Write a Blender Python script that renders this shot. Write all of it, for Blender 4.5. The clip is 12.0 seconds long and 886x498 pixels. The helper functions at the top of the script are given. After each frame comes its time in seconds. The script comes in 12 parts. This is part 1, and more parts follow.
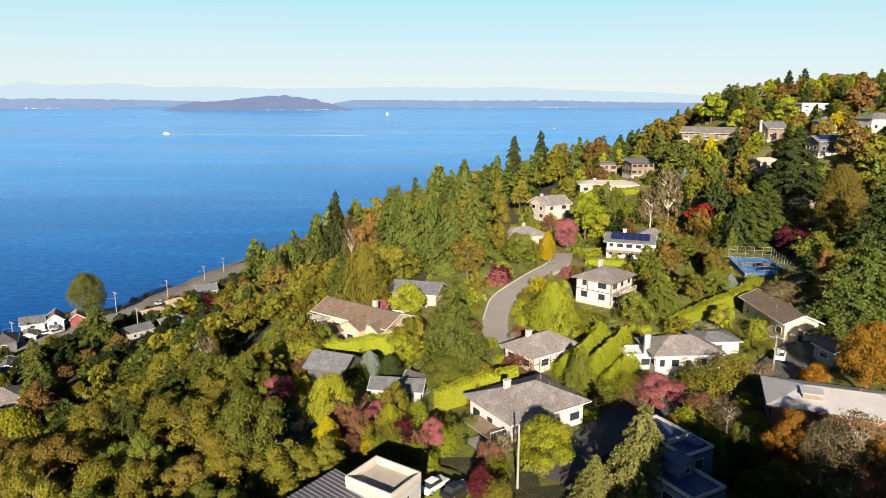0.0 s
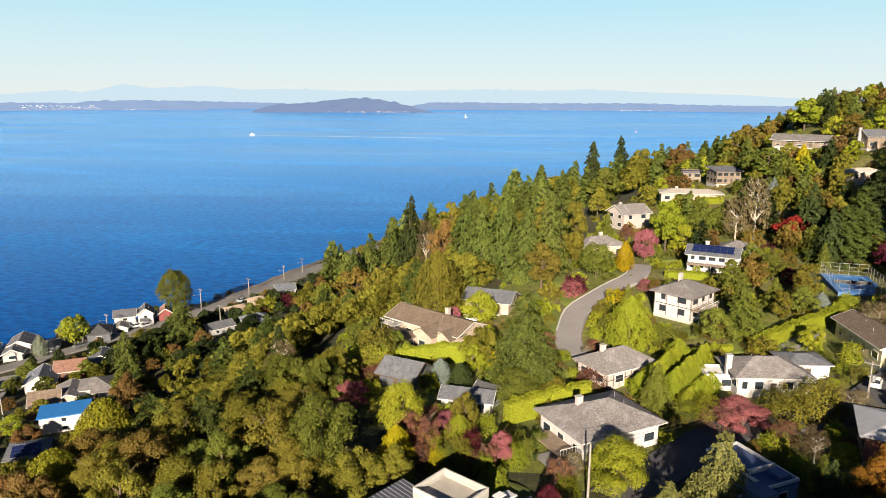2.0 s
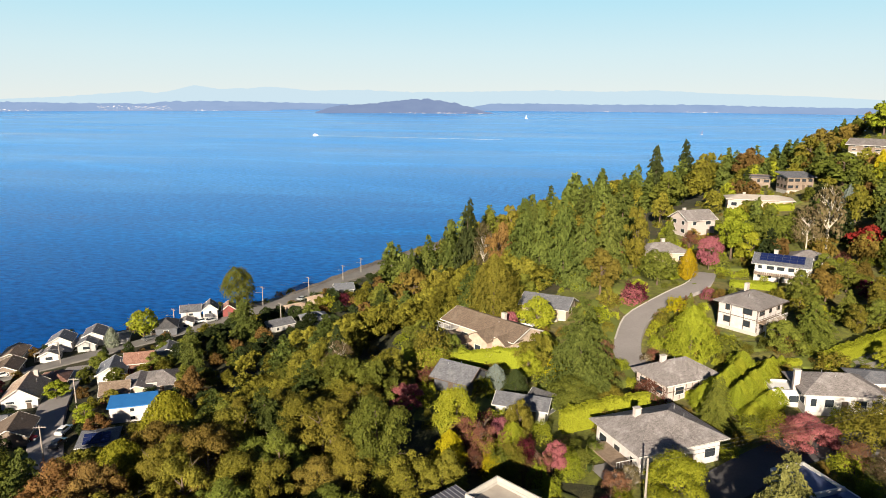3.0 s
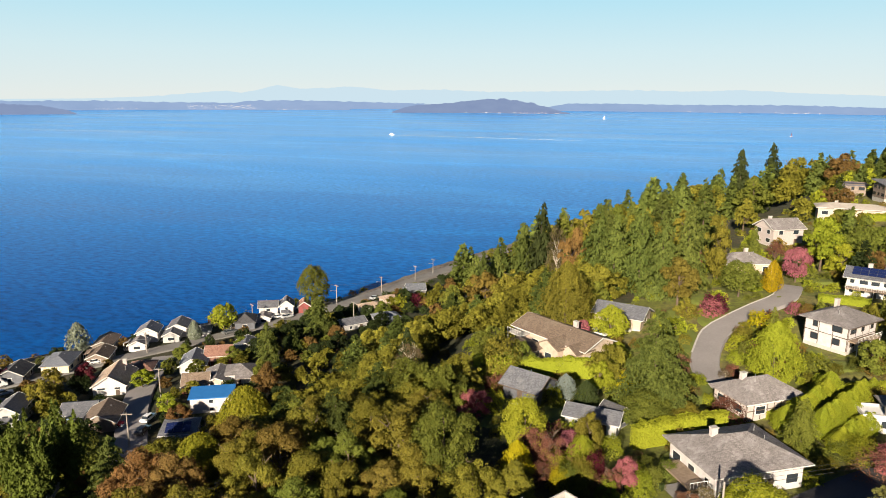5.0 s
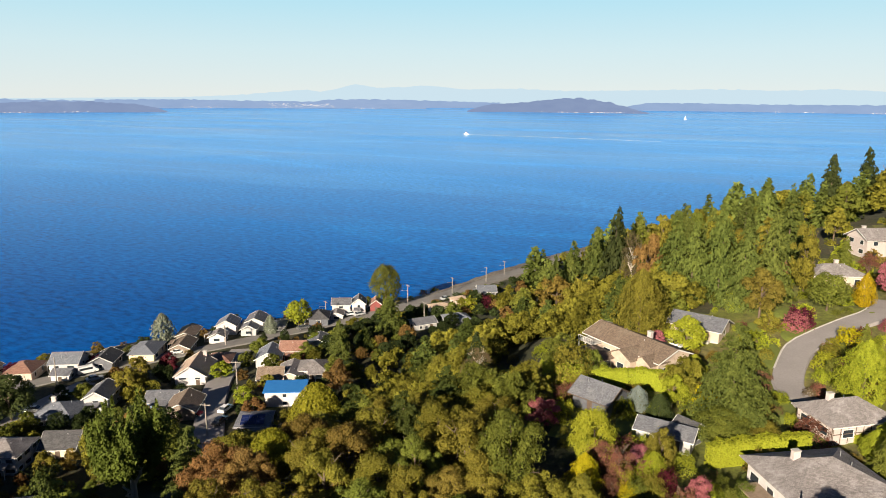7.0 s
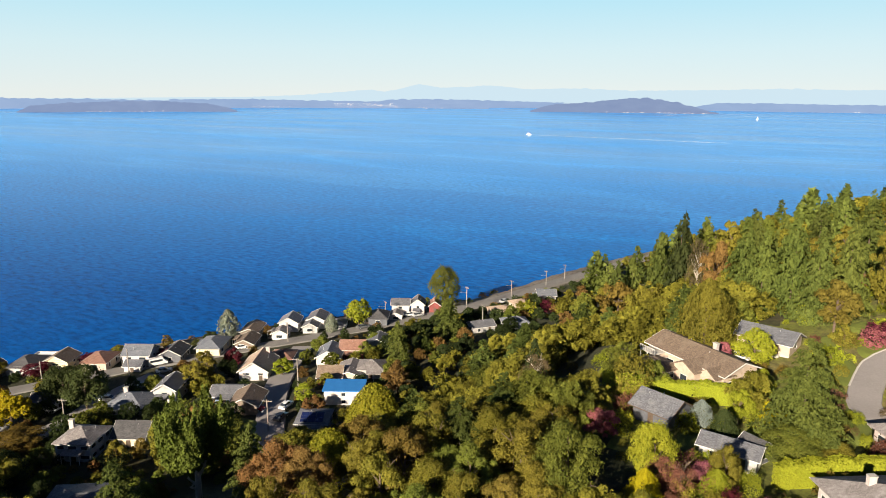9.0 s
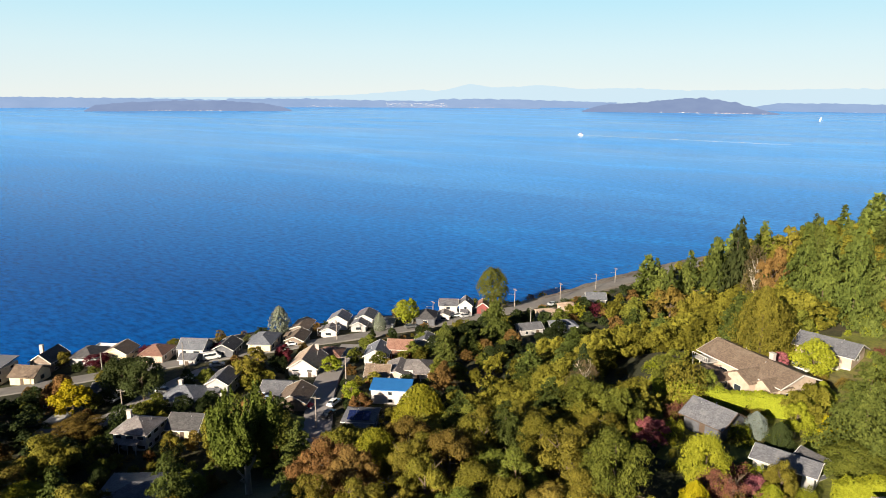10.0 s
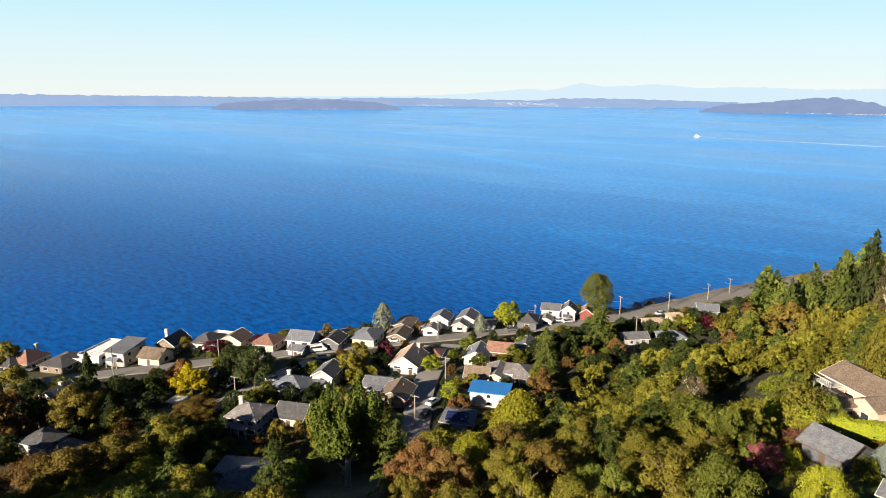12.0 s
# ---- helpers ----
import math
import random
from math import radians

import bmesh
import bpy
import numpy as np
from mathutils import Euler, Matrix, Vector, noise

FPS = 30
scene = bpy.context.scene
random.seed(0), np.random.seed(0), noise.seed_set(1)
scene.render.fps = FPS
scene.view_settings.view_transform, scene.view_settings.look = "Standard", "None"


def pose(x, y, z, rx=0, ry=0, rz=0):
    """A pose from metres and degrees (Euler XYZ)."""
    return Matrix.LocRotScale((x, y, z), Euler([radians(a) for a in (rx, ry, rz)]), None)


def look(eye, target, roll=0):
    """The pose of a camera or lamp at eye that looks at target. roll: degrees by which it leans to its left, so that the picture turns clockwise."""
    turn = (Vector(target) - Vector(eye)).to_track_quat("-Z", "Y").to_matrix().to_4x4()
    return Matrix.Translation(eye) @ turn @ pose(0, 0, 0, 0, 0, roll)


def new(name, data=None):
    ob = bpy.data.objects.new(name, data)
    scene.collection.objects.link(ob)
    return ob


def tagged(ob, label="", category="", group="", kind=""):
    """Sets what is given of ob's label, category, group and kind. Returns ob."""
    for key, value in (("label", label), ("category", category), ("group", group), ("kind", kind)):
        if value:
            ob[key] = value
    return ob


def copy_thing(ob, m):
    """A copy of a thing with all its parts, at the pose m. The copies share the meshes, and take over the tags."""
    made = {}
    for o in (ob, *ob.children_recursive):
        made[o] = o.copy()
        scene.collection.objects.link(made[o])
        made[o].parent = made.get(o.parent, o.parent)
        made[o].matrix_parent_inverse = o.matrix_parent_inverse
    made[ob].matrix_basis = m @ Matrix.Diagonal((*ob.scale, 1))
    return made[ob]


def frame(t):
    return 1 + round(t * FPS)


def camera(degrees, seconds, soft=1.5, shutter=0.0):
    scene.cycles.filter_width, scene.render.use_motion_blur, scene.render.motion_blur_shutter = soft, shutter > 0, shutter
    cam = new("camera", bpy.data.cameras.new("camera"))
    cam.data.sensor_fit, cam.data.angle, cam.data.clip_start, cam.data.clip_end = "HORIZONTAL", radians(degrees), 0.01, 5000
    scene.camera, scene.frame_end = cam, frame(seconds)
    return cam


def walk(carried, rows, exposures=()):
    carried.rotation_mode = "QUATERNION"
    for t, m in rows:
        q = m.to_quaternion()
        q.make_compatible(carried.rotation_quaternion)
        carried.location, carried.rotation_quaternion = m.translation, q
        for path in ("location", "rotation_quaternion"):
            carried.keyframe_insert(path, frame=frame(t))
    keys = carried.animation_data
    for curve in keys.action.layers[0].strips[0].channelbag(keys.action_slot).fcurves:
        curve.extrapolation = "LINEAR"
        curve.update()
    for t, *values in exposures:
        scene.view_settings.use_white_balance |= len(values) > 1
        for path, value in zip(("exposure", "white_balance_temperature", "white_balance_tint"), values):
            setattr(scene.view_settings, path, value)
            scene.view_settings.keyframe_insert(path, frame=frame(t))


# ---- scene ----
cam = camera(65.56, 12.0, soft=0.9)

# the aircraft climbs slowly and turns to its left
PATH = [
    (0.0, -0.00, -0.00, 80.00, 77.303, -0.151, 0.034),
    (0.5, 0.02, 0.19, 80.30, 77.348, -0.152, 1.625),
    (1.0, 0.05, 0.38, 80.60, 77.384, -0.213, 3.479),
    (1.5, 0.07, 0.56, 80.89, 77.438, -0.235, 4.820),
    (2.0, 0.09, 0.74, 81.18, 77.463, -0.243, 6.419),
    (2.5, 0.11, 0.90, 81.46, 77.515, -0.270, 9.349),
    (3.0, 0.12, 1.06, 81.74, 77.523, -0.289, 11.356),
    (3.5, 0.11, 1.20, 82.00, 77.525, -0.303, 12.754),
    (5.5, 0.01, 1.72, 83.02, 77.413, -0.361, 19.191),
    (6.0, -0.01, 1.85, 83.26, 77.374, -0.373, 20.803),
    (6.5, -0.04, 1.97, 83.48, 77.350, -0.409, 22.447),
    (7.0, -0.08, 2.08, 83.69, 77.329, -0.404, 23.674),
    (9.0, -0.26, 2.52, 84.51, 77.274, -0.390, 28.783),
    (9.5, -0.32, 2.63, 84.71, 77.262, -0.402, 30.941),
    (10.0, -0.38, 2.75, 84.91, 77.218, -0.406, 32.939),
    (10.5, -0.45, 2.88, 85.11, 77.187, -0.392, 35.017),
    (11.0, -0.52, 3.01, 85.31, 77.164, -0.432, 37.293),
    (11.5, -0.60, 3.14, 85.51, 77.127, -0.454, 39.640),
    (12.0, -0.68, 3.27, 85.71, 77.090, -0.409, 41.797),
]
walk(cam, [(t, pose(x, y, z, rx, ry, rz)) for t, x, y, z, rx, ry, rz in PATH], exposures=[(0.0, 1.44), (3.5, 1.38), (7.0, 1.36), (9.5, 1.44), (12.0, 1.54)])

# ---------------------------------------------------------------- light
SUN_ELEVATION, SUN_HEADING = radians(19.5), radians(3)   # the sun stands low behind the first view
sun_data = bpy.data.lights.new("sun", "SUN")
sun_data.energy, sun_data.angle, sun_data.color = 5.0, radians(0.5), (1.0, 0.85, 0.66)
sun = new("sun", sun_data)
sun_from = Vector((-math.sin(SUN_HEADING) * math.cos(SUN_ELEVATION), -math.cos(SUN_HEADING) * math.cos(SUN_ELEVATION), math.sin(SUN_ELEVATION)))
sun.matrix_world = look(sun_from * 500 + Vector((0, 150, 40)), (0, 150, 40))

world = bpy.data.worlds.new("sky")
scene.world = world
world.use_nodes = True
wt = world.node_tree
sky = wt.nodes.new("ShaderNodeTexSky")
sky.sky_type, sky.sun_disc = "NISHITA", False
sky.sun_elevation, sky.sun_rotation = SUN_ELEVATION, math.atan2(sun_from.x, sun_from.y)
sky.altitude, sky.air_density, sky.dust_density, sky.ozone_density = 80, 0.62, 0.0, 1.6
# a clear sky overhead that pales into bright sea haze round the whole horizon
clear = wt.nodes.new("ShaderNodeMixRGB")
clear.blend_type, clear.inputs[0].default_value, clear.inputs[2].default_value = "MULTIPLY", 1.0, (0.019, 0.021, 0.025, 1)
wt.links.new(sky.outputs[0], clear.inputs[1])
where_up, up = wt.nodes.new("ShaderNodeTexCoord"), wt.nodes.new("ShaderNodeSeparateXYZ")
wt.links.new(where_up.outputs["Generated"], up.inputs[0])
pale = wt.nodes.new("ShaderNodeValToRGB")
for stop, (place, tone) in enumerate(((0.0, (0.318, 0.338, 0.328)), (0.06, (0.270, 0.338, 0.350)), (0.16, (0.160, 0.310, 0.370)))):
    e = pale.color_ramp.elements[stop] if stop < 2 else pale.color_ramp.elements.new(place)
    e.position, e.color = place, (*tone, 1)
wt.links.new(up.outputs[2], pale.inputs[0])
haze = wt.nodes.new("ShaderNodeMapRange")
haze.interpolation_type = "SMOOTHSTEP"
for socket, value in (("From Min", 0.27), ("From Max", 0.14), ("To Min", 0.0), ("To Max", 0.92)):
    haze.inputs[socket].default_value = value
wt.links.new(up.outputs[2], haze.inputs["Value"])
air = wt.nodes.new("ShaderNodeMixRGB")
wt.links.new(haze.outputs[0], air.inputs[0])
wt.links.new(clear.outputs[0], air.inputs[1])
wt.links.new(pale.outputs[0], air.inputs[2])
wt.links.new(air.outputs[0], wt.nodes["Background"].inputs[0])
wt.nodes["Background"].inputs[1].default_value = 1.0


# ---------------------------------------------------------------- materials
def node_material(name):
    m = bpy.data.materials.new(name)
    m.use_nodes = True
    return m, m.node_tree.nodes, m.node_tree.links, m.node_tree.nodes["Principled BSDF"]


def ramp_node(nodes, stops):
    r = nodes.new("ShaderNodeValToRGB")
    while len(r.color_ramp.elements) < len(stops):
        r.color_ramp.elements.new(0.5)
    for e, (p, c) in zip(r.color_ramp.elements, stops):
        e.position, e.color = p, (*c, 1)
    return r


def noise_node(nodes, links, scale, detail=4.0, rough=0.55, coords="Object", stretch=None):
    tc = nodes.new("ShaderNodeTexCoord")
    n = nodes.new("ShaderNodeTexNoise")
    n.inputs["Scale"].default_value, n.inputs["Detail"].default_value, n.inputs["Roughness"].default_value = scale, detail, rough
    out = tc.outputs[coords]
    if stretch:
        mp = nodes.new("ShaderNodeMapping")
        mp.inputs["Scale"].default_value = stretch
        links.new(out, mp.inputs[0])
        out = mp.outputs[0]
    links.new(out, n.inputs["Vector"])
    return n


def bump_node(nodes, links, height, bsdf, strength, distance):
    b = nodes.new("ShaderNodeBump")
    b.inputs["Strength"].default_value, b.inputs["Distance"].default_value = strength, distance
    links.new(height, b.inputs["Height"])
    links.new(b.outputs[0], bsdf.inputs["Normal"])


def surface(name, dark, light, scale=1.5, rough=0.8, metal=0.0, bump=0.3, distance=0.03, fine=18.0, spread=0.12, stretch=None):
    """Two tones mixed at two scales, a little different on each object."""
    m, nodes, links, bsdf = node_material(name)
    big = noise_node(nodes, links, scale, 5, 0.6, stretch=stretch)
    small = noise_node(nodes, links, fine, 3, 0.6, stretch=stretch)
    mix = nodes.new("ShaderNodeMath")
    mix.operation = "MULTIPLY_ADD"
    mix.inputs[1].default_value = 0.45
    links.new(small.outputs[0], mix.inputs[0])
    half = nodes.new("ShaderNodeMath")
    half.operation = "MULTIPLY"
    half.inputs[1].default_value = 0.6
    links.new(big.outputs[0], half.inputs[0])
    links.new(half.outputs[0], mix.inputs[2])
    r = ramp_node(nodes, [(0.3, dark), (0.72, light)])
    links.new(mix.outputs[0], r.inputs[0])
    info = nodes.new("ShaderNodeObjectInfo")
    hsv = nodes.new("ShaderNodeHueSaturation")
    val = nodes.new("ShaderNodeMapRange")
    val.inputs["To Min"].default_value, val.inputs["To Max"].default_value = 1 - spread, 1 + spread
    links.new(info.outputs["Random"], val.inputs["Value"])
    links.new(val.outputs[0], hsv.inputs["Value"])
    links.new(r.outputs[0], hsv.inputs["Color"])
    links.new(hsv.outputs[0], bsdf.inputs["Base Color"])
    bsdf.inputs["Roughness"].default_value, bsdf.inputs["Metallic"].default_value = rough, metal
    bump_node(nodes, links, mix.outputs[0], bsdf, bump, distance)
    return m


def shingle(name, dark, light, course=0.18, rough=0.85, stain=(0.28, 0.27, 0.24)):
    """Roofing laid in courses, with pale weathered streaks."""
    m, nodes, links, bsdf = node_material(name)
    tc = nodes.new("ShaderNodeTexCoord")
    brick = nodes.new("ShaderNodeTexBrick")
    brick.inputs["Scale"].default_value = 1.0
    brick.inputs["Brick Width"].default_value, brick.inputs["Row Height"].default_value = 0.34, course
    brick.inputs["Mortar Size"].default_value, brick.inputs["Mortar Smooth"].default_value = 0.012, 0.3
    brick.inputs["Color1"].default_value, brick.inputs["Color2"].default_value = (*dark, 1), (*light, 1)
    brick.inputs["Mortar"].default_value = (*[c * 0.45 for c in dark], 1)
    links.new(tc.outputs["Object"], brick.inputs["Vector"])
    streak = noise_node(nodes, links, 0.55, 6, 0.65)
    r = ramp_node(nodes, [(0.5, (0, 0, 0)), (0.72, (1, 1, 1))])
    links.new(streak.outputs[0], r.inputs[0])
    mix = nodes.new("ShaderNodeMixRGB")
    mix.inputs[2].default_value = (*stain, 1)
    fac = nodes.new("ShaderNodeMath")
    fac.operation = "MULTIPLY"
    fac.inputs[1].default_value = 0.45
    links.new(r.outputs[0], fac.inputs[0])
    links.new(fac.outputs[0], mix.inputs[0])
    links.new(brick.outputs[0], mix.inputs[1])
    info = nodes.new("ShaderNodeObjectInfo")
    hsv = nodes.new("ShaderNodeHueSaturation")
    val = nodes.new("ShaderNodeMapRange")
    val.inputs["To Min"].default_value, val.inputs["To Max"].default_value = 0.85, 1.2
    links.new(info.outputs["Random"], val.inputs["Value"])
    links.new(val.outputs[0], hsv.inputs["Value"])
    links.new(mix.outputs[0], hsv.inputs["Color"])
    links.new(hsv.outputs[0], bsdf.inputs["Base Color"])
    bsdf.inputs["Roughness"].default_value = rough
    bump_node(nodes, links, brick.outputs["Fac"], bsdf, 0.4, -0.015)
    return m


def siding(name, dark, light, board=0.16, rough=0.6):
    """Painted boards with shadow lines and slight weathering."""
    m, nodes, links, bsdf = node_material(name)
    tc = nodes.new("ShaderNodeTexCoord")
    wave = nodes.new("ShaderNodeTexWave")
    wave.bands_direction, wave.wave_profile = "Z", "SAW"
    wave.inputs["Scale"].default_value = 0.314 / board
    wave.inputs["Distortion"].default_value = 0.0
    links.new(tc.outputs["Object"], wave.inputs["Vector"])
    n = noise_node(nodes, links, 0.9, 6, 0.65)
    r = ramp_node(nodes, [(0.3, dark), (0.65, light)])
    links.new(n.outputs[0], r.inputs[0])
    links.new(r.outputs[0], bsdf.inputs["Base Color"])
    bsdf.inputs["Roughness"].default_value = rough
    bump_node(nodes, links, wave.outputs["Fac"], bsdf, 0.35, 0.02)
    return m


def foliage(name, dark, light, hue=0.035, value=0.3, bloom=None, scale=4.5, soft=0.15, stand=0.0):
    """Leaves: each clump and each plant a little different, some light passing through."""
    m, nodes, links, bsdf = node_material(name)
    geo = nodes.new("ShaderNodeNewGeometry")
    dark, light = tuple((d + (l - d) * soft) * 0.9 for d, l in zip(dark, light)), tuple(l * 0.9 for l in light)
    big = noise_node(nodes, links, scale, 3, 0.6)
    add = nodes.new("ShaderNodeMath")
    add.operation = "MULTIPLY_ADD"
    add.inputs[1].default_value = 0.34
    links.new(geo.outputs["Random Per Island"], add.inputs[0])
    half = nodes.new("ShaderNodeMath")
    half.operation = "MULTIPLY"
    half.inputs[1].default_value = 0.75
    links.new(big.outputs[0], half.inputs[0])
    links.new(half.outputs[0], add.inputs[2])
    stops = [(0.16, dark), (0.74, light)] + ([(0.92, bloom)] if bloom else [])
    r = ramp_node(nodes, stops)
    links.new(add.outputs[0], r.inputs[0])
    info = nodes.new("ShaderNodeObjectInfo")
    hsv = nodes.new("ShaderNodeHueSaturation")
    hue_map, val_map = nodes.new("ShaderNodeMapRange"), nodes.new("ShaderNodeMapRange")
    hue_map.inputs["To Min"].default_value, hue_map.inputs["To Max"].default_value = 0.5 - hue * 0.5, 0.5 + hue
    val_map.inputs["To Min"].default_value, val_map.inputs["To Max"].default_value = 1 - value, 1 + value
    links.new(info.outputs["Random"], hue_map.inputs["Value"])
    mult = nodes.new("ShaderNodeMath")
    mult.operation = "MULTIPLY"
    mult.inputs[1].default_value = 7.31
    frac = nodes.new("ShaderNodeMath")
    frac.operation = "FRACT"
    links.new(info.outputs["Random"], mult.inputs[0])
    links.new(mult.outputs[0], frac.inputs[0])
    links.new(frac.outputs[0], val_map.inputs["Value"])
    links.new(hue_map.outputs[0], hsv.inputs["Hue"])
    links.new(val_map.outputs[0], hsv.inputs["Value"])
    links.new(r.outputs[0], hsv.inputs["Color"])
    if stand:
        each_tree = noise_node(nodes, links, 0.11, 1, 0.5)
        tree_value, total = nodes.new("ShaderNodeMapRange"), nodes.new("ShaderNodeMath")
        for socket, q in (("From Min", 0.32), ("From Max", 0.66), ("To Min", 1 - stand), ("To Max", 1 + stand * 0.5)):
            tree_value.inputs[socket].default_value = q
        total.operation = "MULTIPLY"
        links.new(each_tree.outputs[0], tree_value.inputs["Value"])
        links.new(tree_value.outputs[0], total.inputs[0])
        links.new(val_map.outputs[0], total.inputs[1])
        links.new(total.outputs[0], hsv.inputs["Value"])
    links.new(hsv.outputs[0], bsdf.inputs["Base Color"])
    bsdf.inputs["Roughness"].default_value = 0.6
    bsdf.inputs["Specular IOR Level"].default_value = 0.035
    trans = nodes.new("ShaderNodeBsdfTranslucent")
    links.new(hsv.outputs[0], trans.inputs["Color"])
    mixs = nodes.new("ShaderNodeMixShader")
    mixs.inputs[0].default_value = 0.16
    links.new(bsdf.outputs[0], mixs.inputs[1])
    links.new(trans.outputs[0], mixs.inputs[2])
    links.new(mixs.outputs[0], nodes["Material Output"].inputs[0])
    return m


TONES = {
    "olive": ("olive_leaves", (0.042, 0.044, 0.010), (0.188, 0.164, 0.024), 0.014, 0.16),
    "green": ("green_leaves", (0.034, 0.048, 0.010), (0.150, 0.164, 0.027), 0.016, 0.2),
    "dark": ("dark_needles", (0.012, 0.022, 0.009), (0.053, 0.067, 0.021), 0.015, 0.3),
    "fir": ("fir_needles", (0.024, 0.040, 0.011), (0.113, 0.132, 0.028), 0.015, 0.3),
    "cedar": ("cedar_sprays", (0.023, 0.039, 0.009), (0.097, 0.119, 0.027), 0.015, 0.3),
    "lime": ("lime_leaves", (0.072, 0.090, 0.007), (0.273, 0.289, 0.025), 0.018, 0.15),
    "hedge": ("hedge_leaves", (0.095, 0.120, 0.012), (0.285, 0.310, 0.026), 0.01, 0.08),
    "yellow": ("yellow_leaves", (0.157, 0.110, 0.005), (0.401, 0.313, 0.013), 0.02, 0.15),
    "gold": ("golden_leaves", (0.072, 0.052, 0.012), (0.191, 0.138, 0.031), 0.02, 0.3),
    "orange": ("orange_leaves", (0.104, 0.044, 0.010), (0.320, 0.149, 0.022), 0.02, 0.2),
    "rust": ("rust_leaves", (0.068, 0.040, 0.015), (0.194, 0.112, 0.038), 0.02, 0.3),
    "red": ("red_leaves", (0.093, 0.010, 0.009), (0.244, 0.027, 0.023), 0.015, 0.2),
    "maroon": ("maroon_leaves", (0.029, 0.008, 0.011), (0.106, 0.019, 0.034), 0.015, 0.2),
    "pink": ("pink_leaves", (0.116, 0.034, 0.044), (0.329, 0.116, 0.136), 0.015, 0.15),
    "bare": ("thin_brown_twigs", (0.058, 0.044, 0.021), (0.165, 0.126, 0.068), 0.02, 0.3),
    "blue": ("blue_spruce_needles", (0.068, 0.087, 0.077), (0.213, 0.252, 0.232), 0.01, 0.15),
    "silver": ("silver_leaves", (0.077, 0.097, 0.068), (0.232, 0.261, 0.194), 0.01, 0.15),
    "willow": ("willow_leaves", (0.072, 0.077, 0.007), (0.231, 0.220, 0.019), 0.015, 0.12),
    "poplar": ("poplar_leaves", (0.028, 0.040, 0.006), (0.108, 0.132, 0.023), 0.015, 0.1),
    "twig_red": ("red_brown_twigs", (0.068, 0.029, 0.021), (0.194, 0.092, 0.058), 0.02, 0.3),
    "sage": ("sage_green_needles", (0.061, 0.064, 0.016), (0.209, 0.209, 0.065), 0.01, 0.1),
}
LEAF = {k: foliage(n, d, l, h, q) for k, (n, d, l, h, q) in TONES.items()}
WOOD_LEAF = {k: foliage(TONES[k][0] + "_of_the_woods", *TONES[k][1:], scale=0.35, soft=0.32, stand=0.45) for k in ("olive", "green", "dark", "fir", "cedar", "gold", "rust", "lime", "willow", "hedge", "twig_red", "bare")}
BARK = surface("bark", (0.05, 0.035, 0.025), (0.14, 0.10, 0.07), 3.0, 0.9, bump=0.6)
PALE_BARK = surface("pale_bark", (0.22, 0.20, 0.16), (0.45, 0.41, 0.34), 3.0, 0.9, bump=0.5)

WALLS = {
    "white": siding("white_siding", (0.38, 0.36, 0.36), (0.50, 0.48, 0.48)),
    "cream": siding("cream_siding", (0.52, 0.43, 0.27), (0.68, 0.58, 0.38)),
    "beige": siding("beige_siding", (0.32, 0.25, 0.20), (0.45, 0.37, 0.30)),
    "grey": siding("grey_siding", (0.26, 0.26, 0.26), (0.40, 0.40, 0.40)),
    "pale": siding("pale_grey_siding", (0.46, 0.46, 0.46), (0.62, 0.62, 0.62)),
    "brown": siding("brown_siding", (0.12, 0.09, 0.07), (0.21, 0.165, 0.13)),
    "brick": surface("red_brick", (0.17, 0.055, 0.035), (0.33, 0.12, 0.08), 2.0, 0.85, fine=30),
    "pinkbrick": surface("pale_pink_brick", (0.32, 0.27, 0.26), (0.46, 0.41, 0.39), 2.0, 0.85, fine=30),
    "dark": siding("dark_siding", (0.05, 0.055, 0.07), (0.10, 0.105, 0.12)),
    "red": siding("barn_red_siding", (0.13, 0.03, 0.03), (0.22, 0.05, 0.045)),
    "blue": siding("slate_blue_siding", (0.10, 0.14, 0.22), (0.17, 0.22, 0.32)),
}
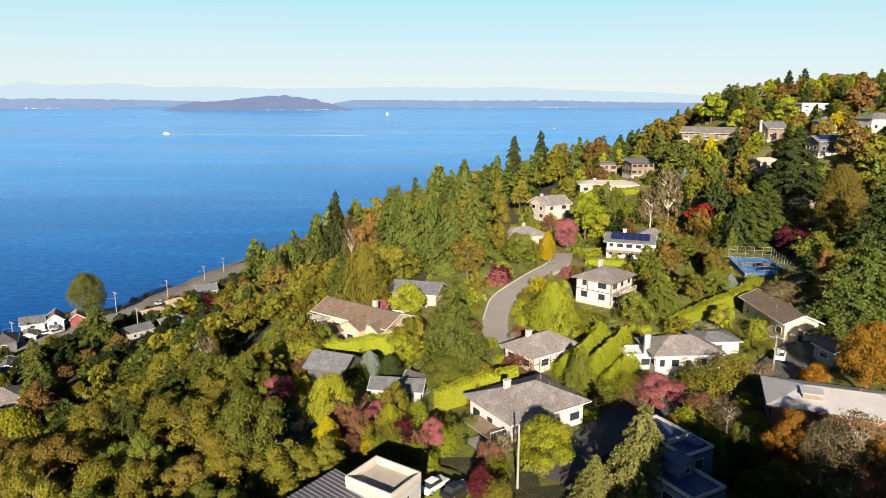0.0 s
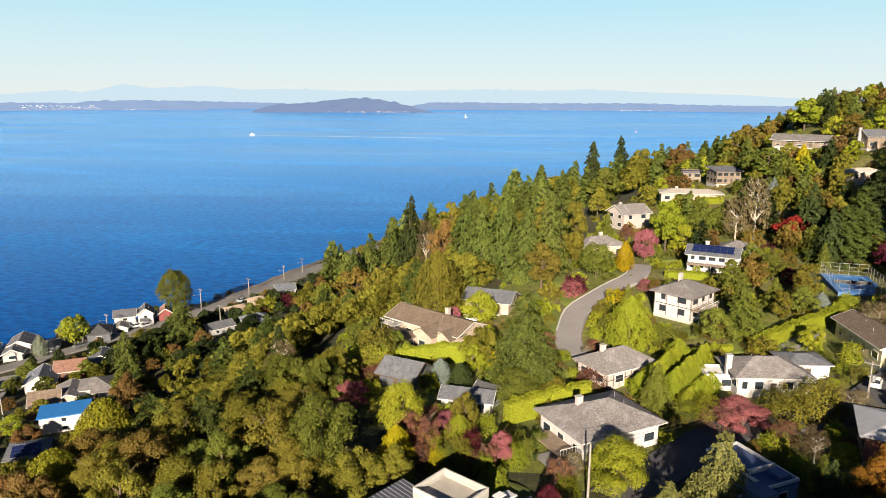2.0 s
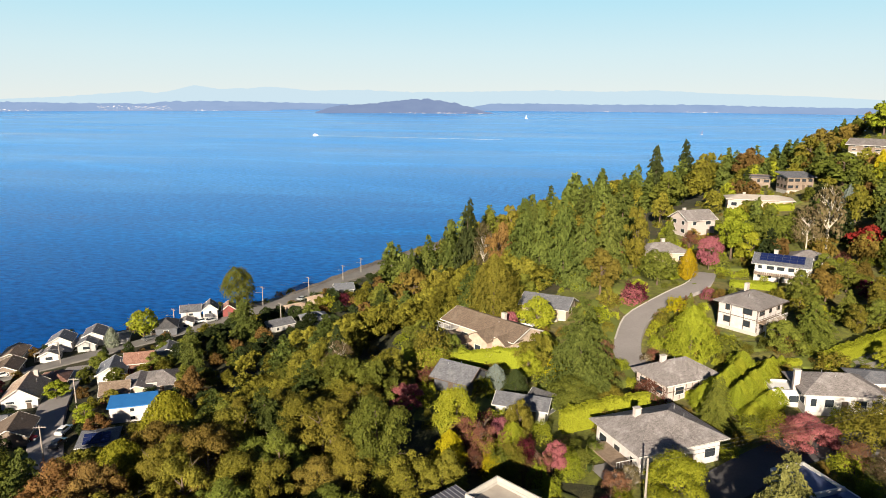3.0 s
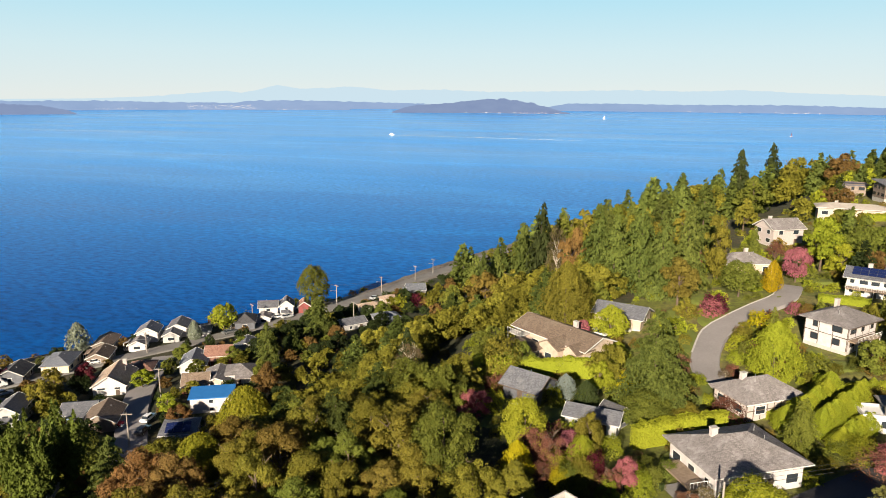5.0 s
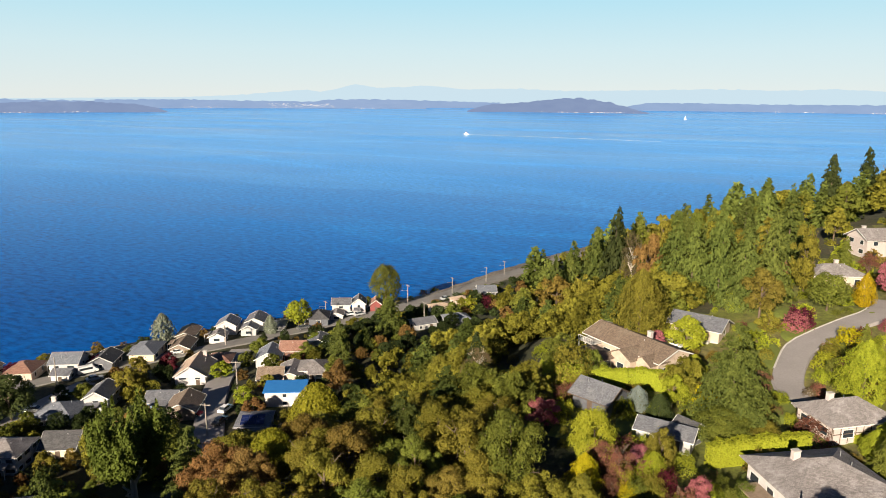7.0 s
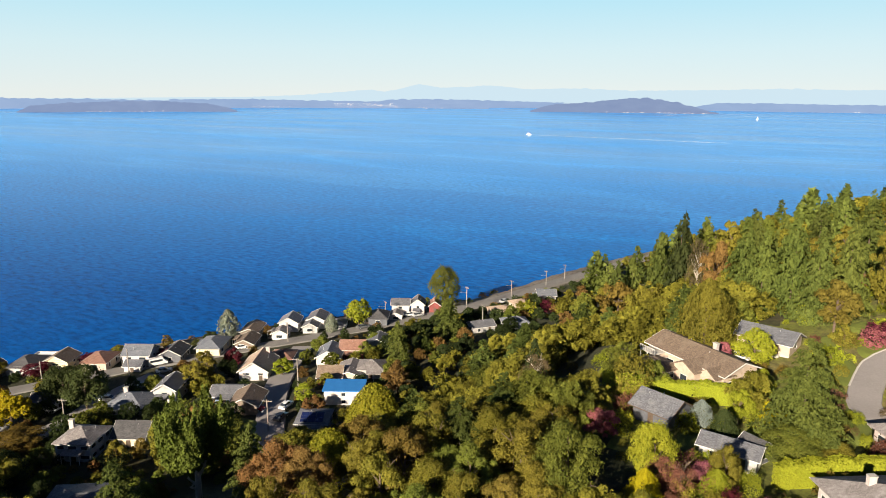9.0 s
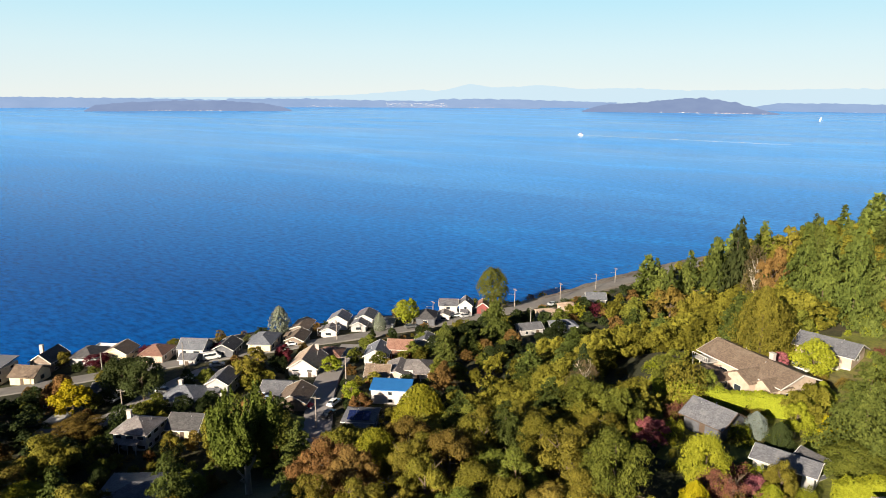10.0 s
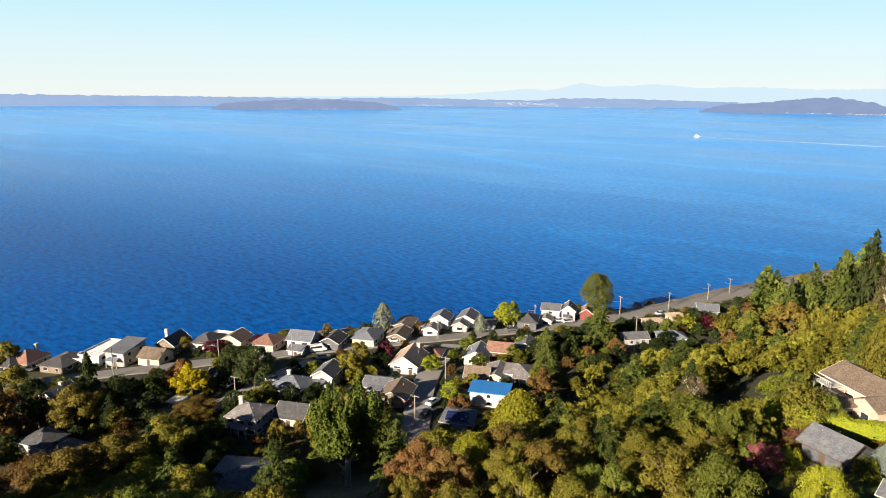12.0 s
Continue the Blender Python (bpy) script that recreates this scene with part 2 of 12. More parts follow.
ROOFS = {
    "greybrown": shingle("weathered_grey_brown_shingles", (0.128, 0.116, 0.116), (0.205, 0.189, 0.188), stain=(0.35, 0.34, 0.345)),
    "brown": shingle("brown_shingles", (0.105, 0.075, 0.055), (0.18, 0.135, 0.10), stain=(0.24, 0.20, 0.16)),
    "tan": shingle("tan_shingles", (0.26, 0.19, 0.14), (0.40, 0.31, 0.24), stain=(0.46, 0.38, 0.30)),
    "slate": shingle("slate_grey_shingles", (0.075, 0.08, 0.095), (0.13, 0.135, 0.155), stain=(0.20, 0.20, 0.21)),
    "charcoal": shingle("charcoal_shingles", (0.035, 0.035, 0.04), (0.075, 0.075, 0.08), stain=(0.11, 0.11, 0.11)),
    "bluegrey": shingle("blue_grey_shingles", (0.098, 0.111, 0.137), (0.163, 0.176, 0.208), stain=(0.221, 0.227, 0.247)),
    "redbrown": shingle("red_brown_shingles", (0.17, 0.085, 0.06), (0.27, 0.145, 0.11), stain=(0.32, 0.21, 0.17)),
    "white": surface("white_roof_membrane", (0.62, 0.62, 0.62), (0.82, 0.82, 0.82), 0.5, 0.5),
    "palemetal": surface("pale_metal_roof", (0.40, 0.40, 0.42), (0.56, 0.56, 0.58), 0.5, 0.45, 0.2),
    "blue": surface("blue_metal_roof", (0.02, 0.14, 0.42), (0.04, 0.21, 0.55), 0.5, 0.4, 0.1),
    "red": surface("red_roof_sheet", (0.28, 0.03, 0.03), (0.42, 0.05, 0.05), 0.6, 0.5),
    # flat roofing with the blue of skylit shade put into its colour
    "shadeflat": surface("shade_blue_flat_roofing", (0.05, 0.07, 0.15), (0.08, 0.105, 0.21), 0.5, 0.6),
    "darkflat": surface("dark_flat_roofing", (0.045, 0.05, 0.075), (0.085, 0.09, 0.125), 0.5, 0.7),
    "gravel": surface("pale_gravel_roofing", (0.30, 0.27, 0.24), (0.46, 0.42, 0.37), 0.6, 0.9, fine=25),
}
TRIM = surface("white_trim_paint", (0.46, 0.45, 0.43), (0.58, 0.57, 0.55), 2.0, 0.5, bump=0.05)
DARKTRIM = surface("dark_brown_trim_paint", (0.05, 0.035, 0.025), (0.10, 0.07, 0.05), 2.0, 0.55, bump=0.05)
CONCRETE = surface("concrete", (0.30, 0.29, 0.27), (0.46, 0.44, 0.41), 0.8, 0.9, fine=20)
WOOD = surface("weathered_wood", (0.14, 0.10, 0.07), (0.30, 0.23, 0.17), 2.0, 0.85)
POLEWOOD = surface("grey_pole_wood", (0.16, 0.14, 0.125), (0.29, 0.265, 0.24), 3.0, 0.85)
METAL = surface("galvanised_metal", (0.35, 0.36, 0.37), (0.52, 0.53, 0.54), 4.0, 0.45, 0.7)
CABLE = surface("black_cable", (0.02, 0.02, 0.02), (0.04, 0.04, 0.04), 4.0, 0.6)
SOLAR, _n, _l, _b = node_material("solar_cells")
_b.inputs["Base Color"].default_value, _b.inputs["Roughness"].default_value = (0.012, 0.02, 0.075, 1), 0.12
GLASS, _n, _l, _b = node_material("window_glass")
_b.inputs["Base Color"].default_value, _b.inputs["Roughness"].default_value = (0.025, 0.032, 0.04, 1), 0.06
_b.inputs["Specular IOR Level"].default_value = 0.8
RUBBER = surface("tyre_rubber", (0.015, 0.015, 0.015), (0.03, 0.03, 0.03), 5.0, 0.8)
PAINTS = {}
for _k, _c in (("white", (0.75, 0.75, 0.75)), ("black", (0.02, 0.02, 0.022)), ("silver", (0.42, 0.43, 0.45)), ("blue", (0.03, 0.06, 0.20)), ("red", (0.35, 0.02, 0.02)), ("grey", (0.12, 0.125, 0.13))):
    PAINTS[_k], _n, _l, _b = node_material(_k + "_car_paint")
    _b.inputs["Base Color"].default_value, _b.inputs["Roughness"].default_value = (*_c, 1), 0.3
    _b.inputs["Coat Weight"].default_value = 0.6

# asphalt, ground, sea, far land
ASPHALT = surface("asphalt", (0.17, 0.158, 0.158), (0.25, 0.235, 0.235), 0.12, 0.9, fine=3.0)
# Asphalt copy darkened so that the hill road's shade is in its colour.
SHADED_ASPHALT = surface("shaded_asphalt", (0.045, 0.045, 0.05), (0.085, 0.083, 0.088), 0.12, 0.9, fine=3.0)
DRIVE = surface("grey_driveway", (0.13, 0.125, 0.12), (0.23, 0.22, 0.21), 0.3, 0.9, fine=4.0)
LINE = surface("road_marking_paint", (0.45, 0.42, 0.30), (0.60, 0.56, 0.42), 1.0, 0.7)
LAWN = surface("lawn", (0.06, 0.08, 0.010), (0.13, 0.155, 0.020), 0.35, 0.9, fine=6.0, bump=0.4)
SAND = surface("beach_stones", (0.05, 0.045, 0.04), (0.14, 0.125, 0.11), 0.3, 0.95, fine=3.0)
BEACH = surface("pale_beach_gravel", (0.20, 0.17, 0.14), (0.36, 0.32, 0.27), 0.3, 0.95, fine=3.0)
FOAM = surface("thin_sea_foam", (0.16, 0.24, 0.34), (0.26, 0.34, 0.44), 0.3, 0.6)
COURT = surface("blue_court_paint", (0.03, 0.13, 0.36), (0.05, 0.18, 0.44), 0.4, 0.7)


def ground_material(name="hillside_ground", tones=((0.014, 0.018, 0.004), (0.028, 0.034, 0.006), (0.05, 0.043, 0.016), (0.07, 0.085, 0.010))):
    m, nodes, links, bsdf = node_material(name)
    a = noise_node(nodes, links, 0.06, 6, 0.65)
    b = noise_node(nodes, links, 0.7, 5, 0.7)
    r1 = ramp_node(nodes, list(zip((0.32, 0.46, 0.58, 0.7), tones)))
    r2 = ramp_node(nodes, [(0.3, (0.35, 0.35, 0.35)), (0.7, (1.25, 1.2, 1.1))])
    mix = nodes.new("ShaderNodeMixRGB")
    mix.blend_type = "MULTIPLY"
    mix.inputs[0].default_value = 1.0
    links.new(a.outputs[0], r1.inputs[0])
    links.new(b.outputs[0], r2.inputs[0])
    links.new(r1.outputs[0], mix.inputs[1])
    links.new(r2.outputs[0], mix.inputs[2])
    links.new(mix.outputs[0], bsdf.inputs["Base Color"])
    bsdf.inputs["Roughness"].default_value = 0.95
    bump_node(nodes, links, b.outputs[0], bsdf, 0.8, 0.4)
    return m


def sea_material():
    m, nodes, links, bsdf = node_material("sea_water")
    bsdf.inputs["Base Color"].default_value = (0.004, 0.055, 0.17, 1)
    bsdf.inputs["IOR"].default_value = 1.33
    bsdf.inputs["Specular IOR Level"].default_value = 0.03
    bsdf.inputs["Specular Tint"].default_value = (0.16, 0.72, 1.0, 1)
    slick = noise_node(nodes, links, 0.0035, 5, 0.6, stretch=(0.35, 1.6, 1))
    r = ramp_node(nodes, [(0.35, (0.14, 0.14, 0.14)), (0.7, (0.26, 0.26, 0.26))])
    links.new(slick.outputs[0], r.inputs[0])
    links.new(r.outputs[0], bsdf.inputs["Roughness"])
    tint = ramp_node(nodes, [(0.35, (0.84, 0.86, 0.88)), (0.68, (1.12, 1.10, 1.08))])
    links.new(slick.outputs[0], tint.inputs[0])
    drift = noise_node(nodes, links, 0.0016, 4, 0.5, stretch=(0.3, 1.5, 1))
    band = ramp_node(nodes, [(0.485, (0, 0, 0)), (0.5, (1, 1, 1)), (0.515, (0, 0, 0))])
    links.new(drift.outputs[0], band.inputs[0])
    fac = nodes.new("ShaderNodeMath")
    fac.operation = "MULTIPLY"
    fac.inputs[1].default_value = 0.38
    links.new(band.outputs[0], fac.inputs[0])
    streak = nodes.new("ShaderNodeMixRGB")
    streak.inputs[2].default_value = (2.0, 1.5, 1.3, 1)
    links.new(fac.outputs[0], streak.inputs[0])
    links.new(tint.outputs[0], streak.inputs[1])
    waves = noise_node(nodes, links, 0.34, 6, 0.62, stretch=(0.6, 1.2, 1))
    # Bright and dim faces of the wavelets are painted into the colour too.
    crest = ramp_node(nodes, [(0.36, (0.58, 0.62, 0.66)), (0.64, (1.36, 1.30, 1.25))])
    links.new(waves.outputs[0], crest.inputs[0])
    ripple = nodes.new("ShaderNodeMixRGB")
    ripple.blend_type, ripple.inputs[0].default_value = "MULTIPLY", 1.0
    links.new(streak.outputs[0], ripple.inputs[1])
    links.new(crest.outputs[0], ripple.inputs[2])
    # Paler sky sheen towards the far water, painted into the base colour.
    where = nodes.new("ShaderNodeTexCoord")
    extent = nodes.new("ShaderNodeMapRange")
    extent.inputs["From Min"].default_value, extent.inputs["From Max"].default_value = 0.0, 1.0
    extent.inputs["To Min"].default_value, extent.inputs["To Max"].default_value = 0.0, 1.0
    sheen_tone = ramp_node(nodes, [(0.0, (0.0, 0.072, 0.32)), (0.28, (0.006, 0.150, 0.53)), (1.0, (0.050, 0.300, 0.80))])
    links.new(extent.outputs[0], sheen_tone.inputs[0])
    sheen_axis = nodes.new("ShaderNodeVectorMath")
    sheen_axis.operation = "DOT_PRODUCT"
    sheen_axis.inputs[1].default_value = (-0.000357, 0.001505, 0)
    sheen_shift = nodes.new("ShaderNodeMath")
    sheen_shift.operation, sheen_shift.inputs[1].default_value = "SUBTRACT", 0.375
    links.new(where.outputs["Object"], sheen_axis.inputs[0])
    links.new(sheen_axis.outputs["Value"], sheen_shift.inputs[0])
    links.new(sheen_shift.outputs[0], extent.inputs["Value"])
    sheened_water = nodes.new("ShaderNodeMixRGB")
    sheened_water.blend_type, sheened_water.inputs[0].default_value = "MULTIPLY", 1.0
    links.new(ripple.outputs[0], sheened_water.inputs[1])
    links.new(sheen_tone.outputs[0], sheened_water.inputs[2])
    links.new(sheened_water.outputs[0], bsdf.inputs["Base Color"])
    bump_node(nodes, links, waves.outputs[0], bsdf, 0.35, 0.8)
    return m


def far_material(name, low, high, scale=0.01):
    m, nodes, links, bsdf = node_material(name)
    n = noise_node(nodes, links, scale, 6, 0.65)
    r = ramp_node(nodes, [(0.3, low), (0.7, high)])
    links.new(n.outputs[0], r.inputs[0])
    links.new(r.outputs[0], bsdf.inputs["Base Color"])
    bsdf.inputs["Roughness"].default_value = 1.0
    bsdf.inputs["Specular IOR Level"].default_value = 0.0
    return m


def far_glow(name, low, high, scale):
    """Far land that glows, with the haze of the air put into its colours."""
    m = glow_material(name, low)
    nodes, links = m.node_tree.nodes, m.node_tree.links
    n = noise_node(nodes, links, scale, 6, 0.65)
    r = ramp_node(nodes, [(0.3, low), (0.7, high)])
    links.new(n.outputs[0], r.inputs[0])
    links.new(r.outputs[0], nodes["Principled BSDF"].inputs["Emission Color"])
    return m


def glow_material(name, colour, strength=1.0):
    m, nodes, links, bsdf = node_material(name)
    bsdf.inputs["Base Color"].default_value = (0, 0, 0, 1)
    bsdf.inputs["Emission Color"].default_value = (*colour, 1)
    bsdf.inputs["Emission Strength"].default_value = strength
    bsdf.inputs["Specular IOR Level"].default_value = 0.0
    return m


# ---------------------------------------------------------------- the lie of the land
def shore_dist(x, y):
    """Metres inland from the waterline, and metres along the coast."""
    dx, dy = x + 182.0, y - 196.0
    u = 0.48 * dx + 0.877 * dy
    s = 0.877 * dx - 0.48 * dy
    return s - 15.0 * math.exp(-((u - 90.0) / 75.0) ** 2), u
def smooth(a, b, v):
    k = min(1.0, max(0.0, (v - a) / (b - a)))
    return k * k * (3 - 2 * k)
def ground_z(x, y):
    """Height of the ground: beach, village shelf, wooded bluff, terrace, upper hill."""
    s, u = shore_dist(x, y)
    k = 28.0 * (1 - smooth(-15, 35, u)) - 50.0 * smooth(60, 135, u)
    w = s - 18.0 + 12.0 * smooth(50, 130, u)
    z = -6.0 + 6.0 * smooth(-25, 0, w) + 4.0 * smooth(0, 5, w) + 5.0 * smooth(30, 110, s)
    z += 20.5 * smooth(92 + k, 150 + k, s) + 4.5 * smooth(215, 275, s) + 34.0 * smooth(275, 480, s)
    z += 44.0 * smooth(110, 330, u) * smooth(120, 230, s) + 6.0 * smooth(30, 100, u) * smooth(100, 150, s)
    return z - 75.0 * smooth(430, 800, u)

def mesh_object(name, verts, faces, material, parent=None, smooth_shade=False, label=""):
    me = bpy.data.meshes.new(name)
    me.from_pydata(verts, [], faces)
    me.materials.append(material)
    if smooth_shade:
        me.polygons.foreach_set("use_smooth", [True] * len(me.polygons))
    me.update()
    ob = new(name, me)
    ob.parent = parent
    if label:
        ob["label"] = label
    return ob


def axis(lo, hi, mid, fine, growth):
    """Grid lines: close together round mid, wider far off."""
    out, v, step = [mid], mid, fine
    while v < hi:
        v += step
        step *= growth if v > mid + 250 else 1
        out.append(v)
    v, step = mid, fine
    while v > lo:
        v -= step
        step *= growth if v < mid - 250 else 1
        out.insert(0, v)
    return out


gx, gy = axis(-420, 1500, 20, 3.5, 1.12), axis(-600, 1700, 180, 3.5, 1.12)
gv, gf = [], []
for j, yy in enumerate(gy):
    for i, xx in enumerate(gx):
        gv.append((xx, yy, ground_z(xx, yy) + 0.5 * (noise.noise(Vector((xx * 0.08, yy * 0.08, 0)))) * smooth(20, 60, shore_dist(xx, yy)[0])))
        if i and j:
            n0 = j * len(gx) + i
            gf.append((n0 - len(gx) - 1, n0 - len(gx), n0, n0 - 1))
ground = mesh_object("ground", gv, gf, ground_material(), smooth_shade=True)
ground.data.materials.append(ground_material("garden_ground", ((0.075, 0.085, 0.012), (0.12, 0.14, 0.016), (0.14, 0.125, 0.04), (0.17, 0.20, 0.02))))
ground.data.materials.append(ground_material("stony_foreshore", ((0.10, 0.09, 0.08), (0.16, 0.145, 0.13), (0.20, 0.185, 0.165), (0.24, 0.225, 0.20))))
for face in ground.data.polygons:
    gs, gu = shore_dist(face.center.x, face.center.y)
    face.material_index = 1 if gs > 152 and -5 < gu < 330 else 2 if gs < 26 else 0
tagged(ground, "wooded hillside ground with grass, bare soil and leaf litter", "ground", kind="structure")

sea_me = bpy.data.meshes.new("water")
sea_me.from_pydata([(-4900, -900, 0), (4900, -900, 0), (4900, 4950, 0), (-4900, 4950, 0)], [], [(0, 1, 2, 3)])
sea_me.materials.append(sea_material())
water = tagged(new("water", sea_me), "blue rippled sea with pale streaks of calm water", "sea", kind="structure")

# ---------------------------------------------------------------- far shores
def far_ridge(name, label, category, material, dist, profile, rough=0.12, step=0.12, extent=260.0, seed=0.0):
    """Land across the water: profile gives (bearing in degrees, height in metres) from end to end."""
    az = np.arange(profile[0][0], profile[-1][0] + 1e-6, step)
    top = np.interp(az, [p[0] for p in profile], [p[1] for p in profile])
    v, f = [], []
    for k, (a, h) in enumerate(zip(az, top)):
        r = radians(a)
        wob = 1 + rough * noise.fractal(Vector((a * 1.7, seed, 0)), 1.0, 2.0, 5)
        shore = dist * (1 + 0.012 * noise.noise(Vector((a * 0.5, seed + 9, 0))))
        for q, z in ((0, -2), (0, 2.5), (40, h * 0.55 * wob), (110, h * wob), (extent, -2)):
            v.append((math.sin(r) * (shore + q), math.cos(r) * (shore + q), z))
        if k:
            b = k * 5
            for c in range(4):
                f.append((b - 5 + c, b + c, b + c + 1, b - 4 + c))
    return tagged(mesh_object(name, v, f, material, smooth_shade=True), label, category, kind="structure")


# Distance haze over the far land is painted in as its glow.
NEAR_LAND = far_glow("near_land_haze_glow", (0.090, 0.118, 0.190), (0.105, 0.135, 0.205), 0.012)
MID_LAND = far_glow("far_shore_haze_glow", (0.115, 0.160, 0.245), (0.135, 0.180, 0.265), 0.006)
MOUNTAIN = glow_material("mountain_haze_glow", (0.240, 0.300, 0.335), 1.0)
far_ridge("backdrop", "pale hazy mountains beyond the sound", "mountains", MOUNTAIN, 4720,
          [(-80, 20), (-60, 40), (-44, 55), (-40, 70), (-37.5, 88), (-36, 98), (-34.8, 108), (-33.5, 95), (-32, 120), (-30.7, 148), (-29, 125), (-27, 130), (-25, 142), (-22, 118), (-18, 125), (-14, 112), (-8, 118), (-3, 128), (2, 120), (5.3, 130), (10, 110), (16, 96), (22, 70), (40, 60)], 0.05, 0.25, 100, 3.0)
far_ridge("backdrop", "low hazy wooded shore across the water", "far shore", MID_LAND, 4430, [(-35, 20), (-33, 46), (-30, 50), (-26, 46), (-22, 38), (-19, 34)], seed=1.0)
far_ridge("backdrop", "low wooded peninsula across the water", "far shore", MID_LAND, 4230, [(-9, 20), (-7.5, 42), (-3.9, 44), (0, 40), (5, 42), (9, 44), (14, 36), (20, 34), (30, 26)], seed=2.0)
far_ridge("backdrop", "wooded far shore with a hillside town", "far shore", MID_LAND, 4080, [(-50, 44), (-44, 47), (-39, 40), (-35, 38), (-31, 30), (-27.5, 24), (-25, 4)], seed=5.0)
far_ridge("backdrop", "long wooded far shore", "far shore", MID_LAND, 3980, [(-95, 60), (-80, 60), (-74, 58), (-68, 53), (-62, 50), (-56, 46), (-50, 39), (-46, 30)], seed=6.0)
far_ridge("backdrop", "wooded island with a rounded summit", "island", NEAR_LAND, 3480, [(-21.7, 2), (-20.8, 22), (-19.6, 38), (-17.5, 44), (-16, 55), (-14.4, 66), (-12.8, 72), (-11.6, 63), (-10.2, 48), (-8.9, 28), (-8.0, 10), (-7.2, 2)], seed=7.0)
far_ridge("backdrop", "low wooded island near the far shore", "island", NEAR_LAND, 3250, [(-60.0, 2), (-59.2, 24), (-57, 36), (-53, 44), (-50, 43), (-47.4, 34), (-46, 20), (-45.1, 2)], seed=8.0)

# pale specks of the far town and shore houses, one joined patch
rng = random.Random(11)
v, f = [], []
for lo, hi, dist, z0, z1, count in ((-37.5, -32.4, 4040, 4, 26, 80), (-44.0, -41.0, 4040, 3, 10, 12), (-31.5, -28.5, 4040, 2, 4, 8), (-16.0, -7.6, 3430, 2, 4, 22), (7.6, 11.0, 4180, 2, 5, 14), (-3, 6, 4180, 2, 3, 9), (-56, -50, 3215, 1.5, 3.5, 12)):
    for _ in range(count):
        a, d, z, w = radians(rng.uniform(lo, hi)), dist + rng.uniform(-8, 8), rng.uniform(z0, z1), rng.uniform(1.8, 4.5)
        c, t = Vector((math.sin(a) * d, math.cos(a) * d, z)), Vector((math.cos(a), -math.sin(a), 0)) * w
        b = len(v)
        up, back = Vector((0, 0, rng.uniform(1.0, 2.4))), Vector((math.sin(a), math.cos(a), 0)) * 6
        v += [c - t, c + t, c + t + up, c - t + up, c - t + back, c + t + back, c + t + up + back, c - t + up + back]
        f += [(b, b + 1, b + 2, b + 3), (b + 3, b + 2, b + 6, b + 7), (b + 1, b + 5, b + 6, b + 2), (b + 4, b, b + 3, b + 7)]
tagged(mesh_object("far_houses", v, f, WALLS["white"]), "scattered pale houses on the far shores", "houses", kind="stuff")


# ---------------------------------------------------------------- plants
def leaf_mesh(name, centres, normals, sizes, aspect, material, rng):
    """One small diamond-shaped leaf clump at each centre, turned to its normal."""
    n = len(centres)
    nn = normals / (np.linalg.norm(normals, axis=1, keepdims=True) + 1e-9)
    ref = rng.normal(size=(n, 3))
    a = np.cross(nn, ref)
    a /= np.linalg.norm(a, axis=1, keepdims=True) + 1e-9
    b = np.cross(nn, a)
    sa, sb = (sizes * aspect)[:, None], sizes[:, None]
    pts = np.stack([centres + a * sa, centres + b * sb * rng.uniform(0.6, 1.1, (n, 1)) - nn * (sizes * 0.4)[:, None], centres - b * sb - a * sa * rng.uniform(0.2, 0.8, (n, 1))], 1).reshape(-1, 3)
    me = bpy.data.meshes.new(name)
    me.vertices.add(3 * n)
    me.vertices.foreach_set("co", pts.ravel())
    me.loops.add(3 * n)
    me.loops.foreach_set("vertex_index", np.arange(3 * n, dtype=np.int32))
    me.polygons.add(n)
    me.polygons.foreach_set("loop_start", np.arange(0, 3 * n, 3, dtype=np.int32))
    me.materials.append(material)
    me.update(calc_edges=True)
    return me


def limb(v, f, p0, p1, r0, r1, sides=6):
    p0, p1 = Vector(p0), Vector(p1)
    d = (p1 - p0).normalized()
    a = d.orthogonal().normalized()
    c = d.cross(a)
    b = len(v)
    for p, r in ((p0, r0), (p1, r1)):
        for k in range(sides):
            t = 2 * math.pi * k / sides
            v.append(tuple(p + a * (math.cos(t) * r) + c * (math.sin(t) * r)))
    for k in range(sides):
        f.append((b + k, b + (k + 1) % sides, b + sides + (k + 1) % sides, b + sides + k))


def trunk_mesh(height, radius, spread, limbs, rng, material, fork=0.35, bare=False):
    v, f = [], []
    lean = Vector((rng.uniform(-0.04, 0.04), rng.uniform(-0.04, 0.04), 0)) * height
    pts = [Vector((0, 0, -0.6)), Vector((0, 0, height * fork)) + lean * 0.5, Vector((0, 0, height * 0.75)) + lean]
    limb(v, f, pts[0], pts[1], radius, radius * 0.75, 8)
    limb(v, f, pts[1], pts[2], radius * 0.75, radius * 0.25, 8)
    for k in range(limbs):
        t, z = rng.uniform(0, 6.28), rng.uniform(fork * 0.8, 0.7)
        s = pts[1].lerp(pts[2], max(0, (z - fork) / (0.75 - fork)))
        e = s + Vector((math.cos(t), math.sin(t), rng.uniform(0.5, 1.2))) * spread * rng.uniform(0.5, 0.9)
        limb(v, f, s, e, radius * 0.4, radius * 0.1, 5)
        for _ in range(5 if bare else 2):
            e2 = e.lerp(s, rng.uniform(0, 0.6)) + Vector((rng.uniform(-1, 1), rng.uniform(-1, 1), rng.uniform(0.2, 1.1))) * spread * 0.4
            limb(v, f, s.lerp(e, rng.uniform(0.4, 0.9)), e2, radius * 0.16, radius * 0.04, 4)
    me = bpy.data.meshes.new("trunk")
    me.from_pydata(v, [], f)
    me.materials.append(material)
    me.update()
    return me


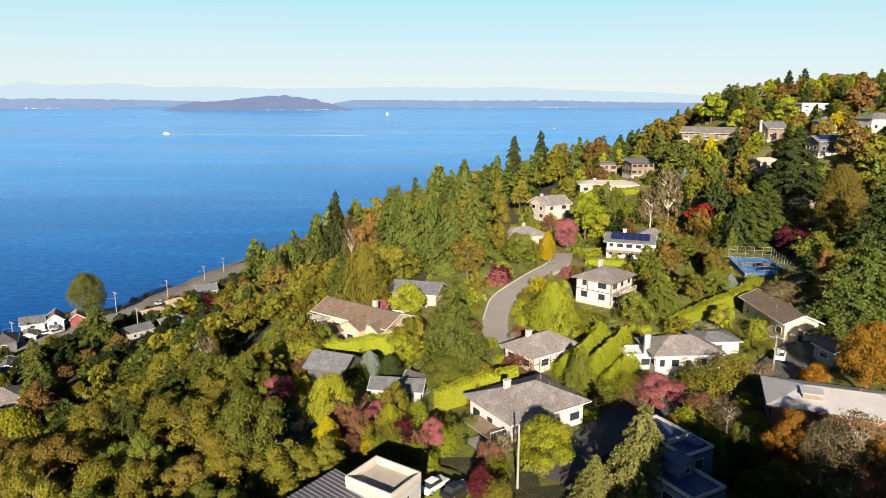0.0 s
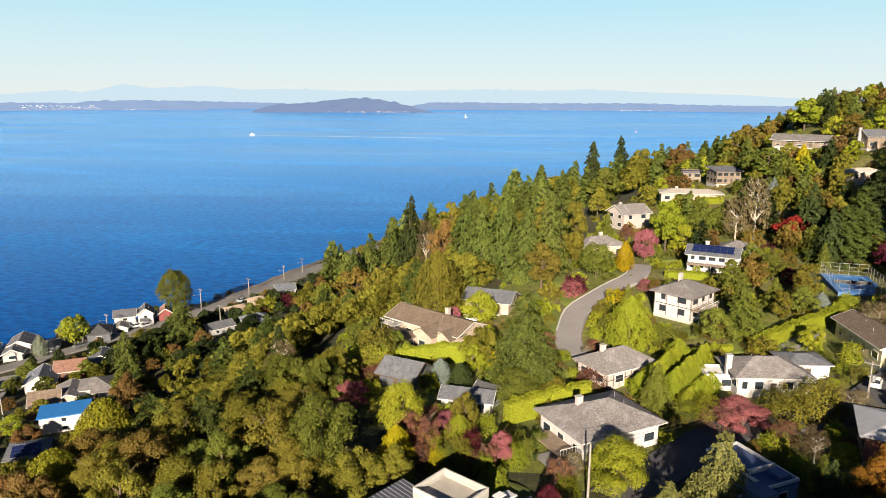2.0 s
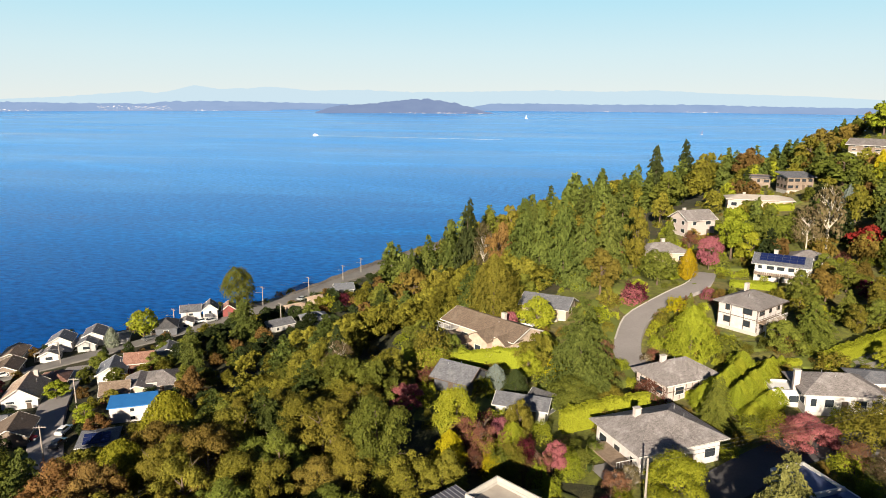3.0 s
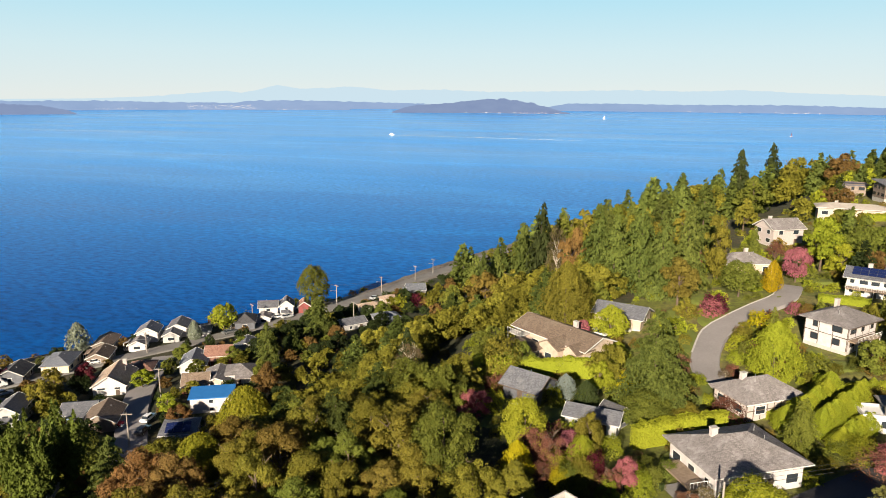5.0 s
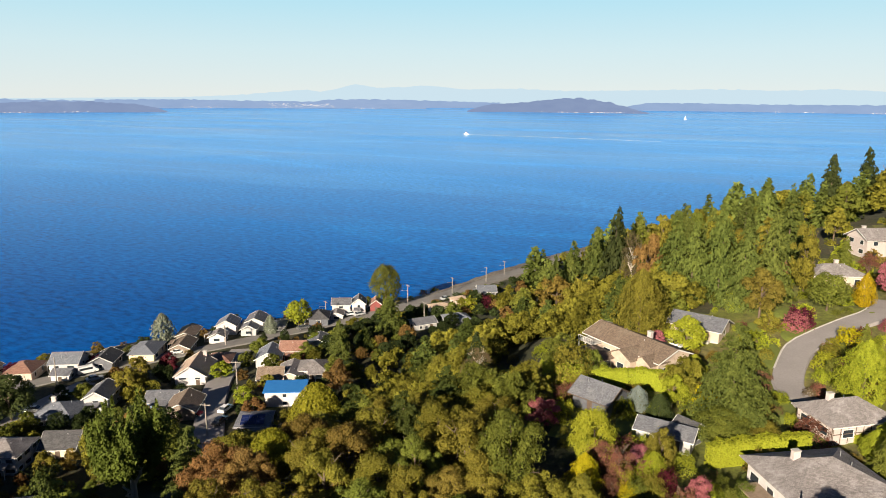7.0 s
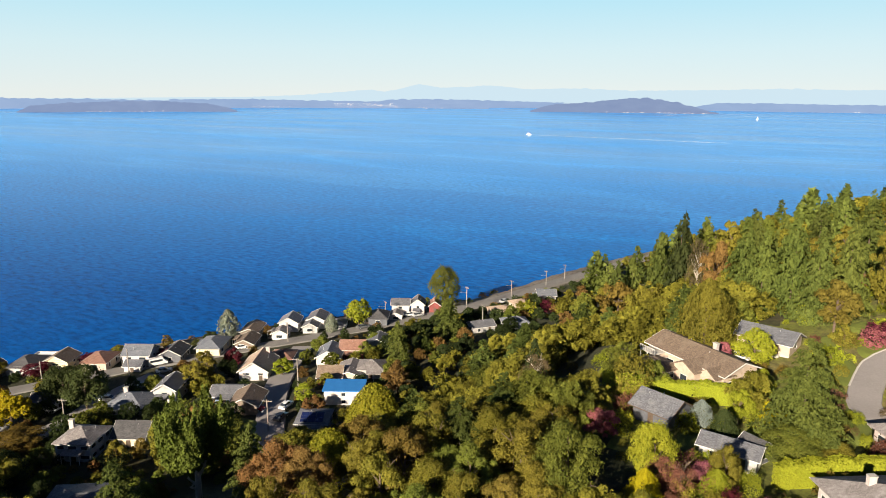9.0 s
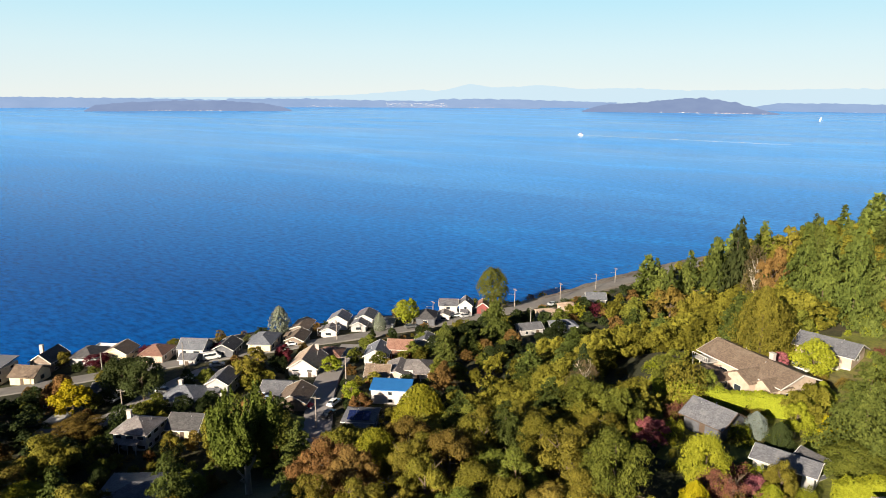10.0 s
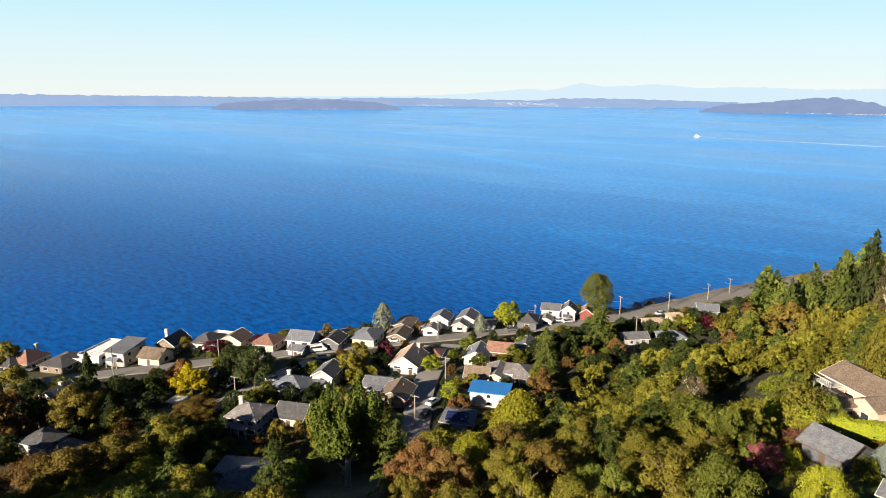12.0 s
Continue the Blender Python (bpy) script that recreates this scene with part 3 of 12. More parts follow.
def unit(rng, n):
    d = rng.normal(size=(n, 3))
    return d / np.linalg.norm(d, axis=1, keepdims=True)


def lobed(rng, n, size, c, rad, ragged):
    """Leaves on the outer skins of overlapping lobes with centres c and radii rad; none deep inside a neighbour."""
    m = int(n * 1.7)
    pick = rng.choice(len(rad), m, p=rad ** 2 / (rad ** 2).sum())
    d = unit(rng, m)
    d[:, 2] = np.where(d[:, 2] < -0.3, -d[:, 2], d[:, 2])
    far_out = np.where(rng.uniform(0, 1, m) < 0.10, rng.uniform(1.1, 1.6, m), 1.0)
    p = c[pick] + d * (rad[pick] * far_out * rng.uniform(1 - ragged, 1 + ragged * 0.8, m))[:, None] * np.array([1, 1, 0.85])
    p[:, 2] = np.clip(p[:, 2], 0.08, 1.0)
    flat = np.array([1, 1, 1 / 0.85], dtype=np.float32)
    q, k = p.astype(np.float32) * flat, c.astype(np.float32) * flat
    gap = ((q ** 2).sum(1)[:, None] - 2 * q @ k.T + (k ** 2).sum(1)[None]) / (rad[None] ** 2).astype(np.float32)
    gap[np.arange(m), pick] = 9.0
    bare = np.argsort(gap.min(axis=1) < 0.52, kind="stable")[:n]
    p, d = p[bare], d[bare]
    return p, d + 0.26 * rng.normal(size=(n, 3)), size * rng.uniform(0.6, 1.3, n), 1.25


def crown_round(rng, n, size):
    """Unit tree: height 1, width 1; many uneven lobes with deep bays between."""
    lobes = int(rng.integers(40, 64))
    tall, taper, belly = rng.uniform(0.85, 1.15), rng.uniform(0.0, 0.55), rng.uniform(0.42, 0.54)
    c = unit(rng, lobes) * rng.uniform(0.45, 1.2, (lobes, 1)) ** 0.7
    c[:, 2] *= 0.33 * tall
    narrow = (1 - taper * np.clip(c[:, 2] / 0.32, -0.4, 1))[:, None]
    c[:, :2] *= 0.34 * narrow
    c[:, :2] += rng.normal(0, 0.05, 2)
    c[:, 2] += belly
    return lobed(rng, n, size, c, rng.uniform(0.05, 0.125, lobes), 0.26)


def crown_fir(rng, n, size, droop=0.25, power=0.74, tiers=17, low=0.06):
    """Unit tree: boughs in tiers, shorter towards the top."""
    p, nrm = [], []
    boughs = []
    for k in range(tiers):
        z = low + (0.98 - low) * (k / tiers) ** 0.93
        r = 0.60 * (1 - z) ** power * (1.0 if z > low + 0.06 else 0.8)
        for _ in range(11 if z < 0.7 else 7):
            boughs.append((z + rng.uniform(-0.02, 0.02), r * rng.uniform(0.65, 1.12), rng.uniform(0, 6.283)))
    w = np.array([b[1] for b in boughs]) + 0.03
    pick = rng.choice(len(boughs), n, p=w / w.sum())
    bz, br, bt = (np.array([b[i] for b in boughs])[pick] for i in range(3))
    q = rng.uniform(0, 1, n) ** 0.6
    side = rng.normal(0, 0.17, n) * br * (1.25 - q)
    rr = br * q
    x, y = np.cos(bt) * rr - np.sin(bt) * side, np.sin(bt) * rr + np.cos(bt) * side
    z = bz - droop * rr * q + rng.normal(0, 0.006, n) + 0.05 * rr
    p = np.stack([x, y, z], 1)
    nrm = np.stack([np.cos(bt) * 0.55, np.sin(bt) * 0.55, np.full(n, 0.8)], 1) + 0.45 * rng.normal(size=(n, 3))
    return p, nrm, size * rng.uniform(0.6, 1.3, n), 1.6


def crown_column(rng, n, size, belly=0.42, low=0.04, clumps=26):
    """Unit tree: a narrow flame shape with upright tufts."""
    z = low + (1 - low) * rng.beta(1.25, 1.35, n)
    prof = 0.5 * np.sin(np.pi * np.clip((z - low) / (1 - low), 0, 1) ** 0.62) ** 0.72
    t = rng.uniform(0, 2 * np.pi, n)
    lump = 1 + 0.17 * np.sin(t * 5 + z * 9) + 0.13 * np.sin(t * 9 - z * 23 + 1.3)
    r = prof * lump * rng.uniform(0.72, 1.03, n)
    p = np.stack([np.cos(t) * r, np.sin(t) * r, z], 1)
    nrm = np.stack([np.cos(t), np.sin(t), np.full(n, 0.4)], 1) + 0.55 * rng.normal(size=(n, 3))
    return p, nrm, size * rng.uniform(0.6, 1.3, n), 1.4


def crown_weep(rng, n, size):
    """Unit tree: hanging curtains of leaves under a rounded top."""
    t, k = rng.uniform(0, 2 * np.pi, n), rng.uniform(0, 1, n)
    t = np.round(t * 4.2) / 4.2 + rng.normal(0, 0.06, n)
    r = 0.5 * np.sqrt(k) * (1 + 0.12 * np.sin(t * 7))
    topz = 0.98 - 0.55 * (r / 0.5) ** 2
    z = topz - rng.uniform(0, 1, n) ** 1.3 * 0.42
    r = r * (1 + 0.08 * (topz - z))
    p = np.stack([np.cos(t) * r, np.sin(t) * r, np.clip(z, 0.05, 1)], 1)
    nrm = np.stack([np.cos(t), np.sin(t), np.full(n, 0.35)], 1) + 0.5 * rng.normal(size=(n, 3))
    return p, nrm, size * rng.uniform(0.6, 1.3, n), 1.8


def crown_bush(rng, n, size):
    d = unit(rng, n)
    d[:, 2] = np.abs(d[:, 2])
    lump = 1 + 0.16 * np.sin(d[:, 0] * 7 + 2) * np.sin(d[:, 1] * 8) + 0.1 * np.sin(d[:, 2] * 11)
    p = d * np.array([0.5, 0.5, 0.95]) * (lump * rng.uniform(0.8, 1.02, n))[:, None]
    return p, d + 0.5 * rng.normal(size=(n, 3)), size * rng.uniform(0.6, 1.3, n), 1.2


def crown_dense(rng, n, size):
    """Unit tree: a full, closed crown of close lobes with small bays."""
    lobes = 84
    c = unit(rng, lobes) * rng.uniform(0.72, 1.0, (lobes, 1))
    c *= np.array([0.40, 0.40, 0.36])
    c[:, :2] *= (1 - 0.3 * np.clip(c[:, 2] / 0.36, -0.2, 1))[:, None]
    c[:, 2] += 0.52
    return lobed(rng, n, size, c, rng.uniform(0.08, 0.145, lobes), 0.22)


def crown_plume(rng, n, size):
    """Unit tree: many upright plumes of leaves over bare pale stems."""
    k = 34
    t, q = rng.uniform(0, 2 * np.pi, k), np.sqrt(rng.uniform(0, 1, k))
    foot = 0.29 + 0.22 * rng.uniform(0, 1, k) * (1.2 - q)
    tip = (1.0 - 0.34 * q ** 2) * rng.uniform(0.84, 1.0, k)
    pick = rng.integers(0, k, n)
    h = rng.beta(1.2, 1.5, n)
    z = foot[pick] + (tip - foot)[pick] * h
    lean = (0.12 + 0.30 * np.clip((z - 0.1) / 0.6, 0, 1)) * q[pick]
    fat = 0.085 * np.sin(np.pi * np.clip(h, 0.02, 0.98) ** 0.7) * rng.uniform(0.6, 1.1, n)
    d = unit(rng, n)
    p = np.stack([np.cos(t[pick]) * lean + d[:, 0] * fat, np.sin(t[pick]) * lean + d[:, 1] * fat, z], 1)
    return p, d + np.array([0, 0, 0.25]) + 0.5 * rng.normal(size=(n, 3)), size * rng.uniform(0.6, 1.3, n), 1.5


SHAPES = {"plume": crown_plume, "dense": crown_dense, "round": crown_round, "fir": crown_fir, "column": crown_column, "weep": crown_weep, "bush": crown_bush}
PROTO, PROTO_USED, PLANT_RNG = {}, {}, random.Random(5)
NAMES = {"plume": ("cottonwood_tree", "tree"), "dense": ("broadleaf_tree", "tree"), "round": ("broadleaf_tree", "tree"), "fir": ("conifer_tree", "tree"), "column": ("columnar_tree", "tree"), "weep": ("weeping_tree", "tree"), "bush": ("shrub", "shrub")}
WORDS = {"olive": "olive-green", "green": "deep green", "dark": "dark green", "fir": "green needled", "cedar": "drooping green cedar", "lime": "bright yellow-green", "yellow": "bright yellow autumn", "gold": "golden-brown autumn", "orange": "orange autumn", "rust": "rust-brown autumn", "red": "scarlet autumn", "maroon": "dark maroon", "pink": "pink-red autumn", "bare": "half-bare brown", "blue": "blue-grey", "silver": "silvery grey-green", "willow": "golden-green", "poplar": "tall leafy green", "hedge": "clipped bright green", "twig_red": "thinning red-brown", "sage": "pale sage-green"}


def prototype(shape, tone, level, variant):
    """A unit plant, 1 m high and 1 m wide, kept to be copied."""
    rng = np.random.default_rng(sum(ord(c) for c in shape + tone) * 7 + variant * 101 + 13)
    prng = random.Random(variant * 31 + len(tone) * 7 + len(shape))
    count = {"near": 15000, "mid": 5200, "far": 1800}[level]
    size = {"near": 0.0125, "mid": 0.0215, "far": 0.037}[level]
    if shape == "bush":
        count, size = count // 4, size * 1.7
    if shape == "plume":
        count, size = 22000, 0.0115
    if shape == "fir":
        count, size = int(count * 1.3), size * 0.92
    if tone in ("bare", "twig_red"):
        count, size = int(count * 0.55), size * 0.72
    p, nrm, s, aspect = SHAPES[shape](rng, count, size)
    root = new(NAMES[shape][0])
    root.empty_display_size = 0.2
    crown = new("crown", leaf_mesh("crown", p, nrm, s, aspect, LEAF[tone], rng))
    crown.parent = root
    if shape != "bush":
        pale = tone in ("poplar", "bare", "silver")
        bare = tone in ("bare", "twig_red")
        tr = new("trunk", trunk_mesh(0.98 if shape == "fir" else 0.85, 0.02 if shape == "fir" else 0.042 if shape == "plume" else 0.030, 0.26 if shape not in ("column", "plume") else 0.14, {"fir": 0, "plume": 12, "dense": 5, "round": 7, "column": 5, "weep": 6}[shape] + (8 if bare else 0), prng, PALE_BARK if pale else BARK, 0.12 if shape == "plume" else 0.3, bare))
        tr.parent = root
    noun = {"plume": "cottonwood with pale bare stems", "dense": "full-crowned broadleaf tree", "round": "broadleaf tree", "fir": "conifer", "column": "narrow upright tree", "weep": "weeping tree", "bush": "rounded shrub"}[shape]
    tagged(root, WORDS[tone] + " " + noun + (" in a garden bed" if shape == "bush" else " on the hillside"), NAMES[shape][1])
    return root


def plant(shape, tone, x, y, height, width, level="mid", sink=0.15, z=None):
    variant = PLANT_RNG.randrange(3 if level != "far" else 2)
    key = (shape, tone, level, variant)
    base = ground_z(x, y) - sink if z is None else z
    m = Matrix.LocRotScale((x, y, base), Euler((0, 0, PLANT_RNG.uniform(0, 6.28))), (width, width * PLANT_RNG.uniform(0.88, 1.12), height))
    if key not in PROTO:
        PROTO[key] = prototype(*key)
        PROTO[key].matrix_basis = m
        return PROTO[key]
    src = PROTO[key]
    keep = src.scale.copy()
    made = copy_thing(src, m @ Matrix.Diagonal((1 / keep.x, 1 / keep.y, 1 / keep.z, 1)))
    return made


GROVE = {}


def grove(shape, tone, x, y, height, width):
    """Adds one tree to the joined woods of its kind."""
    rng = np.random.default_rng(int(abs(x * 91 + y * 57)) + 3)
    far = math.hypot(x, y)
    n = 9500 if far < 150 else 2800 if far < 230 else 900
    if shape == "bush":
        n = n // 4
    size = 0.0150 if far < 150 else 0.029 if far < 230 else 0.050
    p, nr, s, aspect = SHAPES[shape](rng, n, size * (1.6 if shape == "bush" else 1))
    t = rng.uniform(0, 6.28)
    p = np.stack([p[:, 0] * math.cos(t) - p[:, 1] * math.sin(t), p[:, 0] * math.sin(t) + p[:, 1] * math.cos(t), p[:, 2]], 1)
    p = p * np.array([width, width, height]) + np.array([x, y, ground_z(x, y) - 0.2])
    GROVE.setdefault(tone, []).append((p, nr, s * (width * height ** 0.5) ** (2 / 3) * 1.05, np.full(n, aspect)))


def grove_done():
    for tone, parts in GROVE.items():
        rng = np.random.default_rng(len(parts))
        p, nr, s, a = (np.concatenate([q[i] for q in parts]) for i in range(4))
        me = leaf_mesh("woodland", p, nr, s, a, WOOD_LEAF[tone], rng)
        tagged(new("woodland", me), WORDS[tone] + " trees and shrubs of the wooded slope", "woods", kind="stuff")


def hedge(points, height, width, tone="hedge", label="clipped bright green arborvitae hedge", gap=0.9):
    """A clipped row of close upright plants: flat sides with upright ridges, a slightly uneven top."""
    rng = np.random.default_rng(int(abs(points[0][0] * 13 + points[0][1] * 7)))
    cs, ns = [], []
    line = [Vector(p) for p in points]
    for a, b in zip(line, line[1:]):
        d = b - a
        length = d.length
        ux, uy = d.x / length, d.y / length
        n = int(length * (height * 2 + width) * 62)
        t = rng.uniform(0, length, n)
        pick = rng.uniform(0, 1, n)
        ridge = 0.5 + 0.5 * np.cos(2 * np.pi * t / gap)
        rough = np.interp(t, np.arange(0, length + 1.5, 1.0), rng.uniform(-0.12, 0.12, len(np.arange(0, length + 1.5, 1.0))))
        top = height * (0.93 + rough) + 0.12 * ridge
        side = pick < (2 * height) / (2 * height + width)
        sign = np.where(rng.uniform(0, 1, n) < 0.5, -1.0, 1.0)
        h = np.where(side, rng.uniform(0, 1, n) * top, top - 0.1 * rng.uniform(0, 1, n))
        lean = (1 - 0.25 * (h / height) ** 2) * (0.5 + 0.5 * np.minimum(1, np.minimum(t, length - t) / (0.5 * width)) ** 0.5)
        off = np.where(side, sign * width / 2 * lean * (0.82 + 0.18 * ridge) * rng.uniform(0.72, 1.05, n), rng.uniform(-0.5, 0.5, n) * width * 0.8)
        x, y = a.x + ux * t - uy * off, a.y + uy * t + ux * off
        z = np.array([ground_z(px, py) for px, py in zip(x, y)])
        cs.append(np.stack([x, y, z + h - 0.05], 1))
        ns.append(np.stack([np.where(side, -uy * sign, 0), np.where(side, ux * sign, 0), np.where(side, 0.25, 1.0)], 1) + 0.28 * rng.normal(size=(n, 3)))
    cs, ns = np.concatenate(cs), np.concatenate(ns)
    root = tagged(new("hedge"), label, "hedge")
    for a, b in zip(line, line[1:]):
        TAKEN.extend((*a.lerp(b, k / 8).xy, 0, width + 0.8, width + 0.8) for k in range(9))
    for a, b in zip(line, line[1:]):
        d = b - a
        steps = max(1, int(d.length / 2.0))
        side = Vector((-d.y, d.x, 0)).normalized()
        v, f = [], []
        for k in range(steps + 1):
            inset = min(0.3, 0.4 * width / d.length)
            q = a.lerp(b, inset + (1 - 2 * inset) * k / steps)
            for off, up in ((-0.38, -0.3), (-0.28, 0.78), (0.28, 0.78), (0.38, -0.3)):
                w = q + side * (off * width)
                v.append((w.x, w.y, ground_z(w.x, w.y) + (up * height if up > 0 else up)))
            if k:
                f += [(k * 4 - 4 + i, k * 4 + i, k * 4 + i + 1, k * 4 - 3 + i) for i in range(3)]
        f += [(0, 1, 2, 3), (steps * 4 + 3, steps * 4 + 2, steps * 4 + 1, steps * 4)]
        part("inner_growth", v, f, LEAF[tone], root)
    me = leaf_mesh("leaves", cs, ns, 0.115 * rng.uniform(0.6, 1.3, len(cs)), 1.6, LEAF[tone], rng)
    new("leaves", me).parent = root
    return root


# ---------------------------------------------------------------- buildings
def part(name, verts, faces, material, parent, label=""):
    return mesh_object(name, verts, faces, material, parent, label=label)


def box_data(x0, y0, z0, x1, y1, z1):
    v = [(x0, y0, z0), (x1, y0, z0), (x1, y1, z0), (x0, y1, z0), (x0, y0, z1), (x1, y0, z1), (x1, y1, z1), (x0, y1, z1)]
    return v, [(0, 3, 2, 1), (4, 5, 6, 7), (0, 1, 5, 4), (1, 2, 6, 5), (2, 3, 7, 6), (3, 0, 4, 7)]


def boxes(name, items, material, parent, label=""):
    v, f = [], []
    for it in items:
        bv, bf = box_data(*it)
        f += [tuple(i + len(v) for i in q) for q in bf]
        v += bv
    return part(name, v, f, material, parent, label)


WINDOW_MESH = {}
TAKEN = []   # plots of the houses and stretches of the roads, kept free of shrubs


def window(parent, x, y, z, w, h, facing, frame_mat, name="window"):
    """A framed window; facing 0..3 is the wall it sits in (front, right, back, left)."""
    key = (round(w, 2), round(h, 2), frame_mat.name)
    if key not in WINDOW_MESH:
        t = 0.09
        v = [(sx * (w / 2 - q), yy, q if sz < 0 else h - q) for yy in (-0.07, 0.05) for q in (0, t) for sx, sz in ((-1, -1), (1, -1), (1, 1), (-1, 1))]
        f = []
        for k in range(4):
            m = (k + 1) % 4
            f += [(k, m, m + 4, k + 4), (k + 8, k + 12, m + 12, m + 8), (k, k + 8, m + 8, m), (k + 4, m + 4, m + 12, k + 12)]
        fm = bpy.data.meshes.new("window")
        fm.from_pydata(v, [], f)
        fm.materials.append(frame_mat)
        pv, pf = box_data(-w / 2 + t * 0.8, -0.025, t * 0.8, w / 2 - t * 0.8, 0.02, h - t * 0.8)
        pm = bpy.data.meshes.new("pane")
        pm.from_pydata(pv, [], pf)
        pm.materials.append(GLASS)
        WINDOW_MESH[key] = fm, pm
    fm, pm = WINDOW_MESH[key]
    ob = new(name, fm)
    ob.parent = parent
    ob.matrix_basis = pose(x, y, z, 0, 0, facing * 90)
    pane = new("pane", pm)
    pane.parent = ob
    return ob


def roof_data(w, d, z, rise, kind, over, thick=0.22):
    """A solid roof over a w x d plan; the ridge runs along x."""
    a, b = w / 2 + over, d / 2 + over
    if kind == "flat":
        return box_data(-a, -b, z, a, b, z + rise)
    if kind == "shed":
        v = [(-a, -b, z), (a, -b, z), (a, b, z + rise), (-a, b, z + rise)]
        v += [(p[0], p[1], p[2] + thick) for p in v]
        return v, [(0, 3, 2, 1), (4, 5, 6, 7), (0, 1, 5, 4), (1, 2, 6, 5), (2, 3, 7, 6), (3, 0, 4, 7)]
    r = a if kind == "gable" else max(0.2, a - b) if a > b else 0.15
    z = z - over * rise / (d / 2 + 1e-6) * 0.6
    v = [(-a, -b, z), (a, -b, z), (a, b, z), (-a, b, z), (-r, 0, z + rise), (r, 0, z + rise)]
    top = [(p[0], p[1], p[2] + thick) for p in v]
    f = [(0, 1, 5, 4), (2, 3, 4, 5), (1, 2, 5), (3, 0, 4)]
    vv = v + top
    faces = [tuple(reversed(q)) for q in f] + [tuple(i + 6 for i in q) for q in f] if kind != "gable" else [(4, 5, 1, 0), (5, 4, 3, 2), (6, 7, 11, 10), (8, 9, 10, 11), (1, 5, 11, 7), (5, 2, 8, 11), (3, 4, 10, 9), (4, 0, 6, 10)]
    faces += [(0, 1, 7, 6), (2, 3, 9, 8)] + ([] if kind == "gable" else [(1, 2, 8, 7), (3, 0, 6, 9)])
    return vv, faces


